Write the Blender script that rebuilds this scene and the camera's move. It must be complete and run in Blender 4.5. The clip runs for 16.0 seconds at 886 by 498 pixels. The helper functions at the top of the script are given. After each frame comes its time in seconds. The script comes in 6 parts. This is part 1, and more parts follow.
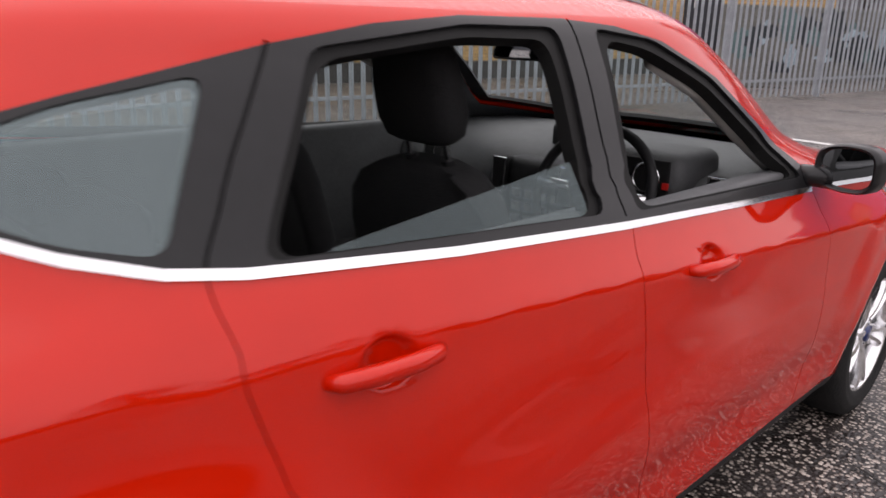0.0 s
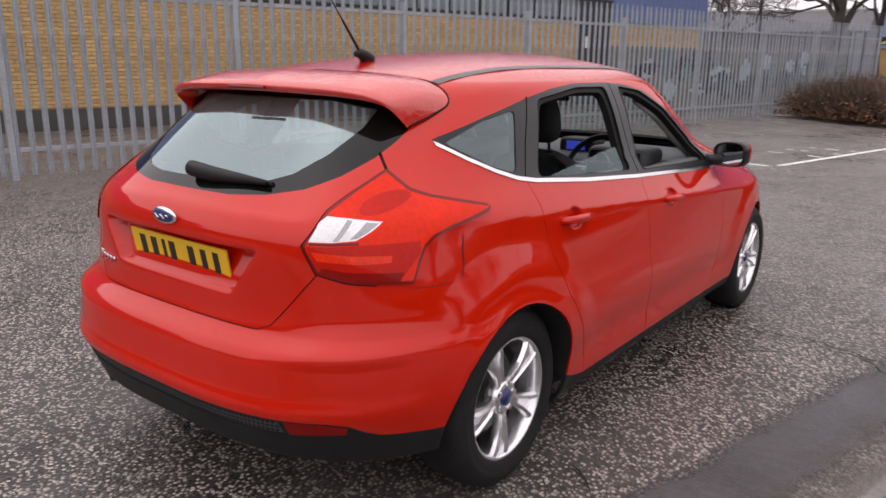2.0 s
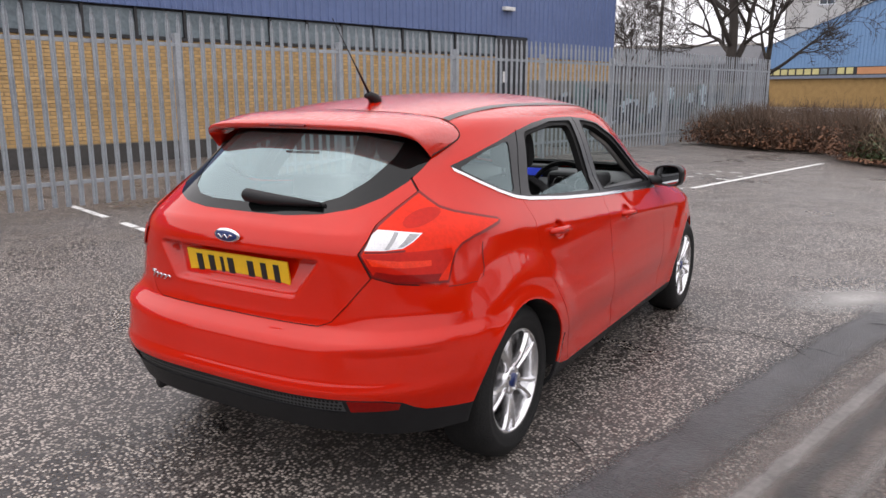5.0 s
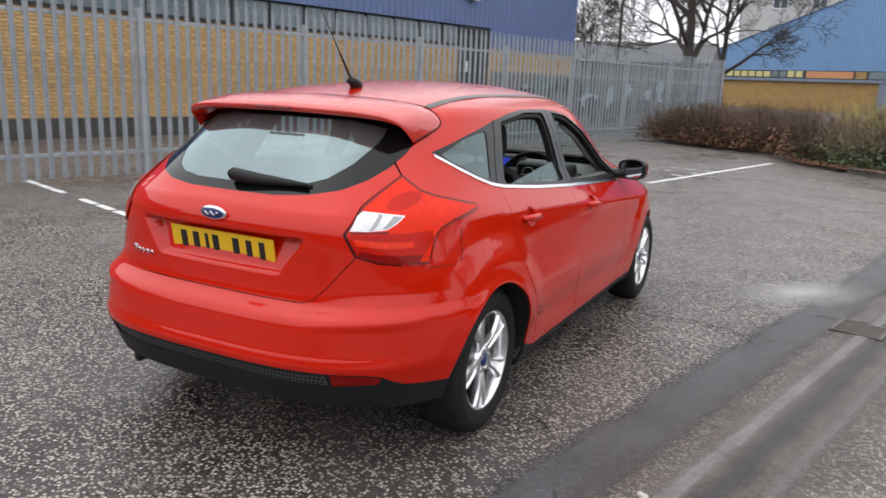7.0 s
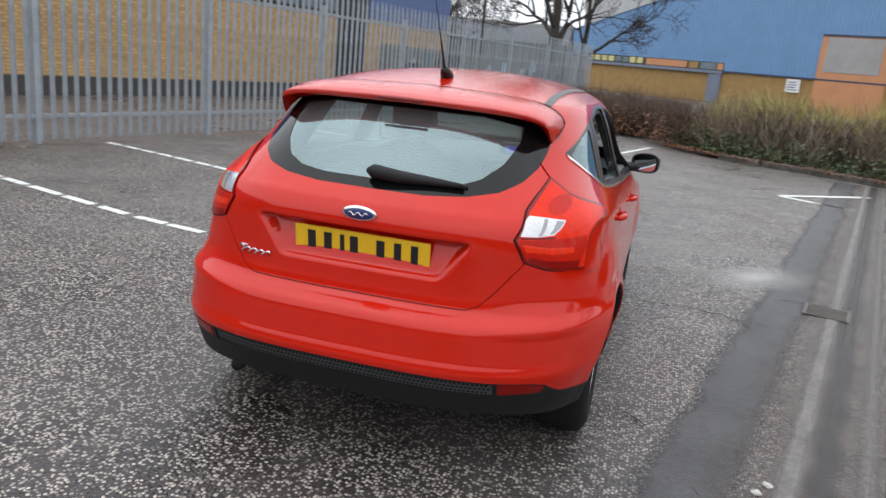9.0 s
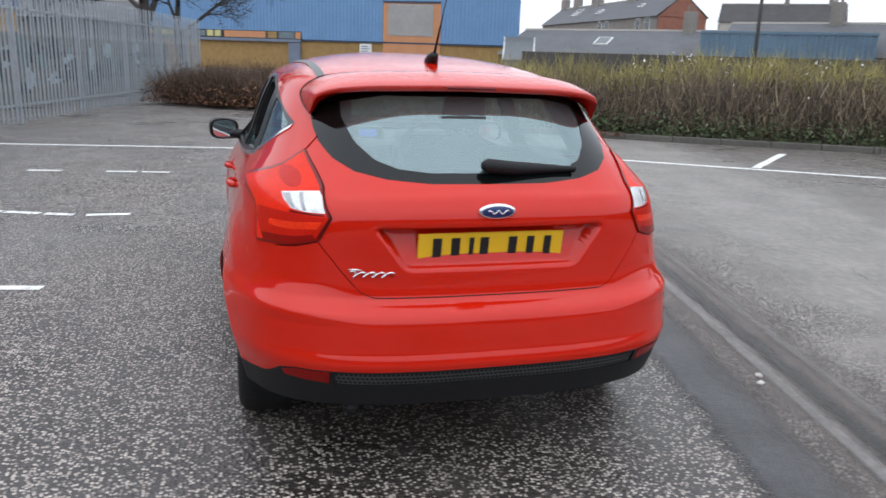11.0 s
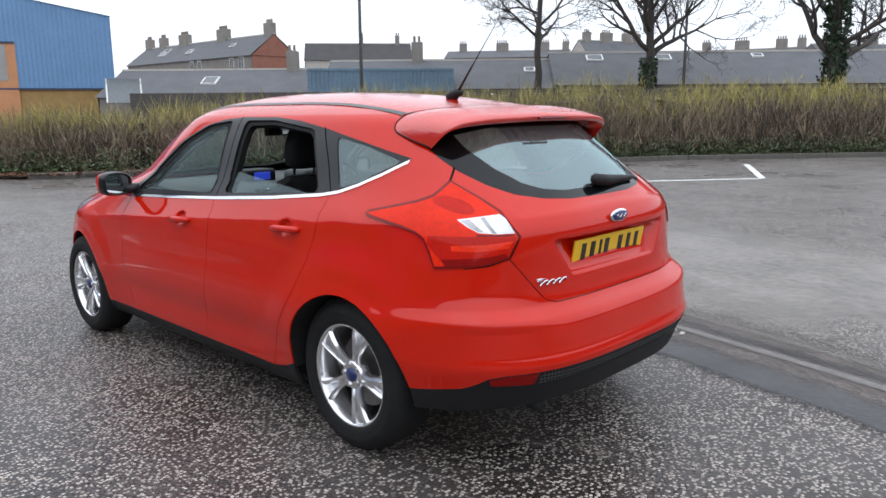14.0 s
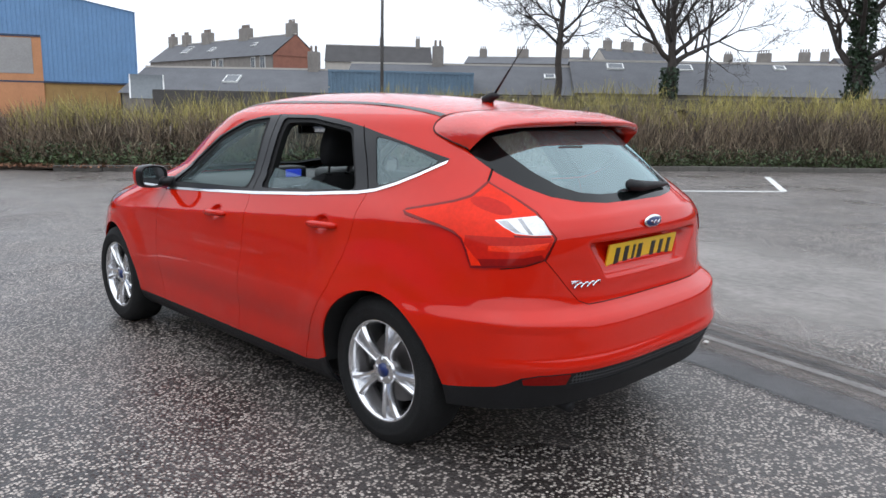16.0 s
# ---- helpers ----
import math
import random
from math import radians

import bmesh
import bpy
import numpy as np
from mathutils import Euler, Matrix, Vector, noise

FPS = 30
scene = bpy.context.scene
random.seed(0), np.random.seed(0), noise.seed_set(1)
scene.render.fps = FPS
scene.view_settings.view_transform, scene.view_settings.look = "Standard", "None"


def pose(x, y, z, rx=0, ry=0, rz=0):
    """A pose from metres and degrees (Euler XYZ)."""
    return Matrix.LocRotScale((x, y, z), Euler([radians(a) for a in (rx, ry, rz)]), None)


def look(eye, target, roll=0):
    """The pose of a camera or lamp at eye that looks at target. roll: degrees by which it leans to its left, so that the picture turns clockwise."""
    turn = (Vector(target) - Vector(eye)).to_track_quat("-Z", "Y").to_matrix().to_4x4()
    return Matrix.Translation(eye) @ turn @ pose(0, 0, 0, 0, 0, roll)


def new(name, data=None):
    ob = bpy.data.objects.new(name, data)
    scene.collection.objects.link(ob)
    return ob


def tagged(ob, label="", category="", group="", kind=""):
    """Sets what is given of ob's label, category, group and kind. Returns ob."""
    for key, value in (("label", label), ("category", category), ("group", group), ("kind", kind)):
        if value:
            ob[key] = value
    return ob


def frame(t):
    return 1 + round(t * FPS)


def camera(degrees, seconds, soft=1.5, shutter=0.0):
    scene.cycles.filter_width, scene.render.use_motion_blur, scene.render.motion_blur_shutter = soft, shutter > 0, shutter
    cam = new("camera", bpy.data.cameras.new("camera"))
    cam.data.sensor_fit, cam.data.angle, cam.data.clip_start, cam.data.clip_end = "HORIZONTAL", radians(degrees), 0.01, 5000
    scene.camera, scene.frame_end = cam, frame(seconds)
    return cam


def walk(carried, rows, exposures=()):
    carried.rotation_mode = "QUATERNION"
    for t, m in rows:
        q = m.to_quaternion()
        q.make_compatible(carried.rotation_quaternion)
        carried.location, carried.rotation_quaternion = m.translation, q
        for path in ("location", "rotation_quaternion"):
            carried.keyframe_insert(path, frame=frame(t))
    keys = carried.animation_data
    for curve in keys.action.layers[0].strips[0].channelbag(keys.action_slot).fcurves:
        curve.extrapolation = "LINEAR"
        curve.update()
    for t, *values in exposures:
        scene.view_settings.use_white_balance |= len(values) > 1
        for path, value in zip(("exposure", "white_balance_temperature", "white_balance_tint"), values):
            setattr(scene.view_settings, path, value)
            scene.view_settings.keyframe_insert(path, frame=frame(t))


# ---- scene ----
cam = camera(61.4, 16.0, shutter=0.4)
PATH = [
    (0, (1.538, -1.524, 1.346), (0.174, -0.185, 0.755), 1.1),
    (0.5, (1.657, -1.989, 1.374), (0.293, -0.616, 0.868), 2.4),
    (1, (1.802, -2.455, 1.398), (0.424, -1.082, 0.934), 3.1),
    (1.5, (1.946, -2.875, 1.417), (0.643, -1.448, 0.902), 2.2),
    (2, (2.046, -3.295, 1.45), (0.868, -1.758, 0.95), 0.6),
    (2.5, (2.105, -3.593, 1.452), (1.003, -1.996, 0.965), -0.5),
    (3, (2.033, -3.795, 1.458), (1.016, -2.141, 0.982), -0.5),
    (3.5, (1.996, -3.852, 1.46), (1.019, -2.169, 1.001), -0.7),
    (4, (1.988, -3.867, 1.471), (1.015, -2.172, 1.046), -0.9),
    (4.2, (1.996, -3.878, 1.478), (1.002, -2.194, 1.062), -0.6),
    (6.5, (2.049, -3.929, 1.472), (1.039, -2.253, 1.058), 0.3),
    (7, (2.007, -4.047, 1.481), (1.108, -2.317, 1.038), 2.3),
    (7.5, (1.845, -4.244, 1.52), (1.091, -2.448, 1.069), 1.1),
    (8, (1.622, -4.316, 1.525), (0.893, -2.509, 1.074), 0.8),
    (8.5, (1.332, -4.348, 1.523), (0.664, -2.522, 1.057), 1.4),
    (8.7, (1.184, -4.376, 1.518), (0.561, -2.538, 1.036), 3.4),
    (10.8, (-0.653, -4.326, 1.429), (-0.182, -2.435, 0.978), 2.3),
    (11, (-0.82, -4.291, 1.442), (-0.291, -2.426, 0.951), 2.0),
    (11.5, (-1.23, -4.188, 1.428), (-0.487, -2.386, 0.979), 3.4),
    (12, (-1.617, -4.05, 1.421), (-0.674, -2.34, 0.989), 2.9),
    (12.5, (-1.947, -3.892, 1.436), (-0.832, -2.292, 0.993), 2.0),
    (13, (-2.311, -3.776, 1.433), (-1.033, -2.292, 1.028), 1.0),
    (13.5, (-2.456, -3.639, 1.423), (-1.072, -2.248, 1.037), 0.0),
    (14, (-2.595, -3.588, 1.407), (-1.19, -2.216, 1.025), -0.4),
    (14.5, (-2.651, -3.581, 1.4), (-1.213, -2.241, 1.028), 0.3),
    (15, (-2.678, -3.57, 1.4), (-1.264, -2.207, 1.024), 0.5),
    (15.5, (-2.679, -3.568, 1.395), (-1.284, -2.184, 1.024), 0.6),
    (16, (-2.688, -3.56, 1.396), (-1.308, -2.162, 1.025), 1.2),
]
walk(cam, [(t, look(eye, target, roll)) for t, eye, target, roll in PATH], exposures=((0, 0.05, 6850, 22), (0.5, -0.05, 6850, 22), (1, -0.22, 6850, 22), (1.5, -0.20, 6850, 22), (2.5, -0.06, 6850, 22), (4.2, 0.05, 6750, 19), (6.4, 0.04, 6550, 13), (8.5, 0.0, 6350, 10), (11.5, 0.0, 6050, 10), (16, 0.0, 6050, 10)))

# ---------------------------------------------------------------- world and light
world = bpy.data.worlds.new("overcast")
scene.world = world
world.use_nodes = True
wt = world.node_tree
wt.nodes.clear()
w_out, w_bg, w_sky, w_hsv = (wt.nodes.new(n) for n in ("ShaderNodeOutputWorld", "ShaderNodeBackground", "ShaderNodeTexSky", "ShaderNodeHueSaturation"))
w_sky.sky_type, w_sky.sun_disc = "NISHITA", False
w_sky.sun_elevation, w_sky.sun_rotation = radians(66), radians(247)
w_sky.air_density, w_sky.dust_density, w_sky.ozone_density = 1.0, 6.0, 1.0
w_hsv.inputs["Saturation"].default_value = 0.12
w_hsv.inputs["Value"].default_value = 1.0
w_bg.inputs["Strength"].default_value = 0.10
# overcast: a white cloud sheet, about twice as bright overhead as at the horizon, over a little of the clear sky
w_tc, w_sep, w_ramp, w_mul, w_mix, w_cl = (wt.nodes.new(n) for n in ("ShaderNodeTexCoord", "ShaderNodeSeparateXYZ", "ShaderNodeMapRange", "ShaderNodeVectorMath", "ShaderNodeMix", "ShaderNodeTexNoise"))
w_ramp.inputs["To Min"].default_value, w_ramp.inputs["To Max"].default_value = 13.0, 18.0
w_cl.inputs["Scale"].default_value, w_cl.inputs["Detail"].default_value = 2.2, 5
w_cr = wt.nodes.new("ShaderNodeMapRange")
w_cr.inputs["To Min"].default_value, w_cr.inputs["To Max"].default_value = 0.85, 1.15
w_m2 = wt.nodes.new("ShaderNodeMath")
w_m2.operation = "MULTIPLY"
w_mul.operation = "SCALE"
w_mul.inputs[0].default_value = (0.97, 0.995, 1.03)
w_mix.data_type, w_mix.inputs[0].default_value = "RGBA", 0.88
wt.links.new(w_tc.outputs["Generated"], w_sep.inputs[0])
wt.links.new(w_tc.outputs["Generated"], w_cl.inputs["Vector"])
wt.links.new(w_sep.outputs["Z"], w_ramp.inputs["Value"])
wt.links.new(w_cl.outputs["Fac"], w_cr.inputs["Value"])
wt.links.new(w_ramp.outputs[0], w_m2.inputs[0])
wt.links.new(w_cr.outputs[0], w_m2.inputs[1])
wt.links.new(w_m2.outputs[0], w_mul.inputs["Scale"])
wt.links.new(w_sky.outputs[0], w_hsv.inputs["Color"])
wt.links.new(w_hsv.outputs[0], w_mix.inputs[6])
wt.links.new(w_mul.outputs[0], w_mix.inputs[7])
wt.links.new(w_mix.outputs[2], w_bg.inputs["Color"])
wt.links.new(w_bg.outputs[0], w_out.inputs["Surface"])
sun = new("sun", bpy.data.lights.new("sun", "SUN"))
sun.data.energy, sun.data.angle, sun.data.color = 0.5, radians(120), (1.0, 0.97, 0.93)
sun.matrix_world = look((0, 0, 30), (12, 5, 0))


# ---------------------------------------------------------------- materials
def mat(name, color, rough=0.6, metal=0.0, vary=0.15, scale=6.0, bump=0.0, bump_scale=60.0, coat=0.0, island=0.0):
    m = bpy.data.materials.new(name)
    m.use_nodes = True
    t = m.node_tree
    b = t.nodes["Principled BSDF"]
    b.inputs["Roughness"].default_value, b.inputs["Metallic"].default_value = rough, metal
    b.inputs["Coat Weight"].default_value, b.inputs["Coat Roughness"].default_value = coat, 0.04
    tc = t.nodes.new("ShaderNodeTexCoord")
    big, fine = t.nodes.new("ShaderNodeTexNoise"), t.nodes.new("ShaderNodeTexNoise")
    for n, s in ((big, scale), (fine, scale * 9)):
        n.inputs["Scale"].default_value, n.inputs["Detail"].default_value = s, 4
        t.links.new(tc.outputs["Object"], n.inputs["Vector"])
    add = t.nodes.new("ShaderNodeMath")
    add.operation = "ADD"
    t.links.new(big.outputs["Fac"], add.inputs[0])
    t.links.new(fine.outputs["Fac"], add.inputs[1])
    last = add
    if island:
        geo, mul = t.nodes.new("ShaderNodeNewGeometry"), t.nodes.new("ShaderNodeMath")
        mul.operation, mul.inputs[1].default_value, mul.inputs[2].default_value = "MULTIPLY_ADD", island, -island / 2
        t.links.new(geo.outputs["Random Per Island"], mul.inputs[0])
        ad2 = t.nodes.new("ShaderNodeMath")
        t.links.new(add.outputs[0], ad2.inputs[0])
        t.links.new(mul.outputs[0], ad2.inputs[1])
        last = ad2
    mr = t.nodes.new("ShaderNodeMapRange")
    mr.inputs["From Min"].default_value, mr.inputs["From Max"].default_value = 0.6, 1.4
    mr.inputs["To Min"].default_value, mr.inputs["To Max"].default_value = 1 - vary, 1 + vary
    mr.clamp = False
    t.links.new(last.outputs[0], mr.inputs["Value"])
    vm = t.nodes.new("ShaderNodeVectorMath")
    vm.operation = "SCALE"
    vm.inputs[0].default_value = color
    t.links.new(mr.outputs[0], vm.inputs["Scale"])
    t.links.new(vm.outputs[0], b.inputs["Base Color"])
    if bump:
        bn, nz = t.nodes.new("ShaderNodeBump"), t.nodes.new("ShaderNodeTexNoise")
        nz.inputs["Scale"].default_value, nz.inputs["Detail"].default_value = bump_scale, 5
        bn.inputs["Strength"].default_value, bn.inputs["Distance"].default_value = bump, 0.02
        t.links.new(tc.outputs["Object"], nz.inputs["Vector"])
        t.links.new(nz.outputs["Fac"], bn.inputs["Height"])
        t.links.new(bn.outputs[0], b.inputs["Normal"])
    return m


def glass(name, tint, f0=0.06, haze=0.0, edge=0.9):
    """Thin pane: a tinted see-through sheet under a clear gloss, with a pale diffuse haze mixed in to brighten it."""
    m = bpy.data.materials.new(name)
    m.use_nodes = True
    t = m.node_tree
    t.nodes.clear()
    o, tr, gl, mx, lw, pw, mr, df, m2 = (t.nodes.new("ShaderNode" + n) for n in ("OutputMaterial", "BsdfTransparent", "BsdfGlossy", "MixShader", "LayerWeight", "Math", "MapRange", "BsdfDiffuse", "MixShader"))
    tr.inputs[0].default_value = (*tint, 1)
    df.inputs[0].default_value = (0.70, 0.78, 0.79, 1)
    gl.inputs["Roughness"].default_value = 0.015
    gl.inputs[0].default_value = (0.76, 0.97, 1.0, 1)
    lw.inputs["Blend"].default_value = 0.5
    pw.operation, pw.inputs[1].default_value = "POWER", 4.0
    mr.inputs["To Min"].default_value, mr.inputs["To Max"].default_value = f0, edge
    m2.inputs[0].default_value = haze
    t.links.new(lw.outputs["Facing"], pw.inputs[0])
    t.links.new(pw.outputs[0], mr.inputs["Value"])
    t.links.new(tr.outputs[0], m2.inputs[1])
    t.links.new(df.outputs[0], m2.inputs[2])
    t.links.new(mr.outputs[0], mx.inputs[0])
    t.links.new(m2.outputs[0], mx.inputs[1])
    t.links.new(gl.outputs[0], mx.inputs[2])
    t.links.new(mx.outputs[0], o.inputs[0])
    return m


M_RED = mat("red_paint", (0.56, 0.012, 0.001), 0.5, 0.0, 0.04, 1.5, coat=0.9)
M_RED.node_tree.nodes["Principled BSDF"].inputs["Specular IOR Level"].default_value = 0.0
M_RED.node_tree.nodes["Principled BSDF"].inputs["Coat Roughness"].default_value = 0.045
M_RED.node_tree.nodes["Principled BSDF"].inputs["Coat Tint"].default_value = (1.0, 0.96, 0.92, 1)
M_RED_WET = mat("wet_red_paint", (0.56, 0.012, 0.001), 0.5, 0.0, 0.08, 7, bump=0.16, bump_scale=42, coat=1.0)
M_RED_WET.node_tree.nodes["Principled BSDF"].inputs["Specular IOR Level"].default_value = 0.0
M_RED_WET.node_tree.links.new([n for n in M_RED_WET.node_tree.nodes if n.bl_idname == "ShaderNodeBump"][0].outputs[0], M_RED_WET.node_tree.nodes["Principled BSDF"].inputs["Coat Normal"])
M_RED_WET.node_tree.nodes["Principled BSDF"].inputs["Coat IOR"].default_value = 2.0
M_BLACK = mat("black_trim", (0.010, 0.010, 0.011), 0.30, vary=0.2, scale=4, coat=0.1)
M_FRIT = mat("black_glass_border", (0.004, 0.005, 0.005), 0.06, vary=0.1, scale=4)
M_FRIT.node_tree.nodes["Principled BSDF"].inputs["Specular IOR Level"].default_value = 0.3
M_PLASTIC = mat("black_plastic", (0.011, 0.011, 0.012), 0.55, vary=0.25, scale=8, bump=0.15, bump_scale=400)
M_MESH = mat("grey_bumper_mesh", (0.085, 0.088, 0.092), 0.5, vary=0.2, scale=9)
M_DARK = mat("dark_gap", (0.006, 0.006, 0.006), 0.8, vary=0.1)
M_CHROME = mat("satin_chrome", (0.78, 0.78, 0.79), 0.16, 1.0, 0.05, 10)
M_ALLOY = mat("silver_alloy", (0.80, 0.80, 0.81), 0.20, 0.95, 0.06, 12)
M_TYRE = mat("tyre_rubber", (0.012, 0.012, 0.012), 0.8, vary=0.3, scale=10, bump=0.2, bump_scale=120)
M_GLASS = glass("clear_glass", (0.80, 0.86, 0.84), 0.05, 0.03, 0.7)
M_TINT = glass("tinted_glass", (0.42, 0.50, 0.49), 0.09, 0.07)
M_SEAL = mat("black_rubber_seal", (0.006, 0.006, 0.006), 0.7, vary=0.2, scale=9)
M_SIDE = glass("side_glass", (0.70, 0.77, 0.75), 0.02, 0.015, 0.3)
M_REARGLASS = glass("sky_reflecting_rear_glass", (0.47, 0.60, 0.59), 0.19, 0.09)
M_LAMP = mat("red_lens", (0.74, 0.022, 0.002), 0.35, vary=0.16, scale=7, coat=0.3)
M_LAMPC = mat("red_lens_middle", (0.50, 0.011, 0.003), 0.35, vary=0.16, scale=8, coat=0.3)
M_LAMPM = mat("deep_red_lens", (0.24, 0.005, 0.003), 0.3, vary=0.16, scale=9, coat=0.3)
M_LAMPD = mat("dark_red_lens", (0.17, 0.005, 0.004), 0.30, vary=0.15, scale=14, coat=0.6)
M_LAMPB = mat("bright_red_facet", (0.78, 0.034, 0.006), 0.3, vary=0.25, scale=22, bump=0.3, bump_scale=60, coat=0.45)
M_LAMPW = mat("clear_lens", (0.66, 0.66, 0.67), 0.16, 0.5, 0.22, 16, bump=0.35, bump_scale=26, coat=1.0)
M_LAMPG = mat("grey_lens_facet", (0.30, 0.30, 0.31), 0.2, 0.6, 0.3, 20, coat=1.0)
M_LINING = mat("grey_headlining", (0.10, 0.10, 0.105), 0.9, vary=0.15, scale=8)
M_SEAT = mat("dark_seat_cloth", (0.014, 0.014, 0.015), 0.9, vary=0.3, scale=12, bump=0.3, bump_scale=300)
M_DASH = mat("dark_dashboard", (0.085, 0.087, 0.090), 0.6, vary=0.2, scale=12, bump=0.2, bump_scale=300)
M_PILLAR = mat("pale_pillar_trim", (0.42, 0.41, 0.39), 0.8, vary=0.08, scale=9)
M_PLATE = mat("yellow_plate", (0.80, 0.50, 0.015), 0.35, vary=0.05, scale=10)
M_INK = mat("black_ink", (0.012, 0.012, 0.014), 0.4, vary=0.05)
M_BLUE_OVAL = mat("blue_enamel", (0.012, 0.028, 0.13), 0.3, vary=0.1, coat=0.3)
for m in (M_LAMP, M_LAMPC, M_LAMPM, M_LAMPD, M_LAMPB):
    m.node_tree.nodes["Principled BSDF"].inputs["Specular IOR Level"].default_value = 0.05
for m in (M_BLACK, M_PLASTIC, M_TYRE, M_SEAL):
    m.node_tree.nodes["Principled BSDF"].inputs["Specular IOR Level"].default_value = 0.3


def link_mesh(name, verts, faces, material, parent=None, smooth=False, normals=None, label=""):
    me = bpy.data.meshes.new(name)
    me.from_pydata([tuple(map(float, v)) for v in verts], [], [tuple(map(int, f)) for f in faces])
    me.materials.append(material)
    if smooth or normals is not None:
        me.shade_smooth()
    if normals is not None:
        me.normals_split_custom_set_from_vertices([tuple(map(float, n)) for n in normals])
    me.update()
    ob = new(name, me)
    if parent:
        ob.parent = parent
    return tagged(ob, label)


def part(name, bm, material, parent=None, label="", smooth=False):
    me = bpy.data.meshes.new(name)
    bmesh.ops.recalc_face_normals(bm, faces=bm.faces)
    bm.to_mesh(me)
    bm.free()
    me.materials.append(material)
    if smooth:
        me.shade_smooth()
        me.set_sharp_from_angle(angle=radians(40))
    ob = new(name, me)
    if parent:
        ob.parent = parent
    return tagged(ob, label)


def box_bm(x0, x1, y0, y1, z0, z1, bevel=0.0, bm=None, m=None, seg=2):
    bm = bm or bmesh.new()
    r = bmesh.ops.create_cube(bm, size=1.0, matrix=Matrix.Translation(((x0 + x1) / 2, (y0 + y1) / 2, (z0 + z1) / 2)) @ Matrix.Diagonal((abs(x1 - x0), abs(y1 - y0), abs(z1 - z0), 1)))
    if bevel:
        es = list({e for v in r["verts"] for e in v.link_edges})
        bmesh.ops.bevel(bm, geom=es, offset=bevel, segments=seg, affect="EDGES", profile=0.6)
    if m is not None:
        bmesh.ops.transform(bm, matrix=m, verts=list(bm.verts))
    return bm


def tube(points, radius, sides=8, closed=False):
    """A round bar along points; radius may be a list."""
    pts = [Vector(p) for p in points]
    n = len(pts)
    rad = radius if isinstance(radius, (list, tuple)) else [radius] * n
    verts, faces = [], []
    up = Vector((0, 0, 1))
    for i, p in enumerate(pts):
        a, b = (pts[i - 1], pts[(i + 1) % n]) if closed else (pts[max(i - 1, 0)], pts[min(i + 1, n - 1)])
        d = (b - a).normalized()
        s = d.cross(up if abs(d.z) < 0.95 else Vector((1, 0, 0))).normalized()
        u = s.cross(d)
        for k in range(sides):
            w = 2 * math.pi * k / sides
            verts.append(p + rad[i] * (math.cos(w) * s + math.sin(w) * u))
    for i in range(n if closed else n - 1):
        for k in range(sides):
            a, b = i * sides + k, i * sides + (k + 1) % sides
            c, d = ((i + 1) % n) * sides + (k + 1) % sides, ((i + 1) % n) * sides + k
            faces.append((a, b, c, d))
    if not closed:
        faces += [tuple(range(sides))[::-1], tuple((n - 1) * sides + k for k in range(sides))]
    return verts, faces


# ---------------------------------------------------------------- ground
SITE = radians(12.5)
U = Vector((math.sin(SITE), math.cos(SITE), 0))
V = Vector((math.cos(SITE), -math.sin(SITE), 0))


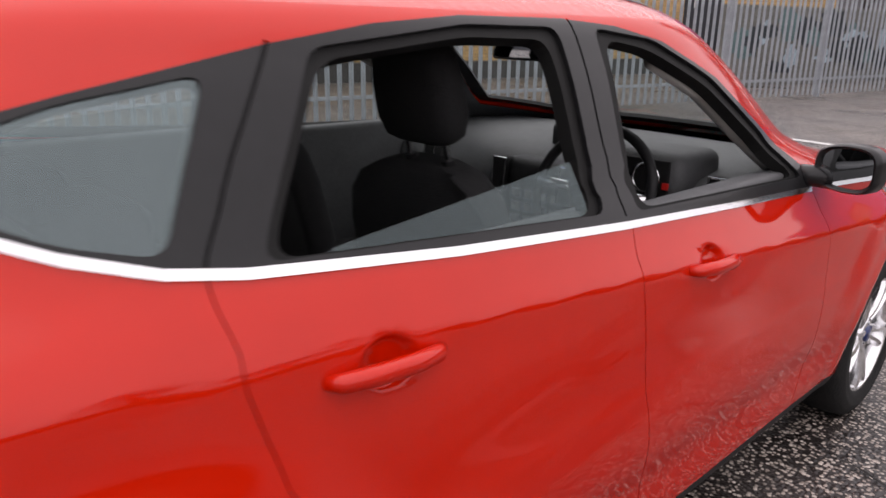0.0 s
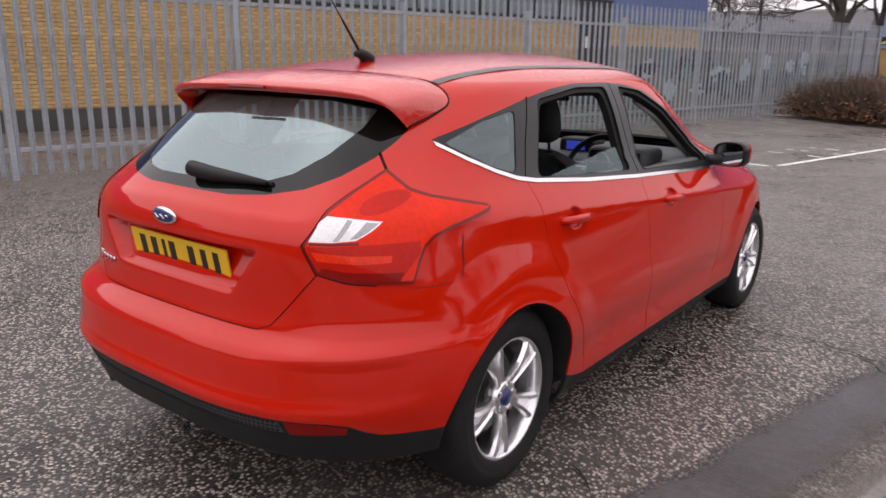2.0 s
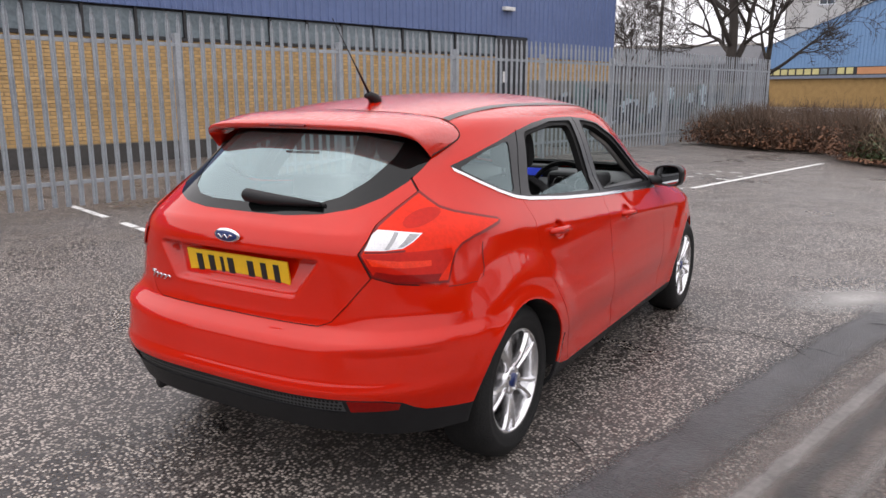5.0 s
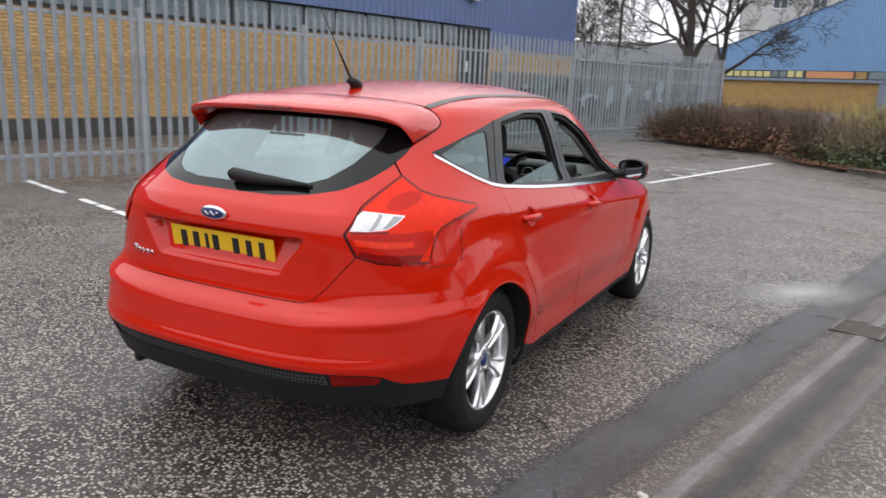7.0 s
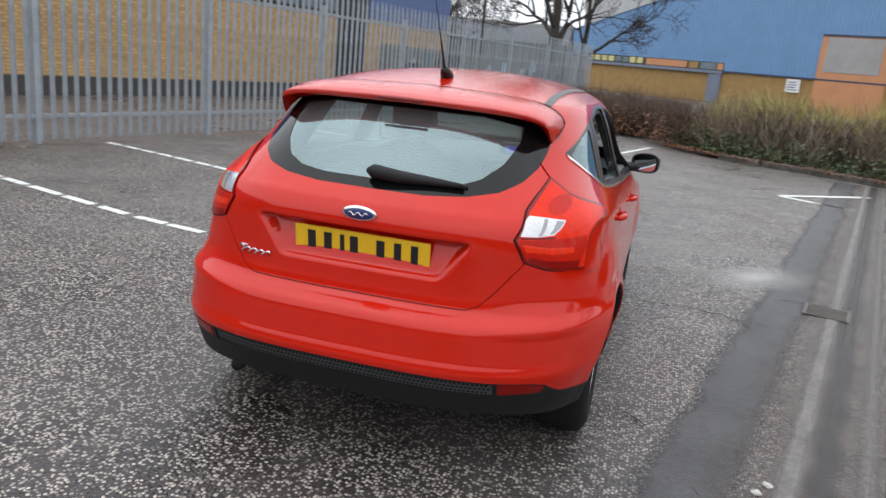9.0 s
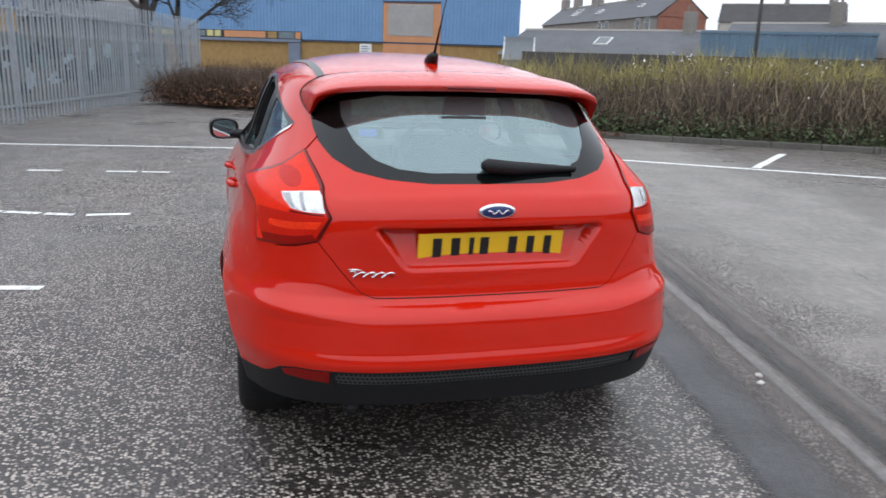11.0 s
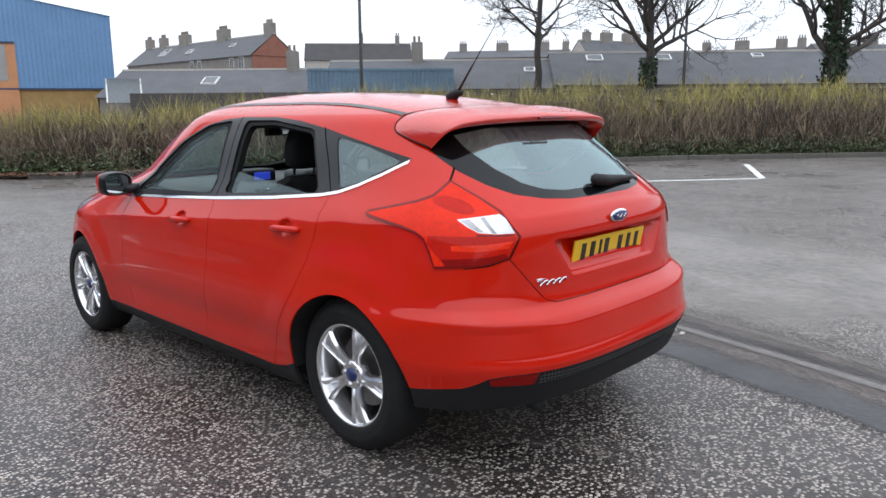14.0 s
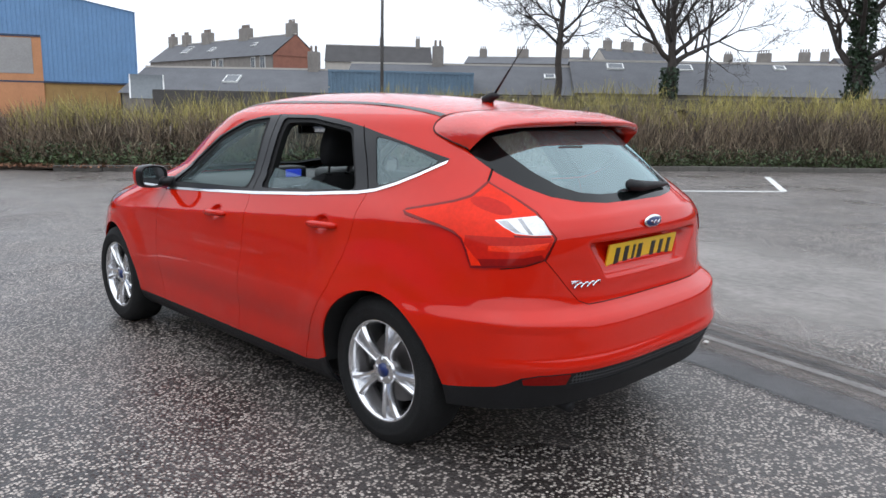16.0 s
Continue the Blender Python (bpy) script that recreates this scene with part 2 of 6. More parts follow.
def asphalt():
    m = bpy.data.materials.new("worn_asphalt")
    m.use_nodes = True
    t = m.node_tree
    b = t.nodes["Principled BSDF"]
    tc = t.nodes.new("ShaderNodeTexCoord")

    def noise_node(scale, detail=4, rough=0.5):
        n = t.nodes.new("ShaderNodeTexNoise")
        n.inputs["Scale"].default_value, n.inputs["Detail"].default_value, n.inputs["Roughness"].default_value = scale, detail, rough
        t.links.new(tc.outputs["Object"], n.inputs["Vector"])
        return n

    def ramp(src, a, b_, lo=0.0, hi=1.0):
        r = t.nodes.new("ShaderNodeMapRange")
        r.inputs["From Min"].default_value, r.inputs["From Max"].default_value = a, b_
        r.inputs["To Min"].default_value, r.inputs["To Max"].default_value = lo, hi
        t.links.new(src, r.inputs["Value"])
        return r.outputs[0]

    def mix(fac, a, b_):
        n = t.nodes.new("ShaderNodeMix")
        n.data_type = "RGBA"
        t.links.new(fac, n.inputs["Factor"])
        for i, c in ((6, a), (7, b_)):
            if isinstance(c, tuple):
                n.inputs[i].default_value = (*c, 1)
            else:
                t.links.new(c, n.inputs[i])
        return n.outputs[2]

    vor = t.nodes.new("ShaderNodeTexVoronoi")
    vor.inputs["Scale"].default_value, vor.inputs["Randomness"].default_value = 70, 1.0
    t.links.new(tc.outputs["Object"], vor.inputs["Vector"])
    sep = t.nodes.new("ShaderNodeSeparateColor")
    t.links.new(vor.outputs["Color"], sep.inputs[0])
    worn = noise_node(0.9, 5, 0.6)
    chips = t.nodes.new("ShaderNodeMath")
    chips.operation = "ADD"
    t.links.new(sep.outputs[0], chips.inputs[0])
    t.links.new(ramp(worn.outputs["Fac"], 0.3, 0.7, -0.12, 0.14), chips.inputs[1])
    chip = ramp(chips.outputs[0], 0.40, 0.52)
    core = ramp(vor.outputs["Distance"], 0.56, 0.40)
    both = t.nodes.new("ShaderNodeMath")
    both.operation = "MULTIPLY"
    t.links.new(chip, both.inputs[0])
    t.links.new(core, both.inputs[1])
    tone = mix(sep.outputs[1], (0.29, 0.245, 0.212), (0.63, 0.56, 0.495))
    binder = mix(ramp(noise_node(2.5, 4).outputs["Fac"], 0.35, 0.65), (0.012, 0.0085, 0.0078), (0.036, 0.028, 0.026))
    col = mix(both.outputs[0], binder, tone)
    grime = mix(ramp(noise_node(0.35, 6, 0.65).outputs["Fac"], 0.42, 0.66, 0.0, 0.45), col, (0.15, 0.138, 0.13))
    t.links.new(grime, b.inputs["Base Color"])
    t.links.new(ramp(noise_node(0.6, 5).outputs["Fac"], 0.35, 0.65, 0.25, 0.52), b.inputs["Roughness"])
    bp = t.nodes.new("ShaderNodeBump")
    bp.inputs["Strength"].default_value, bp.inputs["Distance"].default_value = 0.5, 0.007
    t.links.new(ramp(vor.outputs["Distance"], 0.0, 0.8, 1.0, 0.0), bp.inputs["Height"])
    t.links.new(bp.outputs[0], b.inputs["Normal"])
    return m


M_ASPHALT = asphalt()
M_TAR = mat("smooth_tar_patch", (0.075, 0.074, 0.077), 0.34, vary=0.5, scale=3.2, bump=0.6, bump_scale=75)
M_BED = mat("channel_bed", (0.15, 0.125, 0.112), 0.45, vary=0.5, scale=4.0, bump=0.7, bump_scale=60)
M_CONC = mat("worn_concrete", (0.195, 0.182, 0.172), 0.5, vary=0.45, scale=3.0, bump=0.3, bump_scale=80)
M_LINE = mat("worn_white_paint", (0.74, 0.74, 0.72), 0.6, vary=0.3, scale=9, bump=0.2)


def worn(m, amount, scale):
    """Lets the surface underneath show through where the coat has worn off."""
    t = m.node_tree
    out, b = t.nodes["Material Output"], t.nodes["Principled BSDF"]
    tr, mx, nz, mr, tc = (t.nodes.new(n) for n in ("ShaderNodeBsdfTransparent", "ShaderNodeMixShader", "ShaderNodeTexNoise", "ShaderNodeMapRange", "ShaderNodeTexCoord"))
    nz.inputs["Scale"].default_value, nz.inputs["Detail"].default_value, nz.inputs["Roughness"].default_value = scale, 8, 0.7
    mr.inputs["From Min"].default_value, mr.inputs["From Max"].default_value = amount - 0.04, amount + 0.06
    t.links.new(tc.outputs["Object"], nz.inputs["Vector"])
    t.links.new(nz.outputs["Fac"], mr.inputs["Value"])
    t.links.new(mr.outputs[0], mx.inputs[0])
    t.links.new(tr.outputs[0], mx.inputs[1])
    t.links.new(b.outputs[0], mx.inputs[2])
    t.links.new(mx.outputs[0], out.inputs["Surface"])
    return m


worn(M_LINE, 0.36, 14)


def soft_edged(m, hx, hy, lo, hi, ragged, scale, strength=1.0):
    """A thin stain or strip: it fades out towards its edges, |x| = hx and |y| = hy, along a ragged line."""
    t = m.node_tree
    out, b = t.nodes["Material Output"], t.nodes["Principled BSDF"]
    tc, mul, ln, nz, mr, tr, mx = (t.nodes.new(n) for n in ("ShaderNodeTexCoord", "ShaderNodeVectorMath", "ShaderNodeVectorMath", "ShaderNodeTexNoise", "ShaderNodeMapRange", "ShaderNodeBsdfTransparent", "ShaderNodeMixShader"))
    mul.operation, ln.operation = "MULTIPLY", "LENGTH"
    mul.inputs[1].default_value = (1 / hx if hx else 0, 1 / hy, 0)
    nz.inputs["Scale"].default_value, nz.inputs["Detail"].default_value, nz.inputs["Roughness"].default_value = scale, 7, 0.65
    mad = t.nodes.new("ShaderNodeMath")
    mad.operation, mad.inputs[1].default_value = "MULTIPLY_ADD", ragged
    mr.inputs["From Min"].default_value, mr.inputs["From Max"].default_value = hi + ragged / 2, lo + ragged / 2
    mr.inputs["To Min"].default_value, mr.inputs["To Max"].default_value = 0.0, strength
    t.links.new(tc.outputs["Object"], mul.inputs[0])
    t.links.new(tc.outputs["Object"], nz.inputs["Vector"])
    t.links.new(mul.outputs[0], ln.inputs[0])
    t.links.new(nz.outputs["Fac"], mad.inputs[0])
    t.links.new(ln.outputs["Value"], mad.inputs[2])
    t.links.new(mad.outputs[0], mr.inputs["Value"])
    t.links.new(mr.outputs[0], mx.inputs[0])
    t.links.new(tr.outputs[0], mx.inputs[1])
    t.links.new(b.outputs[0], mx.inputs[2])
    t.links.new(mx.outputs[0], out.inputs["Surface"])
    return m




def dip(x, y):
    """The ground falls gently from the tail of the car to its nose, and is level away from it."""
    r = math.hypot(x, y)
    k = min(max((6.5 - r) / 4.0, 0.0), 1.0)
    return -0.0165 * max(-2.4, min(2.4, y)) * k * k * (3 - 2 * k)


gx = [-600, -200, -60, -20] + [-8 + 0.4 * k for k in range(41)] + [20, 60, 200, 600]
link = [(x, y, dip(x, y)) for y in gx for x in gx]
ng = len(gx)
ground = tagged(link_mesh("ground", link, [(j * ng + i, j * ng + i + 1, (j + 1) * ng + i + 1, (j + 1) * ng + i) for j in range(ng - 1) for i in range(ng - 1)], M_ASPHALT, smooth=True), "damp speckled asphalt of an open car park", "ground", kind="structure")


def site(u, v, z=0.0):
    """A place from metres along and across the fence line, from the foot of its first post."""
    return Vector((-6.52, 3.25, z)) + u * U + v * V
M_STAIN = mat("dried_cement_stain", (0.42, 0.41, 0.395), 0.7, vary=0.3, scale=6)
M_CONC0 = mat("pebble_stone", (0.55, 0.53, 0.50), 0.7, vary=0.2, scale=20)
# ---------------------------------------------------------------- marks and channel on the ground
def ground_strip(name, pts, width, z, material, label, category="road marking", worn=0.0, seed=1, piece=0.35):
    """A flat strip along a line; worn leaves ragged gaps."""
    rnd = random.Random(seed)
    verts, faces = [], []
    for a, b in zip(pts, pts[1:]):
        a, b = Vector((*a, z)), Vector((*b, z))
        n = max(1, int((b - a).length / piece))
        side_ = (b - a).normalized().cross(Vector((0, 0, 1))) * width / 2
        if not worn:
            i = len(verts)
            verts += [v for k in range(n + 1) for v in (a.lerp(b, k / n) - side_, a.lerp(b, k / n) + side_)]
            faces += [(i + 2 * k, i + 2 * k + 2, i + 2 * k + 3, i + 2 * k + 1) for k in range(n)]
            continue
        for k in range(n):
            if rnd.random() < worn:
                continue
            p, q = a.lerp(b, (k + (rnd.random() * 0.14 if worn else 0)) / n), a.lerp(b, (k + 1 - (rnd.random() * 0.14 if worn else 0)) / n)
            w = [1 - worn * 0.5 * rnd.random() for _ in range(4)]
            i = len(verts)
            m0 = p.lerp(q, 0.5)
            verts += [p - side_ * w[0], m0 - side_ * w[1], q - side_ * w[2], q + side_ * w[3], m0 + side_ * w[0], p + side_ * w[1]]
            faces.append(tuple(range(i, i + 6)))
    verts = [(v.x, v.y, v.z + dip(v.x, v.y)) for v in verts]
    return tagged(link_mesh(name, verts, faces, material), label, category, kind="structure")


def uv_line(pts):
    return [tuple(site(u, v).xy) for u, v in pts]


LINE = "worn white painted bay line on asphalt"
ground_strip("bay_line", [(-7.2, 1.92), (-5.1, 1.34), (-3.2, 0.82), (-1.95, 0.60)], 0.09, 0.004, M_LINE, LINE, worn=0.08, seed=3, piece=0.42)
ground_strip("bay_line", [(-6.15, 4.05), (-2.2, 2.95), (-1.25, 2.98)], 0.09, 0.004, M_LINE, LINE, worn=0.16, seed=4, piece=0.34)
ground_strip("bay_line", [(-4.9, 5.75), (-0.70, 5.23)], 0.09, 0.004, M_LINE, LINE, worn=0.22, seed=5, piece=0.40)
ground_strip("bay_line", [(-5.2, 8.40), (-0.70, 7.79)], 0.10, 0.004, M_LINE, LINE)
ground_strip("bay_line", [(-0.58, 7.9), (0.79, 13.35)], 0.10, 0.008, M_LINE, LINE)
for i in range(3):
    ground_strip("bay_line", [(-1.3 + 0.25 * i, 9.6 + 0.55 * i), (-0.3 + 0.25 * i, 9.4 + 0.55 * i)], 0.08, 0.004, M_LINE, LINE, worn=0.3, seed=8 + i, piece=0.12)
ground_strip("bay_line", [(2.79, 7.65), (5.25, 6.2), (8.15, 4.35), (11.5, 1.85)], 0.13, 0.004, M_LINE, LINE)
ground_strip("bay_line", [(6.82, 5.36), (8.70, 7.05)], 0.13, 0.008, M_LINE, LINE, worn=0.0, seed=13)
ground_strip("bay_line", [(11.5, 1.85), (14.5, 3.4)], 0.13, 0.008, M_LINE, LINE, worn=0.0, seed=14)
ground_strip("bay_line", [(2.79, 7.65), (4.3, 8.9)], 0.13, 0.008, M_LINE, LINE, worn=0.0, seed=15)
CH0, CH1 = Vector((0.75, -5.0, 0)), Vector((4.65, 10.6, 0))
cd = (CH1 - CH0).normalized()
cn = cd.cross(Vector((0, 0, 1)))


def soft_strip(name, a, b, width, z, material, label, category):
    """A long thin layer lying on the ground from a to b."""
    a, b = Vector((*a, 0)), Vector((*b, 0))
    m = Matrix.Translation(a) @ Matrix.Rotation(math.atan2((b - a).y, (b - a).x), 4, "Z")
    n, ln = max(2, int((b - a).length / 0.3)), (b - a).length
    verts = []
    for k in range(n + 1):
        for q in range(4):
            p = m @ Vector((ln * k / n, width * (q / 3 - 0.5), 0))
            verts.append((ln * k / n, width * (q / 3 - 0.5), z + dip(p.x, p.y)))
    ob = link_mesh(name, verts, [(4 * k + q, 4 * k + q + 4, 4 * k + q + 5, 4 * k + q + 1) for k in range(n) for q in range(3)], material)
    ob.matrix_world = m
    return tagged(ob, label, category, kind="structure")


def along(v):
    return tuple((CH0 - cd * 14 + cn * v).xy), tuple((CH1 + cn * v).xy)


soft_edged(M_TAR, 0, 0.20, 0.55, 1.0, 0.9, 2.2, 0.88)
soft_edged(M_BED, 0, 0.40, 0.4, 1.0, 0.9, 4.0, 0.62)
soft_edged(M_CONC, 0, 0.055, 0.35, 1.0, 0.8, 5.0, 0.8)
M_CONC_FAINT = mat("faint_concrete", (0.19, 0.178, 0.168), 0.55, vary=0.35, scale=3.0, bump=0.3, bump_scale=80)
soft_edged(M_CONC_FAINT, 0, 0.05, 0.1, 1.0, 1.1, 3.0, 0.6)
soft_edged(M_STAIN, 0.80, 0.42, 0.05, 0.95, 1.1, 3.0, 0.75)
# pale lane colour stands in for sky sheen on the wet asphalt
M_LANE = soft_edged(mat("pale_sheen_lane", (0.34, 0.315, 0.292), 0.5, vary=0.35, scale=1.6, bump=0.35, bump_scale=70), 0, 1.9, 0.4, 1.0, 0.9, 1.2, 0.58)
soft_strip("sheen_lane", *along(2.0), 3.8, 0.003, M_LANE, "paler worn lane of asphalt past the channel", "road")
soft_strip("tar_patch", *along(-0.34), 0.56, 0.004, M_TAR, "dark smooth tar strip beside the drainage channel", "road")
soft_strip("channel_bed", *along(0.10), 0.90, 0.006, M_BED, "brown worn bed of the drainage channel", "drain channel")
soft_strip("drain_channel", *along(0.0), 0.13, 0.010, M_CONC, "worn pale concrete drainage channel edge", "drain channel")
soft_strip("drain_channel", *along(0.27), 0.12, 0.010, M_CONC_FAINT, "faint worn concrete channel edge", "drain channel")
stain = [(0.9 * math.cos(2 * math.pi * k / 40), 0.50 * math.sin(2 * math.pi * k / 40), 0.0) for k in range(40)]
ST = Matrix.Translation((1.90, 2.22, 0)) @ Matrix.Rotation(radians(52), 4, "Z")
stain = [(x, y, 0.005 + dip(*(ST @ Vector((x, y, 0))).xy)) for x, y, _ in stain]
ob = link_mesh("drying_stain", stain + [(0, 0, 0.005 + dip(1.90, 2.22))], [(k, (k + 1) % 40, 40) for k in range(40)], M_STAIN)
ob.matrix_world = ST
tagged(ob, "pale dried stain on the asphalt", "stain", kind="structure")
M_GROOVE = soft_edged(mat("dark_groove", (0.030, 0.027, 0.026), 0.4, vary=0.3, scale=4), 0, 0.07, 0.2, 1.0, 0.7, 4.0, 0.65)
soft_strip("channel_groove", *along(0.115), 0.16, 0.008, M_GROOVE, "dark groove beside the channel edge", "drain channel")


def crack(points, width, seed):
    """A thin dark jagged crack in the asphalt."""
    r, line = random.Random(seed), []
    for a, b in zip(points, points[1:]):
        a, b = Vector((*a, 0)), Vector((*b, 0))
        n = max(2, int((b - a).length / 0.035))
        d = (b - a).normalized().cross(Vector((0, 0, 1)))
        line += [a.lerp(b, k / n) + d * r.uniform(-0.012, 0.012) for k in range(n)]
    verts = []
    for k, p in enumerate(line):
        w = width * r.uniform(0.25, 1.0) * min(1, k / 4, (len(line) - 1 - k) / 4)
        verts += [(p.x - w * 0.4, p.y - w, 0.009 + dip(p.x, p.y)), (p.x + w * 0.4, p.y + w, 0.009 + dip(p.x, p.y))]
    tagged(link_mesh("crack", verts, [(2 * k, 2 * k + 2, 2 * k + 3, 2 * k + 1) for k in range(len(line) - 1)], M_DARK_CRACK), "thin dark crack in the asphalt", "crack", "cracks in the asphalt", kind="structure")


M_DARK_CRACK = mat("crack_shadow", (0.012, 0.011, 0.010), 0.8, vary=0.3, scale=9)
crack([(0.85, 0.95), (1.08, 0.86), (1.36, 0.90), (1.62, 0.80), (1.80, 0.76), (1.95, 0.69)], 0.007, 1)
crack([(1.95, 1.46), (2.06, 1.58), (2.24, 1.60), (2.40, 1.57), (2.60, 1.74), (2.72, 1.78)], 0.016, 2)
crack([(1.62, 0.80), (1.72, 0.60), (1.83, 0.55)], 0.006, 3)
crack([(0.85, -1.05), (1.05, -1.15), (1.16, -1.30)], 0.006, 4)
crack([(1.25, -1.62), (1.34, -1.80), (1.38, -1.92)], 0.006, 5)
crack([(2.5, 3.1), (2.75, 3.45), (3.1, 3.5), (3.3, 3.9)], 0.012, 6)
crack([(-4.2, -0.6), (-3.6, 0.1), (-3.3, 0.9), (-2.9, 1.3)], 0.006, 7)
crack([(3.0, -2.6), (3.4, -1.6), (3.3, -0.7), (3.7, 0.2)], 0.008, 8)
# gully grate sunk in the channel
M_GRATE = mat("rusty_iron", (0.13, 0.115, 0.105), 0.6, 0.3, 0.3, 12, bump=0.3)
grate = tagged(new("gully_grate"), "rusty iron gully grate in the channel", "drain grate")
grate.matrix_world = pose(2.30, 1.38, dip(2.3, 1.38) + 0.008, 0, 0, -14)
for k in range(7):
    part("bar", box_bm(-0.13, 0.13, -0.15 + 0.045 * k, -0.13 + 0.045 * k, 0.0, 0.012, 0.003), M_GRATE, grate)
for s in (-1, 1):
    part("frame", box_bm(s * 0.13, s * 0.155, -0.17, 0.16, -0.004, 0.014, 0.003), M_GRATE, grate)
stone_rnd = random.Random(9)
for x, y in ((1.55, -1.52), (1.50, -1.60)):
    bm = bmesh.new()
    bmesh.ops.create_icosphere(bm, subdivisions=2, radius=0.016, matrix=pose(x, y, dip(x, y) + 0.012) @ Matrix.Diagonal((1.3, 0.9, 0.6, 1)))
    for vv in bm.verts:
        vv.co += Vector((stone_rnd.uniform(-1, 1), stone_rnd.uniform(-1, 1), stone_rnd.uniform(-1, 1))) * 0.003
    tagged(part("pebble", bm, M_CONC0, smooth=True), "pale loose pebble lying on the asphalt", "stone", "loose pebbles")

# ---------------------------------------------------------------- palisade fence
M_STEEL = mat("galvanised_steel", (0.36, 0.39, 0.42), 0.5, 0.25, 0.25, 5, bump=0.1)
fence = tagged(new("palisade_fence"), "tall galvanised steel palisade fence with pointed pales", "fence")
fence.matrix_world = Matrix.Translation(site(0, 0)) @ Matrix.Rotation(-SITE, 4, "Z")
FENCE0, FENCE1, BAY = -8.46, 21.4, 2.82


def pale_mesh():
    """A corrugated pale with a split pointed top."""
    verts, faces = [], []
    prof = [(-0.034, 0.012), (-0.020, -0.006), (0.0, 0.008), (0.020, -0.006), (0.034, 0.012)]
    for z, k in ((0.05, 1), (2.36, 1), (2.50, 0.25)):
        verts += [(0.03 + d, y * k, z) for y, d in prof] + [(0.033 + d, y * k, z) for y, d in prof[::-1]]
    for r in range(2):
        faces += [(r * 10 + j, r * 10 + (j + 1) % 10, r * 10 + 10 + (j + 1) % 10, r * 10 + 10 + j) for j in range(10)]
    faces.append(tuple(range(20, 30)))
    me = bpy.data.meshes.new("pale")
    me.from_pydata(verts, [], faces)
    me.materials.append(M_STEEL)
    return me


PALE = pale_mesh()
u = FENCE0
while u <= FENCE1 + 0.1:
    part("post", box_bm(-0.05, 0.05, u - 0.035, u + 0.035, 0, 2.25, 0.006), M_STEEL, fence)
    u += BAY
for z in (0.35, 2.10):
    part("rail", box_bm(-0.005, 0.03, FENCE0, FENCE1, z - 0.025, z + 0.025, 0.004), M_STEEL, fence)
u = FENCE0 + 0.08
while u < FENCE1:
    ob = new("pale", PALE)
    ob.parent, ob.matrix_local = fence, pose(0, u, 0, 0, random.uniform(-0.4, 0.4), random.uniform(-3, 3))
    u += 0.165


# ---------------------------------------------------------------- industrial unit behind the fence
M_BRICK = mat("buff_brick", (0.53, 0.345, 0.15), 0.85, vary=0.22, scale=1.2, bump=0.3, bump_scale=50, island=0.5)
M_MORTAR = mat("mortar", (0.30, 0.23, 0.15), 0.9, vary=0.2, scale=3)
M_CLAD = mat("blue_cladding", (0.115, 0.165, 0.33), 0.45, vary=0.12, scale=0.7)
M_CLAD2 = mat("pale_blue_cladding", (0.150, 0.280, 0.475), 0.5, vary=0.10, scale=0.6)
M_FRAME = mat("dark_window_frame", (0.02, 0.02, 0.022), 0.5)
M_PANE = mat("grimy_pane", (0.16, 0.20, 0.22), 0.25, vary=0.35, scale=1.5)
M_DOOR = mat("dark_steel_door", (0.018, 0.020, 0.026), 0.45, vary=0.2)
M_PLINTH = mat("dark_plinth", (0.06, 0.057, 0.054), 0.8, vary=0.3, scale=2)
M_WHITE = mat("white_paint", (0.72, 0.72, 0.70), 0.5, vary=0.1)


def brick_wall(parent, y0, y1, z0, z1, x=0.0, length=0.225, course=0.075, loose=None):
    """Bricks proud of the mortar on the face that looks to +x; those in the stretch loose are parts."""
    rnd = random.Random(5)
    dx, dy, dz = 0.012, length - 0.012, course - 0.012
    shape = [(0, 0, 0), (0, dy, 0), (0, dy, dz), (0, 0, dz), (dx, 0.004, 0.004), (dx, dy - 0.004, 0.004), (dx, dy - 0.004, dz - 0.004), (dx, 0.004, dz - 0.004)]
    quads = [(4, 5, 6, 7), (0, 1, 5, 4), (1, 2, 6, 5), (2, 3, 7, 6), (3, 0, 4, 7)]
    one = bpy.data.meshes.new("brick")
    one.from_pydata(shape, [], quads)
    one.materials.append(M_BRICK_ONE)
    verts, faces, made, row, z = [], [], 0, 0, z0
    while z < z1 - 0.01:
        y = y0 - (length / 2 if row % 2 else 0)
        while y < y1:
            a, b = max(y, y0), min(y + dy, y1)
            if b - a > 0.03:
                if loose and made < 290 and loose[0] < y < loose[1] and loose[2] < z < loose[3]:
                    ob = new("brick", one)
                    ob.parent, ob.matrix_local = parent, pose(x + rnd.uniform(-0.001, 0.002), y, z)
                    made += 1
                else:
                    i, o = len(verts), rnd.uniform(-0.001, 0.002)
                    k = (b - a) / dy
                    verts += [(x + o + p, a + q * k, z + r) for p, q, r in shape]
                    faces += [tuple(i + n for n in f) for f in quads]
            y += length
        z += course
        row += 1
    return tagged(link_mesh("brickwork", verts, faces, M_BRICK, parent), kind="stuff")


M_BRICK_ONE = M_BRICK.copy()
M_BRICK_ONE.name = "buff_brick_single"
_t = M_BRICK_ONE.node_tree
_geo = [n for n in _t.nodes if n.bl_idname == "ShaderNodeNewGeometry"][0]
_mul = _geo.outputs["Random Per Island"].links[0].to_socket
_oi = _t.nodes.new("ShaderNodeObjectInfo")
_t.links.new(_oi.outputs["Random"], _mul)


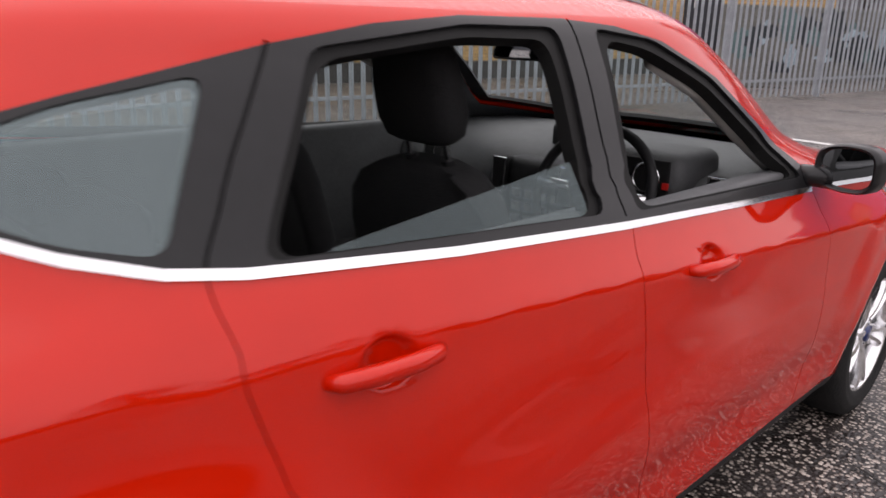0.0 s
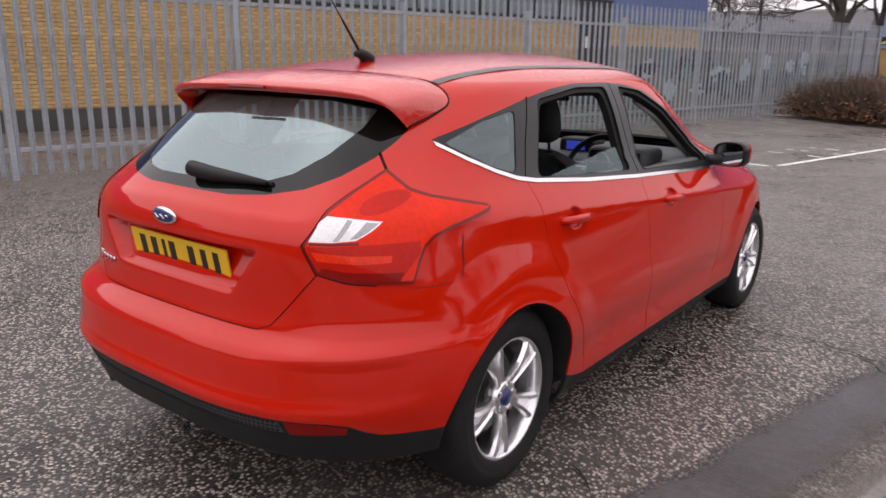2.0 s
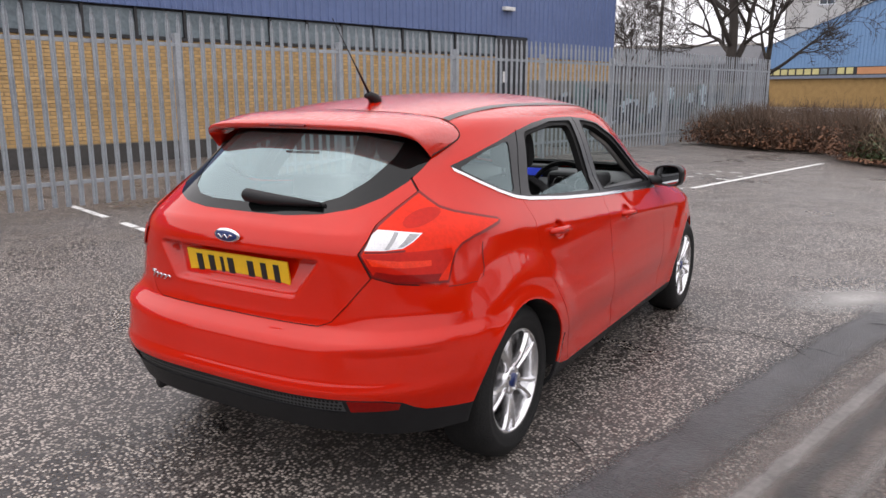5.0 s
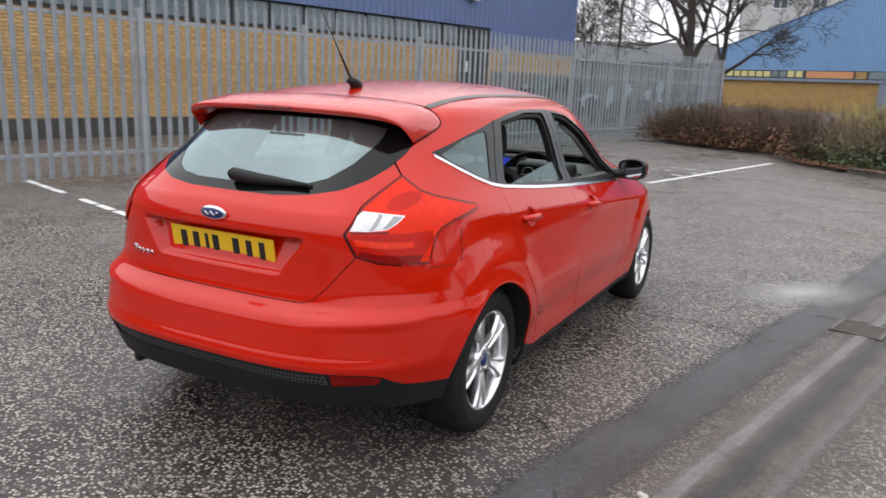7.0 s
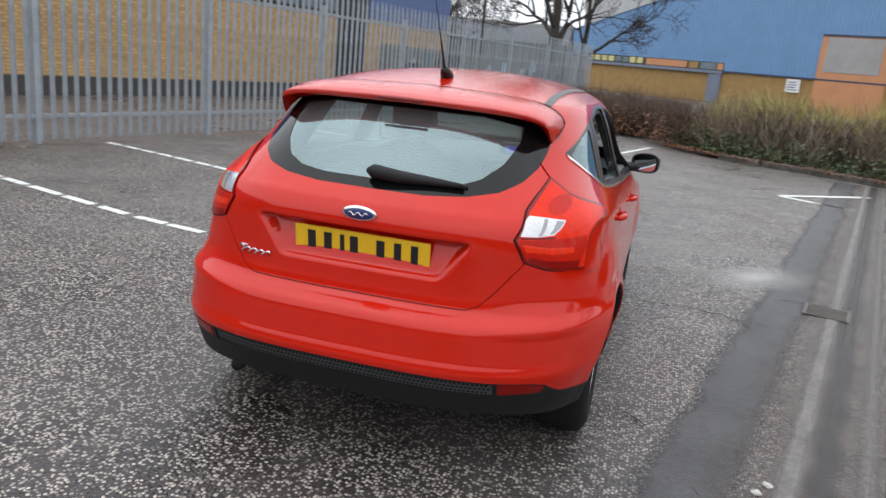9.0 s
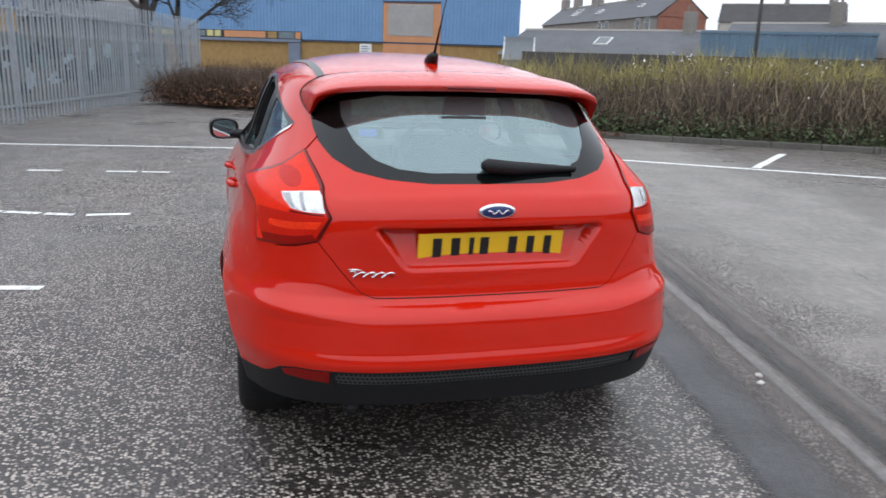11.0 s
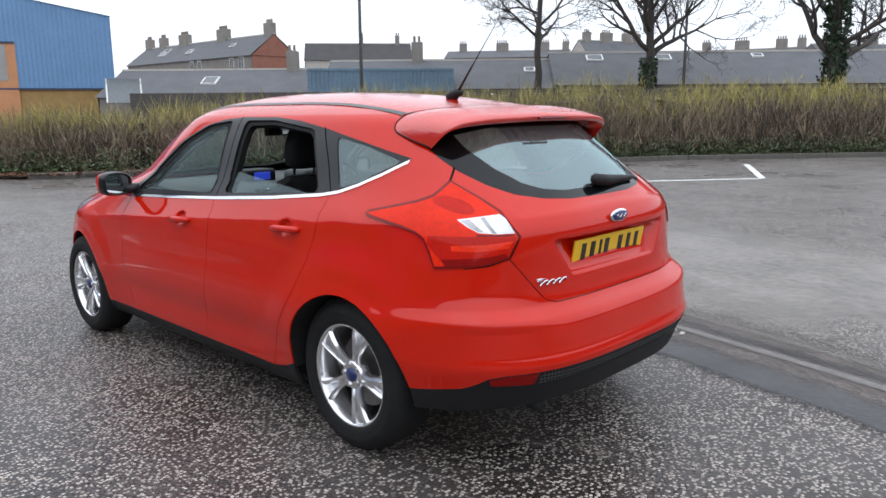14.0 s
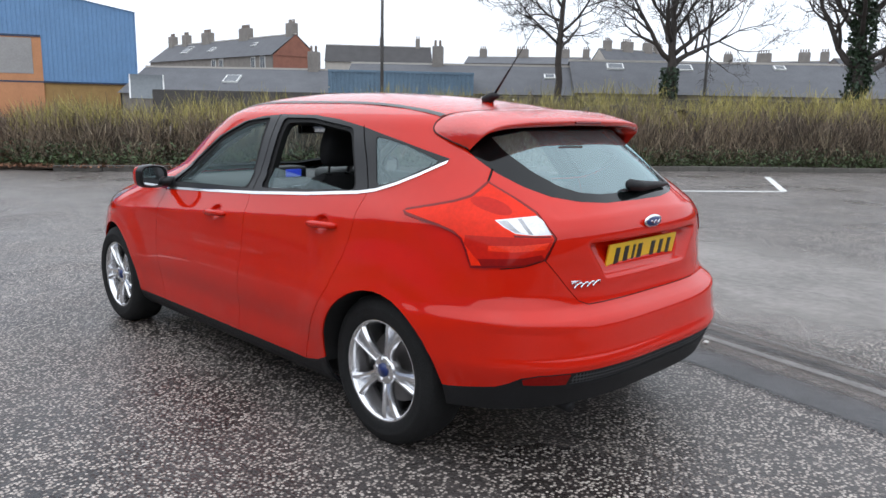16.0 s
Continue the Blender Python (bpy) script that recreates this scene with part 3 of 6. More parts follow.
def ribbed(y0, y1, z0, z1, x, pitch=0.25, depth=0.03):
    """A trapezoid-ribbed sheet that faces +x."""
    verts, faces, y, k = [], [], y0, 0
    while y < y1:
        for a, d in ((0, 0), (0.45, 0), (0.55, depth), (0.90, depth)):
            verts += [(x + d, min(y + a * pitch, y1), z0), (x + d, min(y + a * pitch, y1), z1)]
        y += pitch
    n = len(verts) // 2
    return verts, [(2 * i, 2 * i + 2, 2 * i + 3, 2 * i + 1) for i in range(n - 1)]


unit = tagged(new("industrial_unit"), "buff brick industrial unit with blue ribbed cladding behind the fence", "building")
unit.matrix_world = Matrix.Translation((-7.8, 25.2, 0)) @ Matrix.Rotation(-SITE, 4, "Z")
UL = -42.0
part("wall", box_bm(-14, 0, UL, 0, 0, 2.58), M_MORTAR, unit)
brick_wall(unit, -30.0, -7.1, 0.42, 2.56, 0.0, loose=(-18.6, -14.6, 1.2, 2.5))
brick_wall(unit, -5.5, 0.0, 0.42, 2.56, 0.0)
part("plinth", box_bm(0.0, 0.05, UL, 0, 0, 0.40, 0.005), M_PLINTH, unit, "dark stained plinth")
part("window_back", box_bm(-13.9, -0.06, UL, -0.2, 2.58, 3.22), M_FRAME, unit)
y = UL
while y < -5.8:
    part("pane", box_bm(-0.055, -0.035, y + 0.03, y + 1.07, 2.64, 3.17), M_PANE, unit)
    part("mullion", box_bm(-0.05, 0.02, y - 0.03, y + 0.03, 2.58, 3.22), M_FRAME, unit)
    y += 1.1
part("window_sill", box_bm(-0.05, 0.06, UL, -5.6, 2.56, 2.62), M_FRAME, unit)
v, f = ribbed(UL, 0.0, 3.22, 5.6, 0.06)
link_mesh("cladding", v, f, M_CLAD, unit, label="blue ribbed steel cladding")
v, f = ribbed(-5.5, 0.0, 2.58, 3.22, 0.06)
link_mesh("cladding", v, f, M_CLAD, unit)
part("eave", box_bm(-13.9, 0.05, UL, 0.05, 3.22, 5.65), M_CLAD, unit)
door = part("door", box_bm(-0.02, 0.04, -7.1, -5.5, 0, 3.2, 0.01), M_DOOR, unit, "dark double door")
part("sign", box_bm(0.04, 0.05, -6.75, -6.62, 1.75, 2.1), M_WHITE, door, "small white notice")
part("bulkhead_light", box_bm(0.09, 0.25, -6.9, -6.4, 4.0, 4.12, 0.02), M_WHITE, unit, "white bulkhead lamp")
# painted patches on the brick
M_TEAL = mat("teal_spray_paint", (0.10, 0.17, 0.17), 0.6, vary=0.4, scale=2.5)
M_NAVY = mat("dark_spray_paint", (0.020, 0.028, 0.034), 0.6, vary=0.4, scale=2.5)
M_PALE = mat("pale_blue_spray_paint", (0.38, 0.48, 0.54), 0.6, vary=0.4, scale=2.5)
SPRAY = (M_TEAL, M_NAVY, M_PALE, M_NAVY)
rnd = random.Random(11)


def blob(cy, cz, ry, rz, x, material, seed):
    r = random.Random(seed)
    k = [r.uniform(0.65, 1.15) for _ in range(22)]
    verts = [(x, cy + ry * k[i] * math.cos(2 * math.pi * i / 22), max(0.06, cz + rz * k[i] * math.sin(2 * math.pi * i / 22))) for i in range(22)]
    return verts, [tuple(range(22))]


low_wall = tagged(new("garden_wall"), "low wall with teal and dark sprayed paint behind the fence", "wall")
low_wall.matrix_world = Matrix.Translation(site(0, -2.2)) @ Matrix.Rotation(-SITE, 4, "Z")
part("wall", box_bm(-0.12, 0.12, 11.0, 24.5, 0, 1.75, 0.01), mat("painted_render", (0.165, 0.165, 0.15), 0.8, vary=0.4, scale=1.5), low_wall)
for i in range(40):
    cy = 11.6 + 12.4 * i / 39 + rnd.uniform(-0.3, 0.3)
    v, f = blob(cy, rnd.uniform(0.4, 1.4), rnd.uniform(0.25, 0.7), rnd.uniform(0.15, 0.5), 0.124 + 0.0022 * i, SPRAY[i % 4], i)
    v = [(a, b, min(c, 1.72)) for a, b, c in v]
    link_mesh("sprayed_patch", v, f, SPRAY[i % 4], low_wall)

# ---------------------------------------------------------------- blue works building at the back
works = tagged(new("works_building"), "large blue-clad works building with brick base and shuttered doorway", "building")
# local: +x looks to the camera, y runs to the left wall end
M_ORANGE = mat("orange_door_panel", (0.52, 0.24, 0.11), 0.6, vary=0.12, scale=1.0)
M_STRIP = mat("dark_blue_strip", (0.03, 0.05, 0.10), 0.5)
M_LEDGE = mat("blue_grey_ledge", (0.16, 0.19, 0.25), 0.6, vary=0.15, scale=2)
M_SHUT = mat("grey_shutter", (0.33, 0.32, 0.31), 0.5, vary=0.15, scale=1.0)
M_TAN = mat("tan_brick", (0.32, 0.20, 0.075), 0.85, vary=0.25, scale=2.0, bump=0.3, bump_scale=20)
works.matrix_world = pose(22.65, 57.2, 0, 0, 0, -118)
LEDGE = 2.75
wv = [(0, -43, 0), (0, 0, 0), (-20, -5, 0), (-20, -43, 0)]
wv += [(x, y, LEDGE) for x, y, _ in wv]
link_mesh("wall", wv, [(0, 1, 5, 4), (1, 2, 6, 5), (2, 3, 7, 6), (3, 0, 4, 7), (4, 5, 6, 7)], M_TAN, works, label="tan brick base wall")
tops = lambda q: 5.9 + (q + 35) * 5.7 / 18 if q < -17 else 11.6 - (q + 17) * 3.3 / 17
v, f = ribbed(-43, 0, LEDGE + 0.72, 7.7, 0.05, 0.33, 0.05)
v = [(a, b, max(tops(b), LEDGE + 0.74) if c > 5 else (c if b < -19.6 else LEDGE)) for a, b, c in v]
link_mesh("cladding", v, f, M_CLAD2, works, label="pale blue ribbed cladding")
link_mesh("gable_end", [(-20, -5, LEDGE), (0.05, 0, LEDGE), (0.05, 0, 8.3), (-20, -5, 8.3)], [(0, 1, 2, 3)], M_CLAD2, works)
link_mesh("roof", [(0.2, 0.1, 8.25), (0.2, -17, 11.65), (0.2, -43.2, 3.27), (-20, -5, 8.25), (-20, -17, 11.65), (-20, -43.2, 3.27)], [(0, 1, 4, 3), (1, 2, 5, 4)], M_CLAD2, works)
part("drip_strip", box_bm(0.0, 0.16, -12.4, 0, LEDGE - 0.06, LEDGE + 0.06), M_STRIP, works)
part("drip_strip", box_bm(0.0, 0.16, -19.6, -12.4, LEDGE - 0.06, LEDGE + 0.06), M_STRIP, works)
part("ledge", box_bm(0.0, 0.30, -43, -19.6, LEDGE - 0.22, LEDGE + 0.02), M_LEDGE, works, "blue-grey painted ledge")
part("downpipe_box", box_bm(0.0, 0.25, -20.8, -19.7, 0, LEDGE - 0.24, 0.02), M_LEDGE, works, "blue-grey pipe casing")
dw = part("doorway", box_bm(0.0, 0.14, -11.95, -6.8, 0, 6.25), M_ORANGE, works, "orange panelled doorway")
part("shutter", box_bm(0.14, 0.17, -11.5, -7.45, 3.35, 6.0), M_SHUT, dw, "grey roller shutter")
part("lintel", box_bm(0.14, 0.21, -11.95, -6.8, 6.1, 6.25), M_STRIP, dw)
for k in range(9):
    part("shutter_slat", box_bm(0.17, 0.182, -11.5, -7.45, 3.40 + 0.29 * k, 3.62 + 0.29 * k, 0.006), M_SHUT, dw)
win = part("window_strip", box_bm(-0.05, 0.04, -43, -19.6, LEDGE + 0.02, LEDGE + 0.74), M_FRAME, works, "strip of works windows")
M_YELLOW = mat("lit_yellow_pane", (0.55, 0.50, 0.22), 0.4, vary=0.2, scale=1.5)
for k in range(-9, 9):
    part("pane", box_bm(0.04, 0.07, -34.4 + 0.78 * k, -33.8 + 0.78 * k, LEDGE + 0.14, LEDGE + 0.62 + 0.05 * (k > 6)), M_YELLOW if k not in (5, 6) else M_PANE, win)
for q, w, m in ((-27.2, 4.1, M_ORANGE), (-22.9, 0.9, M_TAN), (-21.8, 1.5, M_PANE), (-20.2, 0.5, M_ORANGE)):
    part("infill_panel", box_bm(0.04, 0.07, q, q + w, LEDGE + 0.10, LEDGE + 0.66), m, win)
sign = part("sign", box_bm(0.02, 0.14, -14.1, -13.0, 1.55, 2.6), M_WHITE, works, "white notice board with dark bars")
for k in range(4):
    part("sign_bar", box_bm(0.14, 0.15, -13.95, -13.2 - 0.12 * (k % 2), 1.72 + 0.2 * k, 1.80 + 0.2 * k), M_LEDGE, sign)

# ---------------------------------------------------------------- slate-roofed sheds and houses beyond
M_SLATE = mat("grey_slate", (0.105, 0.108, 0.117), 0.8, vary=0.22, scale=0.9, bump=0.3, bump_scale=8)
M_STONE = mat("grey_stone", (0.22, 0.20, 0.18), 0.85, vary=0.25, scale=1.2)
M_REDBRICK = mat("red_brick", (0.26, 0.11, 0.075), 0.85, vary=0.2, scale=1.5)
M_RENDER = mat("pale_render", (0.45, 0.42, 0.38), 0.8, vary=0.12, scale=1.0)
M_POT = mat("weathered_chimney_pot", (0.20, 0.165, 0.14), 0.85, vary=0.3, scale=6)
M_SLATE_DARK = mat("dark_slate", (0.055, 0.052, 0.052), 0.8, vary=0.25, scale=0.9)
M_BACKDROP = mat("backdrop_grey", (0.13, 0.135, 0.15), 0.6, vary=0.2, scale=0.4)
M_FAR_GLASS = mat("far_window_glass", (0.06, 0.07, 0.08), 0.15)


def house(name, label, m, length, depth, eave, ridge, wall, chimneys=(), windows=(), skylights=(), group="", gable=None, slate=None):
    """Pitched-roof building along +x, front towards -y."""
    h = tagged(new(name), label, "building", group)
    h.matrix_world = m
    part("wall", box_bm(0, length, 0, depth, 0, eave), wall, h)
    bm = bmesh.new()
    pts = [(-0.2, -0.3, eave - 0.1), (length + 0.2, -0.3, eave - 0.1), (length + 0.2, depth + 0.3, eave - 0.1), (-0.2, depth + 0.3, eave - 0.1), (-0.2, depth / 2, ridge), (length + 0.2, depth / 2, ridge)]
    vs = [bm.verts.new(p) for p in pts]
    for q in ((0, 1, 5, 4), (2, 3, 4, 5), (3, 2, 1, 0)):
        bm.faces.new([vs[i] for i in q])
    part("roof", bm, slate or M_SLATE, h, "grey slate roof")
    for x in (-0.12, length + 0.12):
        link_mesh("gable", [(x, 0, eave - 4.0), (x, depth, eave - 4.0), (x, depth, eave - 0.1), (x, depth / 2, ridge - 0.08), (x, 0, eave - 0.1)], [(0, 1, 2, 3, 4)], gable or wall, h)
    part("ridge", box_bm(-0.2, length + 0.2, depth / 2 - 0.12, depth / 2 + 0.12, ridge - 0.06, ridge + 0.08), M_RENDER, h, "pale ridge tiles")
    for x, w in chimneys:
        st = part("chimney", box_bm(x - w / 2, x + w / 2, depth / 2 - 0.45, depth / 2 + 0.45, ridge - 0.6, ridge + 1.3, 0.04), M_STONE, h)
        for k in range(max(2, int(w / 0.35))):
            v, f = tube([(x - w / 2 + 0.2 + 0.35 * k, depth / 2, ridge + 1.25), (x - w / 2 + 0.2 + 0.35 * k, depth / 2, ridge + 1.75)], [0.10, 0.085], 8)
            link_mesh("chimney_pot", v, f, M_POT, st)
    for x, z, w, hh in windows:
        wn = part("window", box_bm(x - w / 2, x + w / 2, -0.06, 0.0, z, z + hh), M_WHITE, h, "white-framed window")
        part("pane", box_bm(x - w / 2 + 0.1, x - 0.04, -0.08, -0.06, z + 0.1, z + hh - 0.1), M_FAR_GLASS, wn)
        part("pane", box_bm(x + 0.04, x + w / 2 - 0.1, -0.08, -0.06, z + 0.1, z + hh - 0.1), M_FAR_GLASS, wn)
    sl = math.atan2(ridge - eave + 0.1, depth / 2 + 0.3)
    for x, k, w, hh in skylights:
        sk = part("skylight", box_bm(-w / 2, w / 2, -hh / 2, hh / 2, 0, 0.12), M_WHITE, h, "white roof skylight")
        sk.matrix_local = Matrix.Translation((x, -0.3 + k * (depth / 2 + 0.3), eave - 0.1 + k * (ridge - eave + 0.1))) @ Matrix.Rotation(sl, 4, "X")
        part("pane", box_bm(-w / 2 + 0.1, w / 2 - 0.1, -hh / 2 + 0.1, hh / 2 - 0.1, 0.12, 0.14), M_FAR_GLASS, sk)
    return h


ang = math.degrees(math.atan2(14.2 - 49.8, 52.5 - 20.0))
house("slate_shed", "long low shed with grey slate roof and skylights", pose(18.9, 51.1, 0, 0, 0, ang), 15.6, 9.0, 2.1, 4.05, M_STONE, skylights=((7.2, 0.55, 1.1, 1.3),), chimneys=((12.8, 0.8),), group="slate sheds")
house("slate_shed", "long low shed with grey slate roof and skylights", pose(29.6, 39.4, 0, 0, 0, ang), 16.0, 9.0, 2.5, 4.6, M_STONE, skylights=((14.5, 0.6, 0.8, 0.7),), chimneys=((6.3, 0.8),), group="slate sheds")
house("slate_shed", "long low shed with grey slate roof and skylights", pose(40.5, 27.4, 0, 0, 0, ang), 42.0, 9.0, 2.7, 5.05, M_STONE, skylights=((3.05, 0.80, 1.2, 0.9), (7.95, 0.80, 1.2, 0.9), (14.8, 0.84, 0.8, 0.6)), group="slate sheds")
house("terrace_house", "stone terrace with slate roof, chimney stacks and red gable", pose(46.7, 110, 0, 0, 0, -90), 34.0, 6.4, 7.3, 9.85, M_STONE, chimneys=((1.0, 1.4), (5.5, 1.4), (12.0, 2.2), (22.5, 2.2), (33.3, 1.4)), windows=((19.6, 5.5, 1.1, 1.6), (21.6, 5.5, 1.1, 1.6), (29.6, 5.5, 1.0, 1.6), (31.8, 5.5, 1.2, 1.7)), skylights=((8.5, 0.6, 2.0, 1.6), (16.5, 0.5, 1.4, 0.9), (27.0, 0.6, 1.0, 0.7)), gable=M_REDBRICK)
house("detached_house", "pale rendered house with dark slate roof", pose(70.2, 98.0, 0, 0, 0, -39), 17.0, 8.0, 8.5, 11.3, M_RENDER, chimneys=((9.0, 0.7), (15.0, 0.7)), windows=((10.5, 7.0, 1.6, 1.0), (13.0, 7.0, 1.6, 1.0)), slate=M_SLATE_DARK)
for k, (x, y, ln, e, r) in enumerate(((88, 84, 20, 8.8, 10.0), (101, 64, 12, 8.0, 11.4), (108, 52, 16, 7.4, 9.2), (116, 34, 22, 7.8, 9.8), (121, 14, 18, 9.6, 12.2))):
    house("distant_house", "distant grey house with chimney pots", pose(x, y, 0, 0, 0, (-55, -20, -80, -35, -62)[k]), ln, 8, e - 0.4 * (k % 2), r, (M_STONE, M_RENDER, M_REDBRICK, M_STONE, M_STONE)[k], chimneys=((ln * 0.12, 1.2), (ln * 0.45, 2.0), (ln * 0.8, 1.5), (ln * 0.97, 1.1)), windows=((ln * 0.4, e - 2, 1.3, 1.4),), group="distant houses")

house("distant_house", "distant grey house above the works roof", pose(-10.0, 91.0, 0, 0, 0, 3), 24.0, 8, 12.8, 15.0, M_RENDER, windows=((4.0, 10.7, 1.6, 1.3), (8.0, 10.7, 1.6, 1.3), (11.5, 10.7, 1.6, 1.3)), group="distant houses")
house("grey_shed", "plain grey shed beyond the end of the fence", pose(-19.0, 46.0, 0, 0, 0, 4), 13.0, 8.0, 3.2, 4.5, mat("lilac_grey_sheet", (0.15, 0.145, 0.155), 0.7, vary=0.2))
# unseen blocks added behind the camera so the paint reflects a dark horizon
for x, y, ln, turn in ((-50, -42, 56, 3), (2, -39.5, 54, -6), (52, -48, 60, 62), (-46, -44, 62, 90)):
    ob = tagged(part("backdrop", box_bm(0, ln, -6, 0, 0, 7.0, 0.05), M_BACKDROP), "unseen plain grey block added to darken low reflections in the car", "building", kind="structure")
    ob.matrix_world = pose(x, y, 0, 0, 0, turn)
# freight container
M_CONT = mat("blue_grey_container", (0.13, 0.20, 0.27), 0.55, vary=0.2, scale=0.8)
cont = tagged(new("freight_container"), "blue-grey corrugated freight container", "container")
cont.matrix_world = pose(27.6, 38.4, 1.3, 0, 0, math.degrees(math.atan2(39.0 - 46.7, 42.4 - 33.6)) - 90)
v, f = ribbed(0, 9.8, 0.15, 2.35, 0.0, 0.28, 0.04)
link_mesh("side_panel", v, f, M_CONT, cont)
part("body", box_bm(-2.4, -0.01, 0.02, 9.78, 0.0, 2.45, 0.02), M_CONT, cont)
for z in (0.08, 2.40):
    part("rail", box_bm(-0.02, 0.07, 0, 9.8, z - 0.08, z + 0.08), M_CONT, cont)
bank = tagged(part("earth_bank", box_bm(-1, 12, -4, 4, 0, 1.3, 0.4), mat("bank_earth", (0.09, 0.075, 0.05), 0.9, vary=0.3)), "low earth bank under the container", "bank", kind="structure")
bank.matrix_world = pose(28.0, 39.0, 0, 0, 0, math.degrees(math.atan2(39.0 - 46.7, 42.4 - 33.6)))
wall = tagged(part("boundary_wall", box_bm(0, 62, -0.2, 0.2, 0, 2.15, 0.03), mat("dark_rubble_wall", (0.075, 0.07, 0.065), 0.9, vary=0.35, scale=2.0)), "dark stone boundary wall beyond the hedge", "wall", kind="structure")
wall.matrix_world = pose(17.0, 41.5, 0, 0, 0, ang)

# poles
M_POLE = mat("weathered_pole", (0.10, 0.095, 0.09), 0.7, vary=0.2)
for x, y, h, nm in ((26.1, 31.0, 13.0, "lamp_post"), (42.0, 18.9, 8.2, "utility_pole"), (-9.87, 39.56, 12.0, "lamp_post")):
    v, f = tube([(x, y, 0), (x, y, h)], [0.11, 0.07], 10)
    tagged(link_mesh(nm, v, f, M_POLE, smooth=True), "slim grey weathered pole standing beyond the hedge", "pole")

# ---------------------------------------------------------------- bare winter trees
M_BARK = mat("dark_bark", (0.055, 0.046, 0.040), 0.9, vary=0.3, scale=4, bump=0.5, bump_scale=30)
M_IVY = mat("ivy_leaves", (0.022, 0.042, 0.018), 0.5, vary=0.4, scale=5, island=0.8)


def bare_tree(x, y, height, radius, seed, tilt=(50, 78), first=0.34, lead=0.9, reach=0.36, count=11, ivy=0.0, label="bare winter tree with spreading dark limbs"):
    """A leader that wanders upwards, limbs that leave it and arch up, and finer and finer twigs."""
    rnd = random.Random(seed)
    t = tagged(new("tree"), label, "tree", "bare trees")
    t.matrix_world = pose(x, y, 0)
    trunk, limbs, twigs = ([], []), ([], []), ([], [])

    def add(store, v, f):
        n = len(store[0])
        store[0].extend(v)
        store[1].extend(tuple(i + n for i in q) for q in f)

    def grow(p, d, length, r, level):
        n = (0, 7, 5, 4, 3, 2)[level]
        pts, rad, q = [p.copy()], [r], p.copy()
        for k in range(n):
            bend = (0, 0.22, 0.26, 0.30, 0.30, 0.30)[level]
            d = (d + Vector((rnd.uniform(-1, 1), rnd.uniform(-1, 1), rnd.uniform(-0.8, 1.1))) * bend).normalized()
            q = q + d * length / n
            pts.append(q.copy())
            rad.append(r * (1 - 0.72 * (k + 1) / n))
        add(limbs if level < 3 else twigs, *tube(pts, rad, (0, 7, 5, 4, 3, 3)[level]))
        if level == 5:
            return
        for k in range((0, 8, 6, 5, 4)[level]):
            i = max(1, min(n, round(n * (0.25 + 0.75 * (k + 1) / (0, 8, 6, 5, 4)[level]))))
            ahead = (pts[i] - pts[i - 1]).normalized()
            axis = ahead.cross(Vector((0.2, 0.1, 1))).normalized()
            nd = Matrix.Rotation(rnd.uniform(0, 2 * math.pi), 3, ahead) @ (Matrix.Rotation(radians(rnd.uniform(25, 62)), 3, axis) @ ahead)
            nd.z += 0.12
            grow(pts[i], nd.normalized(), length * rnd.uniform(0.36, 0.62), max(0.011, rad[i] * rnd.uniform(0.55, 0.8)), level + 1)

    axis_pts, axis_rad, p = [], [], Vector((0, 0, -0.1))
    for k in range(13):
        f = k / 12
        axis_pts.append(p.copy())
        axis_rad.append(radius * ((1.35 if k == 0 else 1.0) - 0.80 * f))
        p = p + Vector((rnd.uniform(-0.10, 0.10) * (k > 1), rnd.uniform(-0.10, 0.10) * (k > 1), 1)).normalized() * height * lead / 12
    add(trunk, *tube(axis_pts, axis_rad, 12))
    for k in range(count):
        f = first / lead + (0.97 - first / lead) * (k / (count - 1)) ** 1.15
        i = min(11, int(f * 12))
        base = axis_pts[i].lerp(axis_pts[i + 1], f * 12 - i)
        az, ti = 2.4 * k + rnd.uniform(-0.5, 0.5), radians(rnd.uniform(*tilt)) * (1 - 0.45 * k / count)
        grow(base, Vector((math.sin(ti) * math.cos(az), math.sin(ti) * math.sin(az), math.cos(ti))), height * reach * (1 - 0.45 * k / count) * rnd.uniform(0.85, 1.15), axis_rad[i] * rnd.uniform(0.50, 0.72), 1)
    link_mesh("trunk", *trunk, M_BARK, t, smooth=True)
    link_mesh("limb", *limbs, M_BARK, t, smooth=True)
    tagged(link_mesh("twig", *twigs, M_BARK, t), kind="stuff")
    if ivy:
        verts, faces = [], []
        for k in range(int(4200 * ivy)):
            z, a = rnd.uniform(0.1, height * ivy), rnd.uniform(0, 2 * math.pi)
            rr = radius + rnd.uniform(0.02, 0.62 * ivy) * rnd.random() * (1.1 - 0.5 * z / height)
            c = Vector((rr * math.cos(a), rr * math.sin(a), z))
            e1, e2 = Vector((rnd.uniform(-1, 1), rnd.uniform(-1, 1), rnd.uniform(-1, 1))) * 0.10, Vector((rnd.uniform(-1, 1), rnd.uniform(-1, 1), rnd.uniform(-1, 1))) * 0.10
            i = len(verts)
            verts += [c - e1, c - e2, c + e1, c + e2]
            faces.append((i, i + 1, i + 2, i + 3))
        tagged(link_mesh("ivy", verts, faces, M_IVY, t, label="dark green ivy on the trunk"), kind="stuff")
    return t


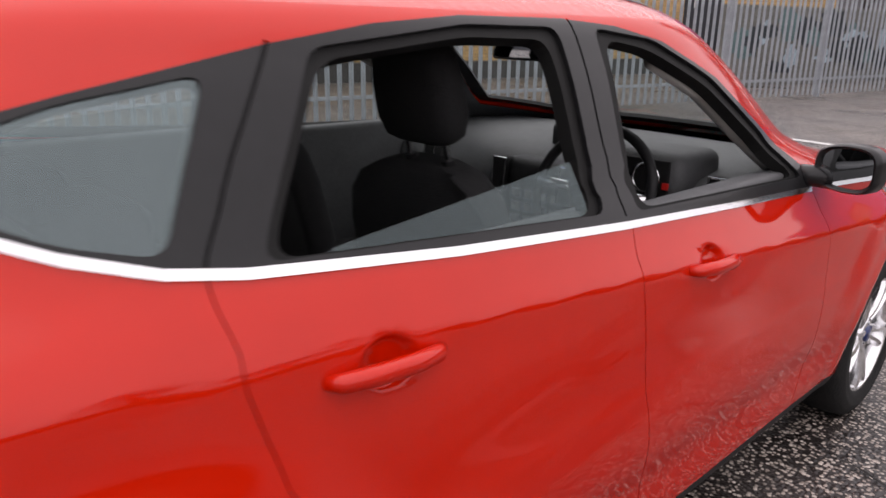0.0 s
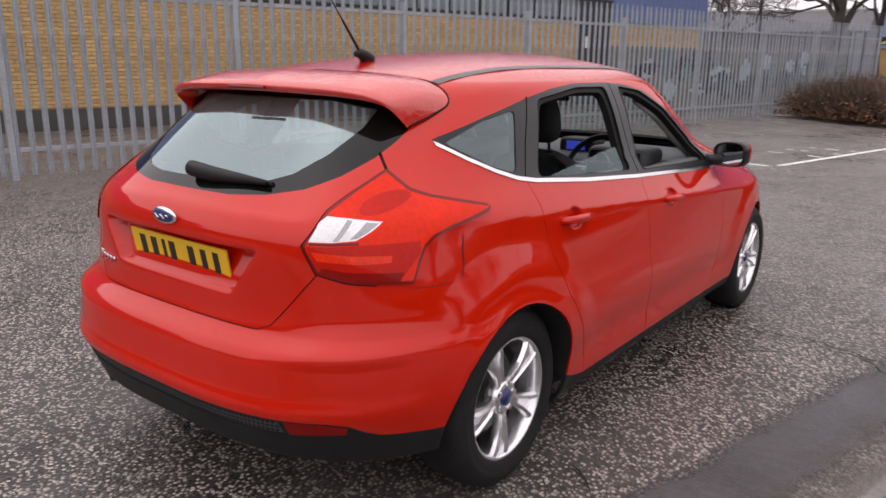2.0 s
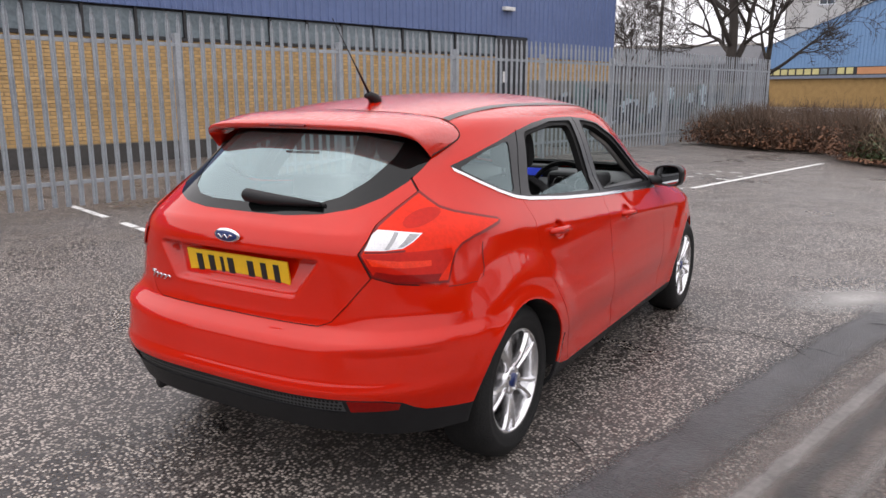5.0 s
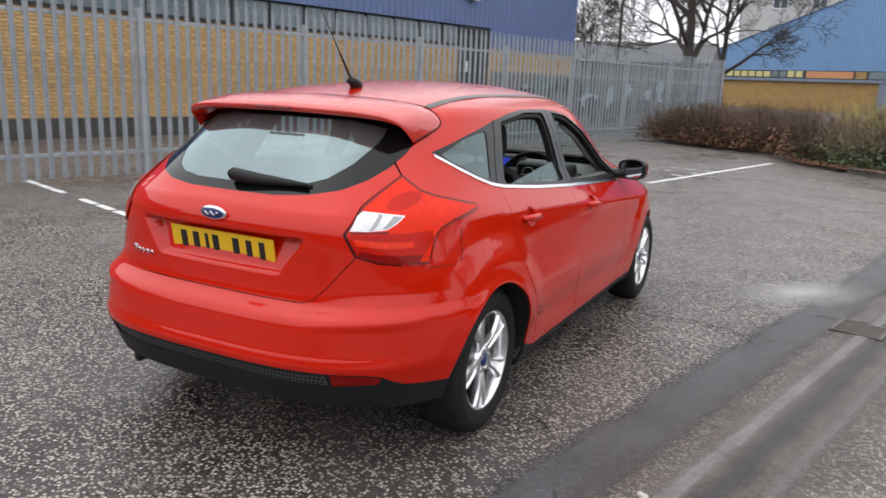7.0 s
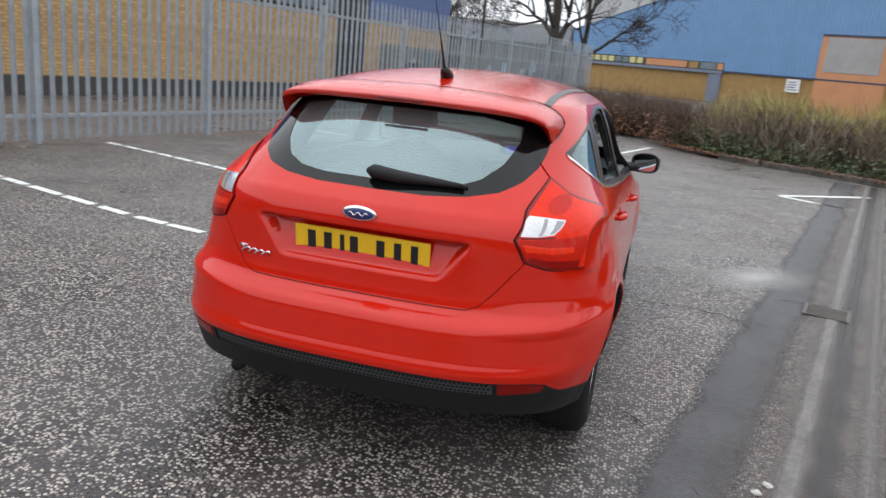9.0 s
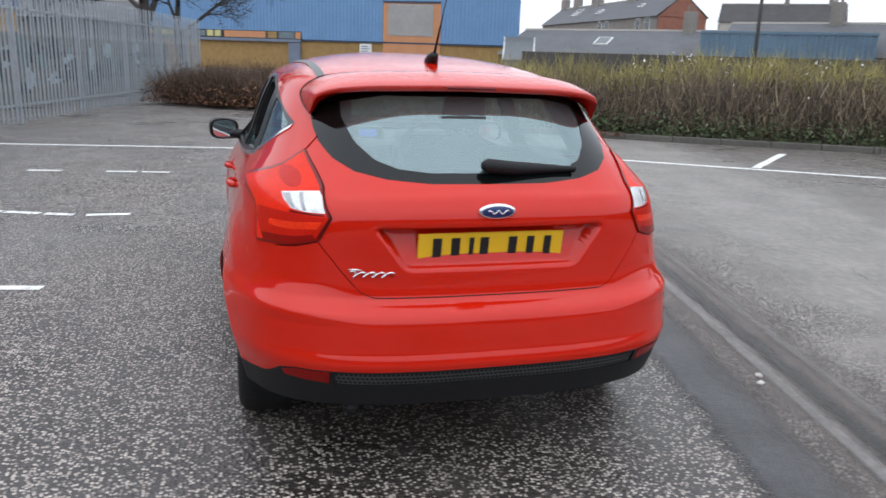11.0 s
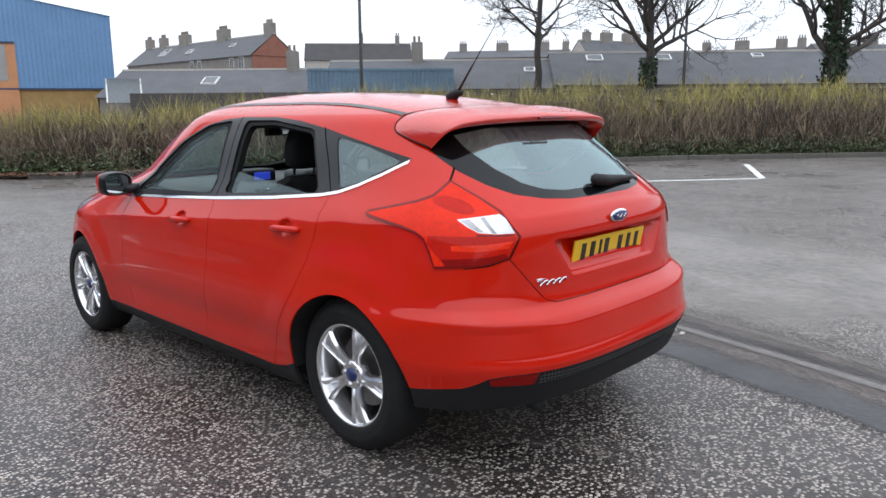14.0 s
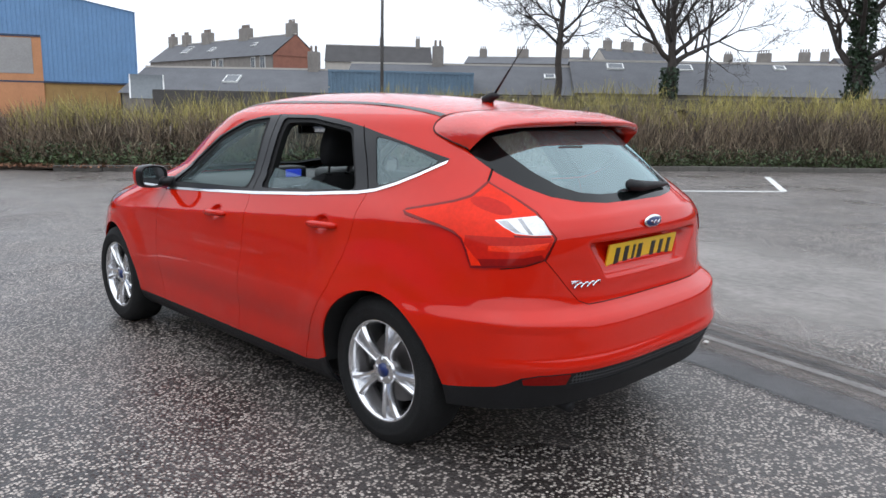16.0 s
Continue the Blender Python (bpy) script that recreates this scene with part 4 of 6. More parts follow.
bare_tree(35.6, 25.4, 14.5, 0.27, 3)
bare_tree(39.2, 19.8, 13.5, 0.42, 8, tilt=(45, 74), first=0.31, lead=0.66, reach=0.42, count=12, ivy=0.30, label="bare spreading tree with thick ivy-covered trunk foot")
bare_tree(35.4, 8.2, 13.0, 0.34, 14, tilt=(50, 82), first=0.24, reach=0.44, count=15, ivy=0.62, label="bare tree with trunk wrapped in dark ivy")
bare_tree(-4.18, 29.6, 11.5, 0.27, 21, tilt=(18, 52), first=0.20, reach=0.44, count=13, label="bare many-limbed tree behind the fence")
bare_tree(-3.0, 31.6, 8.0, 0.17, 27, tilt=(35, 75), first=0.28, reach=0.40, count=8, label="slim bare tree behind the fence")
bare_tree(-11.3, 39.1, 6.6, 0.10, 31, tilt=(20, 55), first=0.3, reach=0.40, count=9, label="small bare shrub tree beyond the fence")

# ---------------------------------------------------------------- kerb, verge and hedge
KERB = [(-3.2, 18.0), (-1.4, 16.4), (0.55, 15.6), (1.05, 13.75), (2.2, 12.5), (3.9, 11.5), (6.8, 9.35), (10.9, 7.1), (14.9, 5.0), (19.6, 1.25), (27.0, -5.5), (36.0, -14.0)]
M_KERB = mat("kerb_concrete", (0.105, 0.098, 0.086), 0.8, vary=0.35, scale=2.0, bump=0.2)
M_SOIL = mat("leaf_litter", (0.060, 0.042, 0.028), 0.95, vary=0.5, scale=3.0, bump=0.8, bump_scale=25)
M_TWIG = mat("brown_twigs", (0.185, 0.140, 0.098), 0.9, vary=0.50, scale=0.40, island=1.1)
M_SHOOT = mat("yellow_green_shoots", (0.34, 0.295, 0.095), 0.85, vary=0.42, scale=0.35, island=0.9)
M_GRND = mat("green_ground_ivy", (0.065, 0.095, 0.035), 0.6, vary=0.3, scale=1.5, island=1.2)
M_DEAD = mat("dead_leaves", (0.16, 0.075, 0.04), 0.85, vary=0.3, scale=2.0, island=1.2)
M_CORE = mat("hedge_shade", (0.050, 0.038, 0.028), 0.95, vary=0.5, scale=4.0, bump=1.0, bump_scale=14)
M_BRAMBLE = mat("dark_bramble", (0.115, 0.078, 0.055), 0.9, vary=0.25, scale=1.2, island=1.3)
M_STALK = mat("pale_dry_stalk", (0.42, 0.35, 0.24), 0.9, vary=0.25, scale=1.0, island=0.8)
M_SEED = mat("white_seed_fluff", (0.72, 0.71, 0.68), 0.9, vary=0.2)
kerb_run = []
for a, b in zip(KERB, KERB[1:]):
    a, b = Vector((*a, 0)), Vector((*b, 0))
    kerb_run.append((a, b, (b - a).normalized(), Vector((-(b - a).y, (b - a).x, 0)).normalized()))
kerb = tagged(new("kerb"), "low worn concrete kerb along the hedge", "kerb", kind="structure")
for i, (a, b, d, n) in enumerate(kerb_run):
    if i < 4:
        continue
    k, ln = 0.0, (b - a).length
    while k < ln - 0.05:
        e = min(k + 0.915, ln)
        bm = box_bm(k + 0.006, e - 0.006, 0.0, 0.13, -0.05, 0.115, 0.012)
        st = part("kerbstone", bm, M_KERB, kerb)
        st.matrix_world = Matrix.Translation(a) @ Matrix.Rotation(math.atan2(d.y, d.x), 4, "Z")
        k = e
verts, faces = [], []
for e, (a, b, d, n) in enumerate(kerb_run):
    i = len(verts)
    lip = [0.09 if q > 4 else (0.05 if q == 4 else -0.02) for q in (e, e + 1)]
    verts += [a + n * 0.1 + Vector((0, 0, lip[0])), b + n * 0.1 + Vector((0, 0, lip[1])), b + n * 7 + Vector((0, 0, 0.25)), a + n * 7 + Vector((0, 0, 0.25))]
    faces.append((i, i + 1, i + 2, i + 3))
tagged(link_mesh("verge", verts, faces, M_SOIL), "dark soil verge with leaf litter under the hedge", "verge", kind="structure")


def scatter(name, label, material, count, seed, runs, depth, z_range, make, category):
    rnd = random.Random(seed)
    verts, faces = [], []
    weights = [(b - a).length for a, b, _, _ in runs]
    for _ in range(count):
        a, b, d, n = rnd.choices(runs, weights)[0]
        base = a.lerp(b, rnd.random()) + n * rnd.uniform(*depth)
        make(rnd, base, verts, faces, z_range)
    return tagged(link_mesh(name, verts, faces, material), label, category, kind="stuff")


def twig(rnd, base, verts, faces, zr):
    """A thin leaning stem, bent once; its height follows slow waves along the hedge."""
    rise = 0.76 + 0.52 * min(max((base.x - 1.0) / 12.0, 0.0), 1.0)
    wave = rise * (0.86 + 0.30 * noise.noise(Vector((base.x * 0.55, base.y * 0.55, 3.1))) + 0.22 * noise.noise(Vector((base.x * 2.1, base.y * 2.1, 7.7))))
    if noise.noise(Vector((base.x * 1.5, base.y * 1.5, 11.0))) < rnd.uniform(-0.7, 0.3):
        return
    z0 = rnd.uniform(zr[0], zr[1]) * wave
    ln = rnd.uniform(zr[2], zr[3])
    d = Vector((rnd.uniform(-1, 1), rnd.uniform(-1, 1), rnd.choice((rnd.uniform(0.2, 1.4), rnd.uniform(0.8, 2.6))))).normalized()
    p0 = base + Vector((0, 0, z0))
    p1 = p0 + d * ln * 0.5
    p2 = p1 + (d + Vector((rnd.uniform(-0.4, 0.4), rnd.uniform(-0.4, 0.4), rnd.uniform(-0.1, 0.5)))).normalized() * ln * 0.5
    w = rnd.uniform(0.003, 0.0075)
    a = rnd.uniform(0, math.pi)
    s = Vector((math.cos(a), math.sin(a), 0)) * w
    i = len(verts)
    verts += [p0 - s, p0 + s, p1 - s * 0.8, p1 + s * 0.8, p2 - s * 0.4, p2 + s * 0.4]
    faces += [(i, i + 1, i + 3, i + 2), (i + 2, i + 3, i + 5, i + 4)]


def leaf(rnd, base, verts, faces, zr):
    c = base + Vector((0, 0, rnd.uniform(zr[0], zr[1]) * rnd.random() ** 0.7 + 0.08))
    k = rnd.uniform(zr[2], zr[3])
    e1 = Vector((rnd.uniform(-1, 1), rnd.uniform(-1, 1), rnd.uniform(-0.7, 0.7))).normalized() * k
    e2 = e1.cross(Vector((rnd.uniform(-0.5, 0.5), rnd.uniform(-0.5, 0.5), 1))).normalized() * k * 0.6
    i = len(verts)
    verts += [c - e1, c - e2 * 0.9 - e1 * 0.2, c + e1, c + e2]
    faces.append((i, i + 1, i + 2, i + 3))


main, back = kerb_run[3:], kerb_run[:3]
# dark sheet behind the stems; its colour stands in for the hedge's inner shade
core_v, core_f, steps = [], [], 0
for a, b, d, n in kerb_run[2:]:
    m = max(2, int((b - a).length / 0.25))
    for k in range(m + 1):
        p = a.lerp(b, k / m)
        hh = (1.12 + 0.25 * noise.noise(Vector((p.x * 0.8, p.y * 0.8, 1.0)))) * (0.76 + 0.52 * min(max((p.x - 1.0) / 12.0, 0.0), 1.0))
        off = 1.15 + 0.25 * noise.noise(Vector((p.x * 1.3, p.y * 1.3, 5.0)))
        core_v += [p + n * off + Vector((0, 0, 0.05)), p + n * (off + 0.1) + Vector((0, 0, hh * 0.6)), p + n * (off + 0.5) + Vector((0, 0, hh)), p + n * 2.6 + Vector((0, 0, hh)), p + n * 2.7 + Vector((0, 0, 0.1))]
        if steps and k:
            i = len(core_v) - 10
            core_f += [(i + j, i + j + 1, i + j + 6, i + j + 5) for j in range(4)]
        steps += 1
tagged(link_mesh("hedge_shade_sheet", core_v, core_f, M_CORE, smooth=True), "dark sheet inside the overgrown hedge, coloured as its shade", "hedge", kind="stuff")
scatter("hedge_stems", "tangled brown winter hedge stems", M_TWIG, 70000, 1, main, (0.45, 2.2), (0.05, 1.12, 0.25, 0.75), twig, "hedge")
scatter("hedge_shoots", "yellow-green shoots along the hedge top", M_SHOOT, 34000, 2, main, (0.7, 3.2), (1.0, 1.42, 0.20, 0.55), twig, "hedge")
scatter("ground_ivy", "low green ivy along the foot of the hedge", M_GRND, 26000, 3, main, (0.12, 1.0), (0.0, 0.55, 0.02, 0.055), leaf, "ground cover")
scatter("dry_stalks", "pale dry stalks standing in the hedge", M_STALK, 5200, 21, main, (0.4, 1.6), (0.1, 1.0, 0.3, 0.6), twig, "hedge")
scatter("bramble_stems", "brown bramble thicket at the end of the fence", M_BRAMBLE, 26000, 4, back, (0.2, 2.8), (0.0, 1.0, 0.3, 0.7), twig, "bramble")
scatter("dead_leaves", "drift of dead brown leaves under the brambles", M_DEAD, 9000, 5, back, (-0.1, 2.2), (0.0, 0.75, 0.025, 0.06), leaf, "leaf litter")
scatter("dead_leaves", "dead leaves along the hedge foot", M_DEAD, 2500, 6, main[:3], (-0.1, 0.5), (0.0, 0.05, 0.02, 0.045), leaf, "leaf litter")
scatter("seed_heads", "white fluffy seed heads above the hedge", M_SEED, 260, 7, main[3:4], (0.8, 2.6), (1.45, 1.85, 0.02, 0.05), leaf, "seed heads")
# glazed lean-to roof beyond the boundary wall
lean_to = tagged(new("glazed_lean_to"), "small curved glass lean-to roof with white frame", "glasshouse")
lean_to.matrix_world = pose(17.5, 43.6, 0, 0, 0, -23)
arc = [(-1.1 + 1.1 * math.sin(a) - 0.0, 1.6 + 1.55 * (1 - math.cos(a)) ** 0.5 * 0.95) for a in [math.pi / 2 * k / 7 for k in range(8)]]
link_mesh("glazing", [(x, y, z) for y, z in arc for x in (-0.95, 0.95)], [(2 * k, 2 * k + 1, 2 * k + 3, 2 * k + 2) for k in range(7)], mat("grey_glazing", (0.13, 0.145, 0.155), 0.4, vary=0.2), lean_to, smooth=True)
part("base_wall", box_bm(-0.97, 0.97, -1.05, 0.0, 0, 1.62, 0.01), M_STONE, lean_to)
for x in (-0.98, 0.98):
    v, f = tube([(x, y, z) for y, z in arc], 0.05, 6)
    link_mesh("frame_bar", v, f, M_WHITE, lean_to)
# ---------------------------------------------------------------- the car: one smooth skin, cut into its panels
car = tagged(new("hatchback_car"), "red five-door hatchback with open side windows parked on wet asphalt", "car")
car.matrix_world = pose(0, 0, -0.006, -0.6, 0, 0)


def curve_through(xs, ys):
    """Monotone cubic through the points."""
    xs, ys = np.array(xs, float), np.array(ys, float)
    h, d = np.diff(xs), np.diff(ys) / np.diff(xs)
    m = np.zeros_like(ys)
    m[0], m[-1] = d[0], d[-1]
    for i in range(1, len(xs) - 1):
        if d[i - 1] * d[i] > 0:
            w1, w2 = 2 * h[i] + h[i - 1], h[i] + 2 * h[i - 1]
            m[i] = (w1 + w2) / (w1 / d[i - 1] + w2 / d[i])

    def f(x):
        x = np.clip(np.asarray(x, float), xs[0], xs[-1])
        i = np.clip(np.searchsorted(xs, x) - 1, 0, len(h) - 1)
        s = (x - xs[i]) / h[i]
        return (ys[i] * (1 + 2 * s) * (1 - s) ** 2 + m[i] * h[i] * s * (1 - s) ** 2 + ys[i + 1] * s * s * (3 - 2 * s) + m[i + 1] * h[i] * s * s * (s - 1))

    return f


#        z     half width  rear y   front y
LEVELS = [
    (0.17, 0.775, -1.93, 2.04), (0.22, 0.825, -2.02, 2.12), (0.30, 0.852, -2.075, 2.17), (0.40, 0.868, -2.118, 2.19),
    (0.45, 0.875, -2.142, 2.19), (0.475, 0.877, -2.147, 2.19), (0.505, 0.878, -2.136, 2.18), (0.56, 0.878, -2.129, 2.17), (0.61, 0.875, -2.122, 2.15), (0.632, 0.873, -2.108, 2.14), (0.650, 0.870, -2.080, 2.13),
    (0.67, 0.867, -2.052, 2.12), (0.73, 0.858, -2.044, 2.07), (0.80, 0.843, -2.043, 1.98), (0.87, 0.823, -2.045, 1.76),
    (0.93, 0.805, -2.042, 1.50), (0.98, 0.790, -2.020, 1.24), (1.04, 0.763, -1.955, 1.08), (1.10, 0.737, -1.885, 0.98), (1.18, 0.702, -1.79, 0.85),
    (1.28, 0.655, -1.668, 0.67), (1.34, 0.622, -1.585, 0.55), (1.38, 0.570, -1.43, 0.45), (1.41, 0.500, -1.24, 0.35),
    (1.435, 0.405, -1.03, 0.22), (1.455, 0.290, -0.80, 0.07), (1.468, 0.160, -0.55, -0.10), (1.474, 0.0, -0.25, -0.25)]
LZ, LW, LR, LF = zip(*LEVELS)
f_w, f_r, f_f = curve_through(LZ, LW), curve_through(LZ, LR), curve_through(LZ, LF)
f_cr = curve_through([0.17, 0.9, 1.05, 1.3, 1.40, 1.474], [-0.75, -0.75, -0.62, -0.40, -0.32, -0.25])
f_cf = curve_through([0.17, 0.7, 0.95, 1.06, 1.3, 1.474], [0.75, 0.72, 0.45, 0.05, -0.12, -0.25])
f_n = curve_through([0.17, 0.95, 1.05, 1.15, 1.474], [5.0, 5.0, 4.6, 4.1, 4.0])  # how square the rear corners are in plan
ARCH = ((-1.340, 0.322), (1.324, 0.304))
TZ = np.concatenate([np.linspace(0.17, 1.36, 300), 1.474 - 0.114 * np.linspace(1, 0, 70)[1:] ** 1.8])
HALF = 420


def smooth_step(a, b, x):
    s = np.clip((x - a) / (b - a), 0, 1)
    return s * s * (3 - 2 * s)


def skin_row(z):
    w, yr, yf, cr, cf = f_w(z), f_r(z), f_f(z), f_cr(z), f_cf(z)
    th = np.linspace(0, 1, 900) ** 1.0
    th = 0.5 - 0.5 * np.cos(np.pi * th)
    a = th * np.pi / 2
    rx, ry = w * np.sin(a) ** (2 / 3.2), cr - (cr - yr) * np.cos(a) ** (2 / float(f_n(z)))
    fx, fy = w * np.cos(a) ** (2 / 3.0), cf + (yf - cf) * np.sin(a) ** (2 / 2.8)
    out = []
    for x, y in ((np.r_[rx, w], np.r_[ry, (cr + cf) / 2]), (np.r_[w, fx], np.r_[(cr + cf) / 2, fy])):
        s = np.r_[0, np.cumsum(np.hypot(np.diff(x), np.diff(y)))] + 1e-9 * np.arange(len(x))
        q = np.linspace(0, s[-1], HALF + 1)
        out.append(np.stack([np.interp(q, s, x), np.interp(q, s, y), np.full(HALF + 1, z)], 1))
    return np.concatenate([out[0][:-1], out[1]])


SKIN = np.stack([skin_row(z) for z in TZ])
X, Y, Z = SKIN[..., 0].copy(), SKIN[..., 1].copy(), SKIN[..., 2]
side = smooth_step(0.45, 0.7, X)
for ay, az in ARCH:  # flared arches
    r = np.hypot(Y - ay, (Z - az) * 1.02)
    SKIN[..., 0] += side * (0.006 * np.exp(-(((r - 0.36) / 0.035) ** 2)) + 0.017 * smooth_step(0.58, 0.43, r) * smooth_step(0.32, 0.60, Z) * smooth_step(-1.88, -1.52, Y))
crease = 0.865 - 0.075 * np.clip(Y + 0.2, -1.4, 1.2)  # shoulder crease, rising to the rear
SKIN[..., 0] += side * smooth_step(-1.9, -1.3, Y) * (0.013 * np.exp(-(np.sqrt((Z - crease) ** 2 + 0.012**2) - 0.012) / 0.065) - 0.009 * np.exp(-(((Z - crease + 0.22) / 0.13) ** 2)))
SKIN[..., 0] -= side * 0.13 * np.clip(Z - crease, 0, 0.11) * smooth_step(1.28, 1.05, Z) * smooth_step(-1.9, -1.3, Y)  # shoulder leans in above the crease
SKIN[..., 0] -= side * 0.018 * np.exp(-(((Z - 0.39) / 0.10) ** 2)) * smooth_step(-1.05, -0.6, Y) * smooth_step(1.05, 0.6, Y)
HANDLES = ((-0.93, 0.885), (-0.01, 0.843))
for hy, hz in HANDLES:  # finger cups behind the handles
    SKIN[..., 0] -= side * 0.020 * smooth_step(1.0, 0.55, np.hypot((Y - hy) / 0.056, (Z - hz - 0.006) / 0.040))
rear = smooth_step(-1.7, -1.9, Y)
edge = np.abs(X) - (0.305 + 0.72 * (Z - 0.768))  # plate recess, deepest under its upper edge
SKIN[..., 1] += rear * (0.034 + 0.030 * smooth_step(0.77, 0.89, Z)) * smooth_step(0.0, -0.022, edge) * smooth_step(0.760, 0.774, Z) * smooth_step(0.900, 0.889, Z)
SKIN[..., 1] += rear * 0.006 * smooth_step(1.001, 1.011, Z + 0.045 * X * X) * smooth_step(0.52, 0.48, np.abs(X))
lean = smooth_step(0.720, 0.655, Z) * smooth_step(0.590, 0.650, Z)  # bumper corners lean out below the lamps
lean *= smooth_step(0.015, 0.20, np.abs(X) - 0.44 - 0.86 * (Z - 0.672)) * smooth_step(-1.62, -1.95, Y)
SKIN[..., 1] -= 0.014 * lean
SKIN[..., 0] += 0.008 * lean
NRM = np.cross(np.gradient(SKIN, axis=1), np.gradient(SKIN, axis=0))
NRM /= np.linalg.norm(NRM, axis=2, keepdims=True) + 1e-12
dent = ((Z > 0.74) & (Z < 0.92) & (Y < -1.9) & (X < 0.45))[..., None]
pane = ((Z > 1.03) & (Y < -1.35) & (X < 0.56))[..., None]  # an even sheet of glass
for _ in range(14):
    soft = (np.roll(NRM, 1, 0) + np.roll(NRM, -1, 0) + NRM) / 3
    soft = (np.roll(soft, 1, 1) + np.roll(soft, -1, 1) + soft) / 3
    soft[:, 0] = soft[:, 1]
    NRM = np.where(pane | (dent & (_ < 3)), soft, NRM)
NRM /= np.linalg.norm(NRM, axis=2, keepdims=True) + 1e-12
NRM[-1] = (0, 0, 1)
NRM[:, 0, 0], NRM[:, -1, 0] = 0, 0


def skin(p, z, table):
    """Bilinear look-up in a table of the skin, p from 0 (rear middle) to 1 (front middle)."""
    i = np.clip(np.searchsorted(TZ, z) - 1, 0, len(TZ) - 2)
    a = np.clip((z - TZ[i]) / (TZ[i + 1] - TZ[i]), 0, 1)[..., None]
    q = np.clip(p, 0, 1) * 2 * HALF
    j = np.clip(q.astype(int), 0, 2 * HALF - 1)
    b = (q - j)[..., None]
    return (table[i, j] * (1 - b) + table[i, j + 1] * b) * (1 - a) + (table[i + 1, j] * (1 - b) + table[i + 1, j + 1] * b) * a


PS = np.linspace(0, 1, 2 * HALF + 1)
WIDE = 6.0


def to_param(k, a, z):
    row = skin(PS, np.full(len(PS), float(np.clip(z, TZ[0], TZ[-1]))), SKIN)
    if k == "s":
        p = np.interp(a, np.maximum.accumulate(row[:, 1] + 1e-9 * np.arange(len(PS))), PS)
    elif k == "r":
        p = -0.02 if a < 0 else np.interp(a, np.maximum.accumulate(row[: HALF + 1, 0] + 1e-9 * np.arange(HALF + 1)), PS[: HALF + 1])
    else:
        p = 1.02 if a < 0 else np.interp(-a, np.maximum.accumulate(-row[HALF:, 0] + 1e-9 * np.arange(HALF + 1)), PS[HALF:])
    return p * WIDE, z


def outline(points, closed=True, step=0.05):
    """Points (kind, a, z): s = side (y, z), r = rear (x, z), f = front (x, z)."""
    out = []
    for i, a in enumerate(points):
        b = points[(i + 1) % len(points)]
        if not closed and i == len(points) - 1:
            out.append(to_param(*a))
            break
        n = max(1, int(math.hypot(a[1] - b[1], a[2] - b[2]) / step)) if a[0] == b[0] else 1
        out += [to_param(a[0], a[1] + (b[1] - a[1]) * k / n, a[2] + (b[2] - a[2]) * k / n) for k in range(n)]
    return out


def ribbon(points, half):
    """A thin closed strip round an open line of points of one kind."""
    pts = [Vector((a, z)) for _, a, z in points]
    kind, left, right = points[0][0], [], []
    for i, p in enumerate(pts):
        d = (pts[min(i + 1, len(pts) - 1)] - pts[max(i - 1, 0)]).normalized()
        n = Vector((-d.y, d.x)) * half
        left.append((kind, *(p + n)))
        right.append((kind, *(p - n)))
    return left + right[::-1]


def inset(poly, d):
    """The outline drawn inwards by d."""
    turn = sum(a[0] * b[1] - b[0] * a[1] for a, b in zip(poly, poly[1:] + poly[:1]))
    out = []
    for i, p in enumerate(poly):
        a, b = Vector(poly[i - 1]), Vector(poly[(i + 1) % len(poly)])
        n = Vector((-(b - a).y, (b - a).x)).normalized() * (d if turn > 0 else -d)
        out.append((p[0] + n.x, p[1] + n.y))
    return out


def inside(poly, x, y):
    hit, j = False, len(poly) - 1
    for i in range(len(poly)):
        (xi, yi), (xj, yj) = poly[i], poly[j]
        if (yi > y) != (yj > y) and x < (xj - xi) * (y - yi) / (yj - yi) + xi:
            hit = not hit
        j = i
    return hit


def S(*pairs):
    return [("s", a, z) for a, z in pairs]


def R(*pairs):
    return [("r", a, z) for a, z in pairs]


def rounded(points, r=0.35, n=4):
    """Corners of an outline in (a, z) pairs rounded by cutting them with a curve."""
    out = []
    for i, p in enumerate(points):
        p, a, b = Vector(p), Vector(points[i - 1]), Vector(points[(i + 1) % len(points)])
        da, db = min(r, (a - p).length * 0.45), min(r, (b - p).length * 0.45)
        p0, p1 = p + (a - p).normalized() * da, p + (b - p).normalized() * db
        for k in range(n + 1):
            t = k / n
            out.append(tuple((1 - t) ** 2 * p0 + 2 * t * (1 - t) * p + t * t * p1))
    return out


BELT = [(0.63, 0.928), (0.2, 0.948), (-0.3, 0.975), (-0.75, 1.007), (-1.10, 1.041), (-1.20, 1.058), (-1.30, 1.090), (-1.40, 1.134), (-1.49, 1.184)]
TOPLINE = [(0.62, 0.985), (0.46, 1.105), (0.25, 1.228), (0.02, 1.312), (-0.15, 1.342), (-0.32, 1.353), (-0.60, 1.352), (-0.80, 1.335), (-0.99, 1.305), (-1.25, 1.250), (-1.49, 1.192)]
circle = lambda cy, cz, r: [(cy + r * math.cos(2 * math.pi * k / 40), cz + r * math.sin(2 * math.pi * k / 40)) for k in range(40)]
FRONT_GAP = [(0.635, 0.93), (0.665, 0.80), (0.67, 0.60), (0.66, 0.42), (0.63, 0.265)]
MID_GAP = [(-0.285, 0.985), (-0.295, 0.85), (-0.29, 0.65), (-0.255, 0.45), (-0.215, 0.265)]
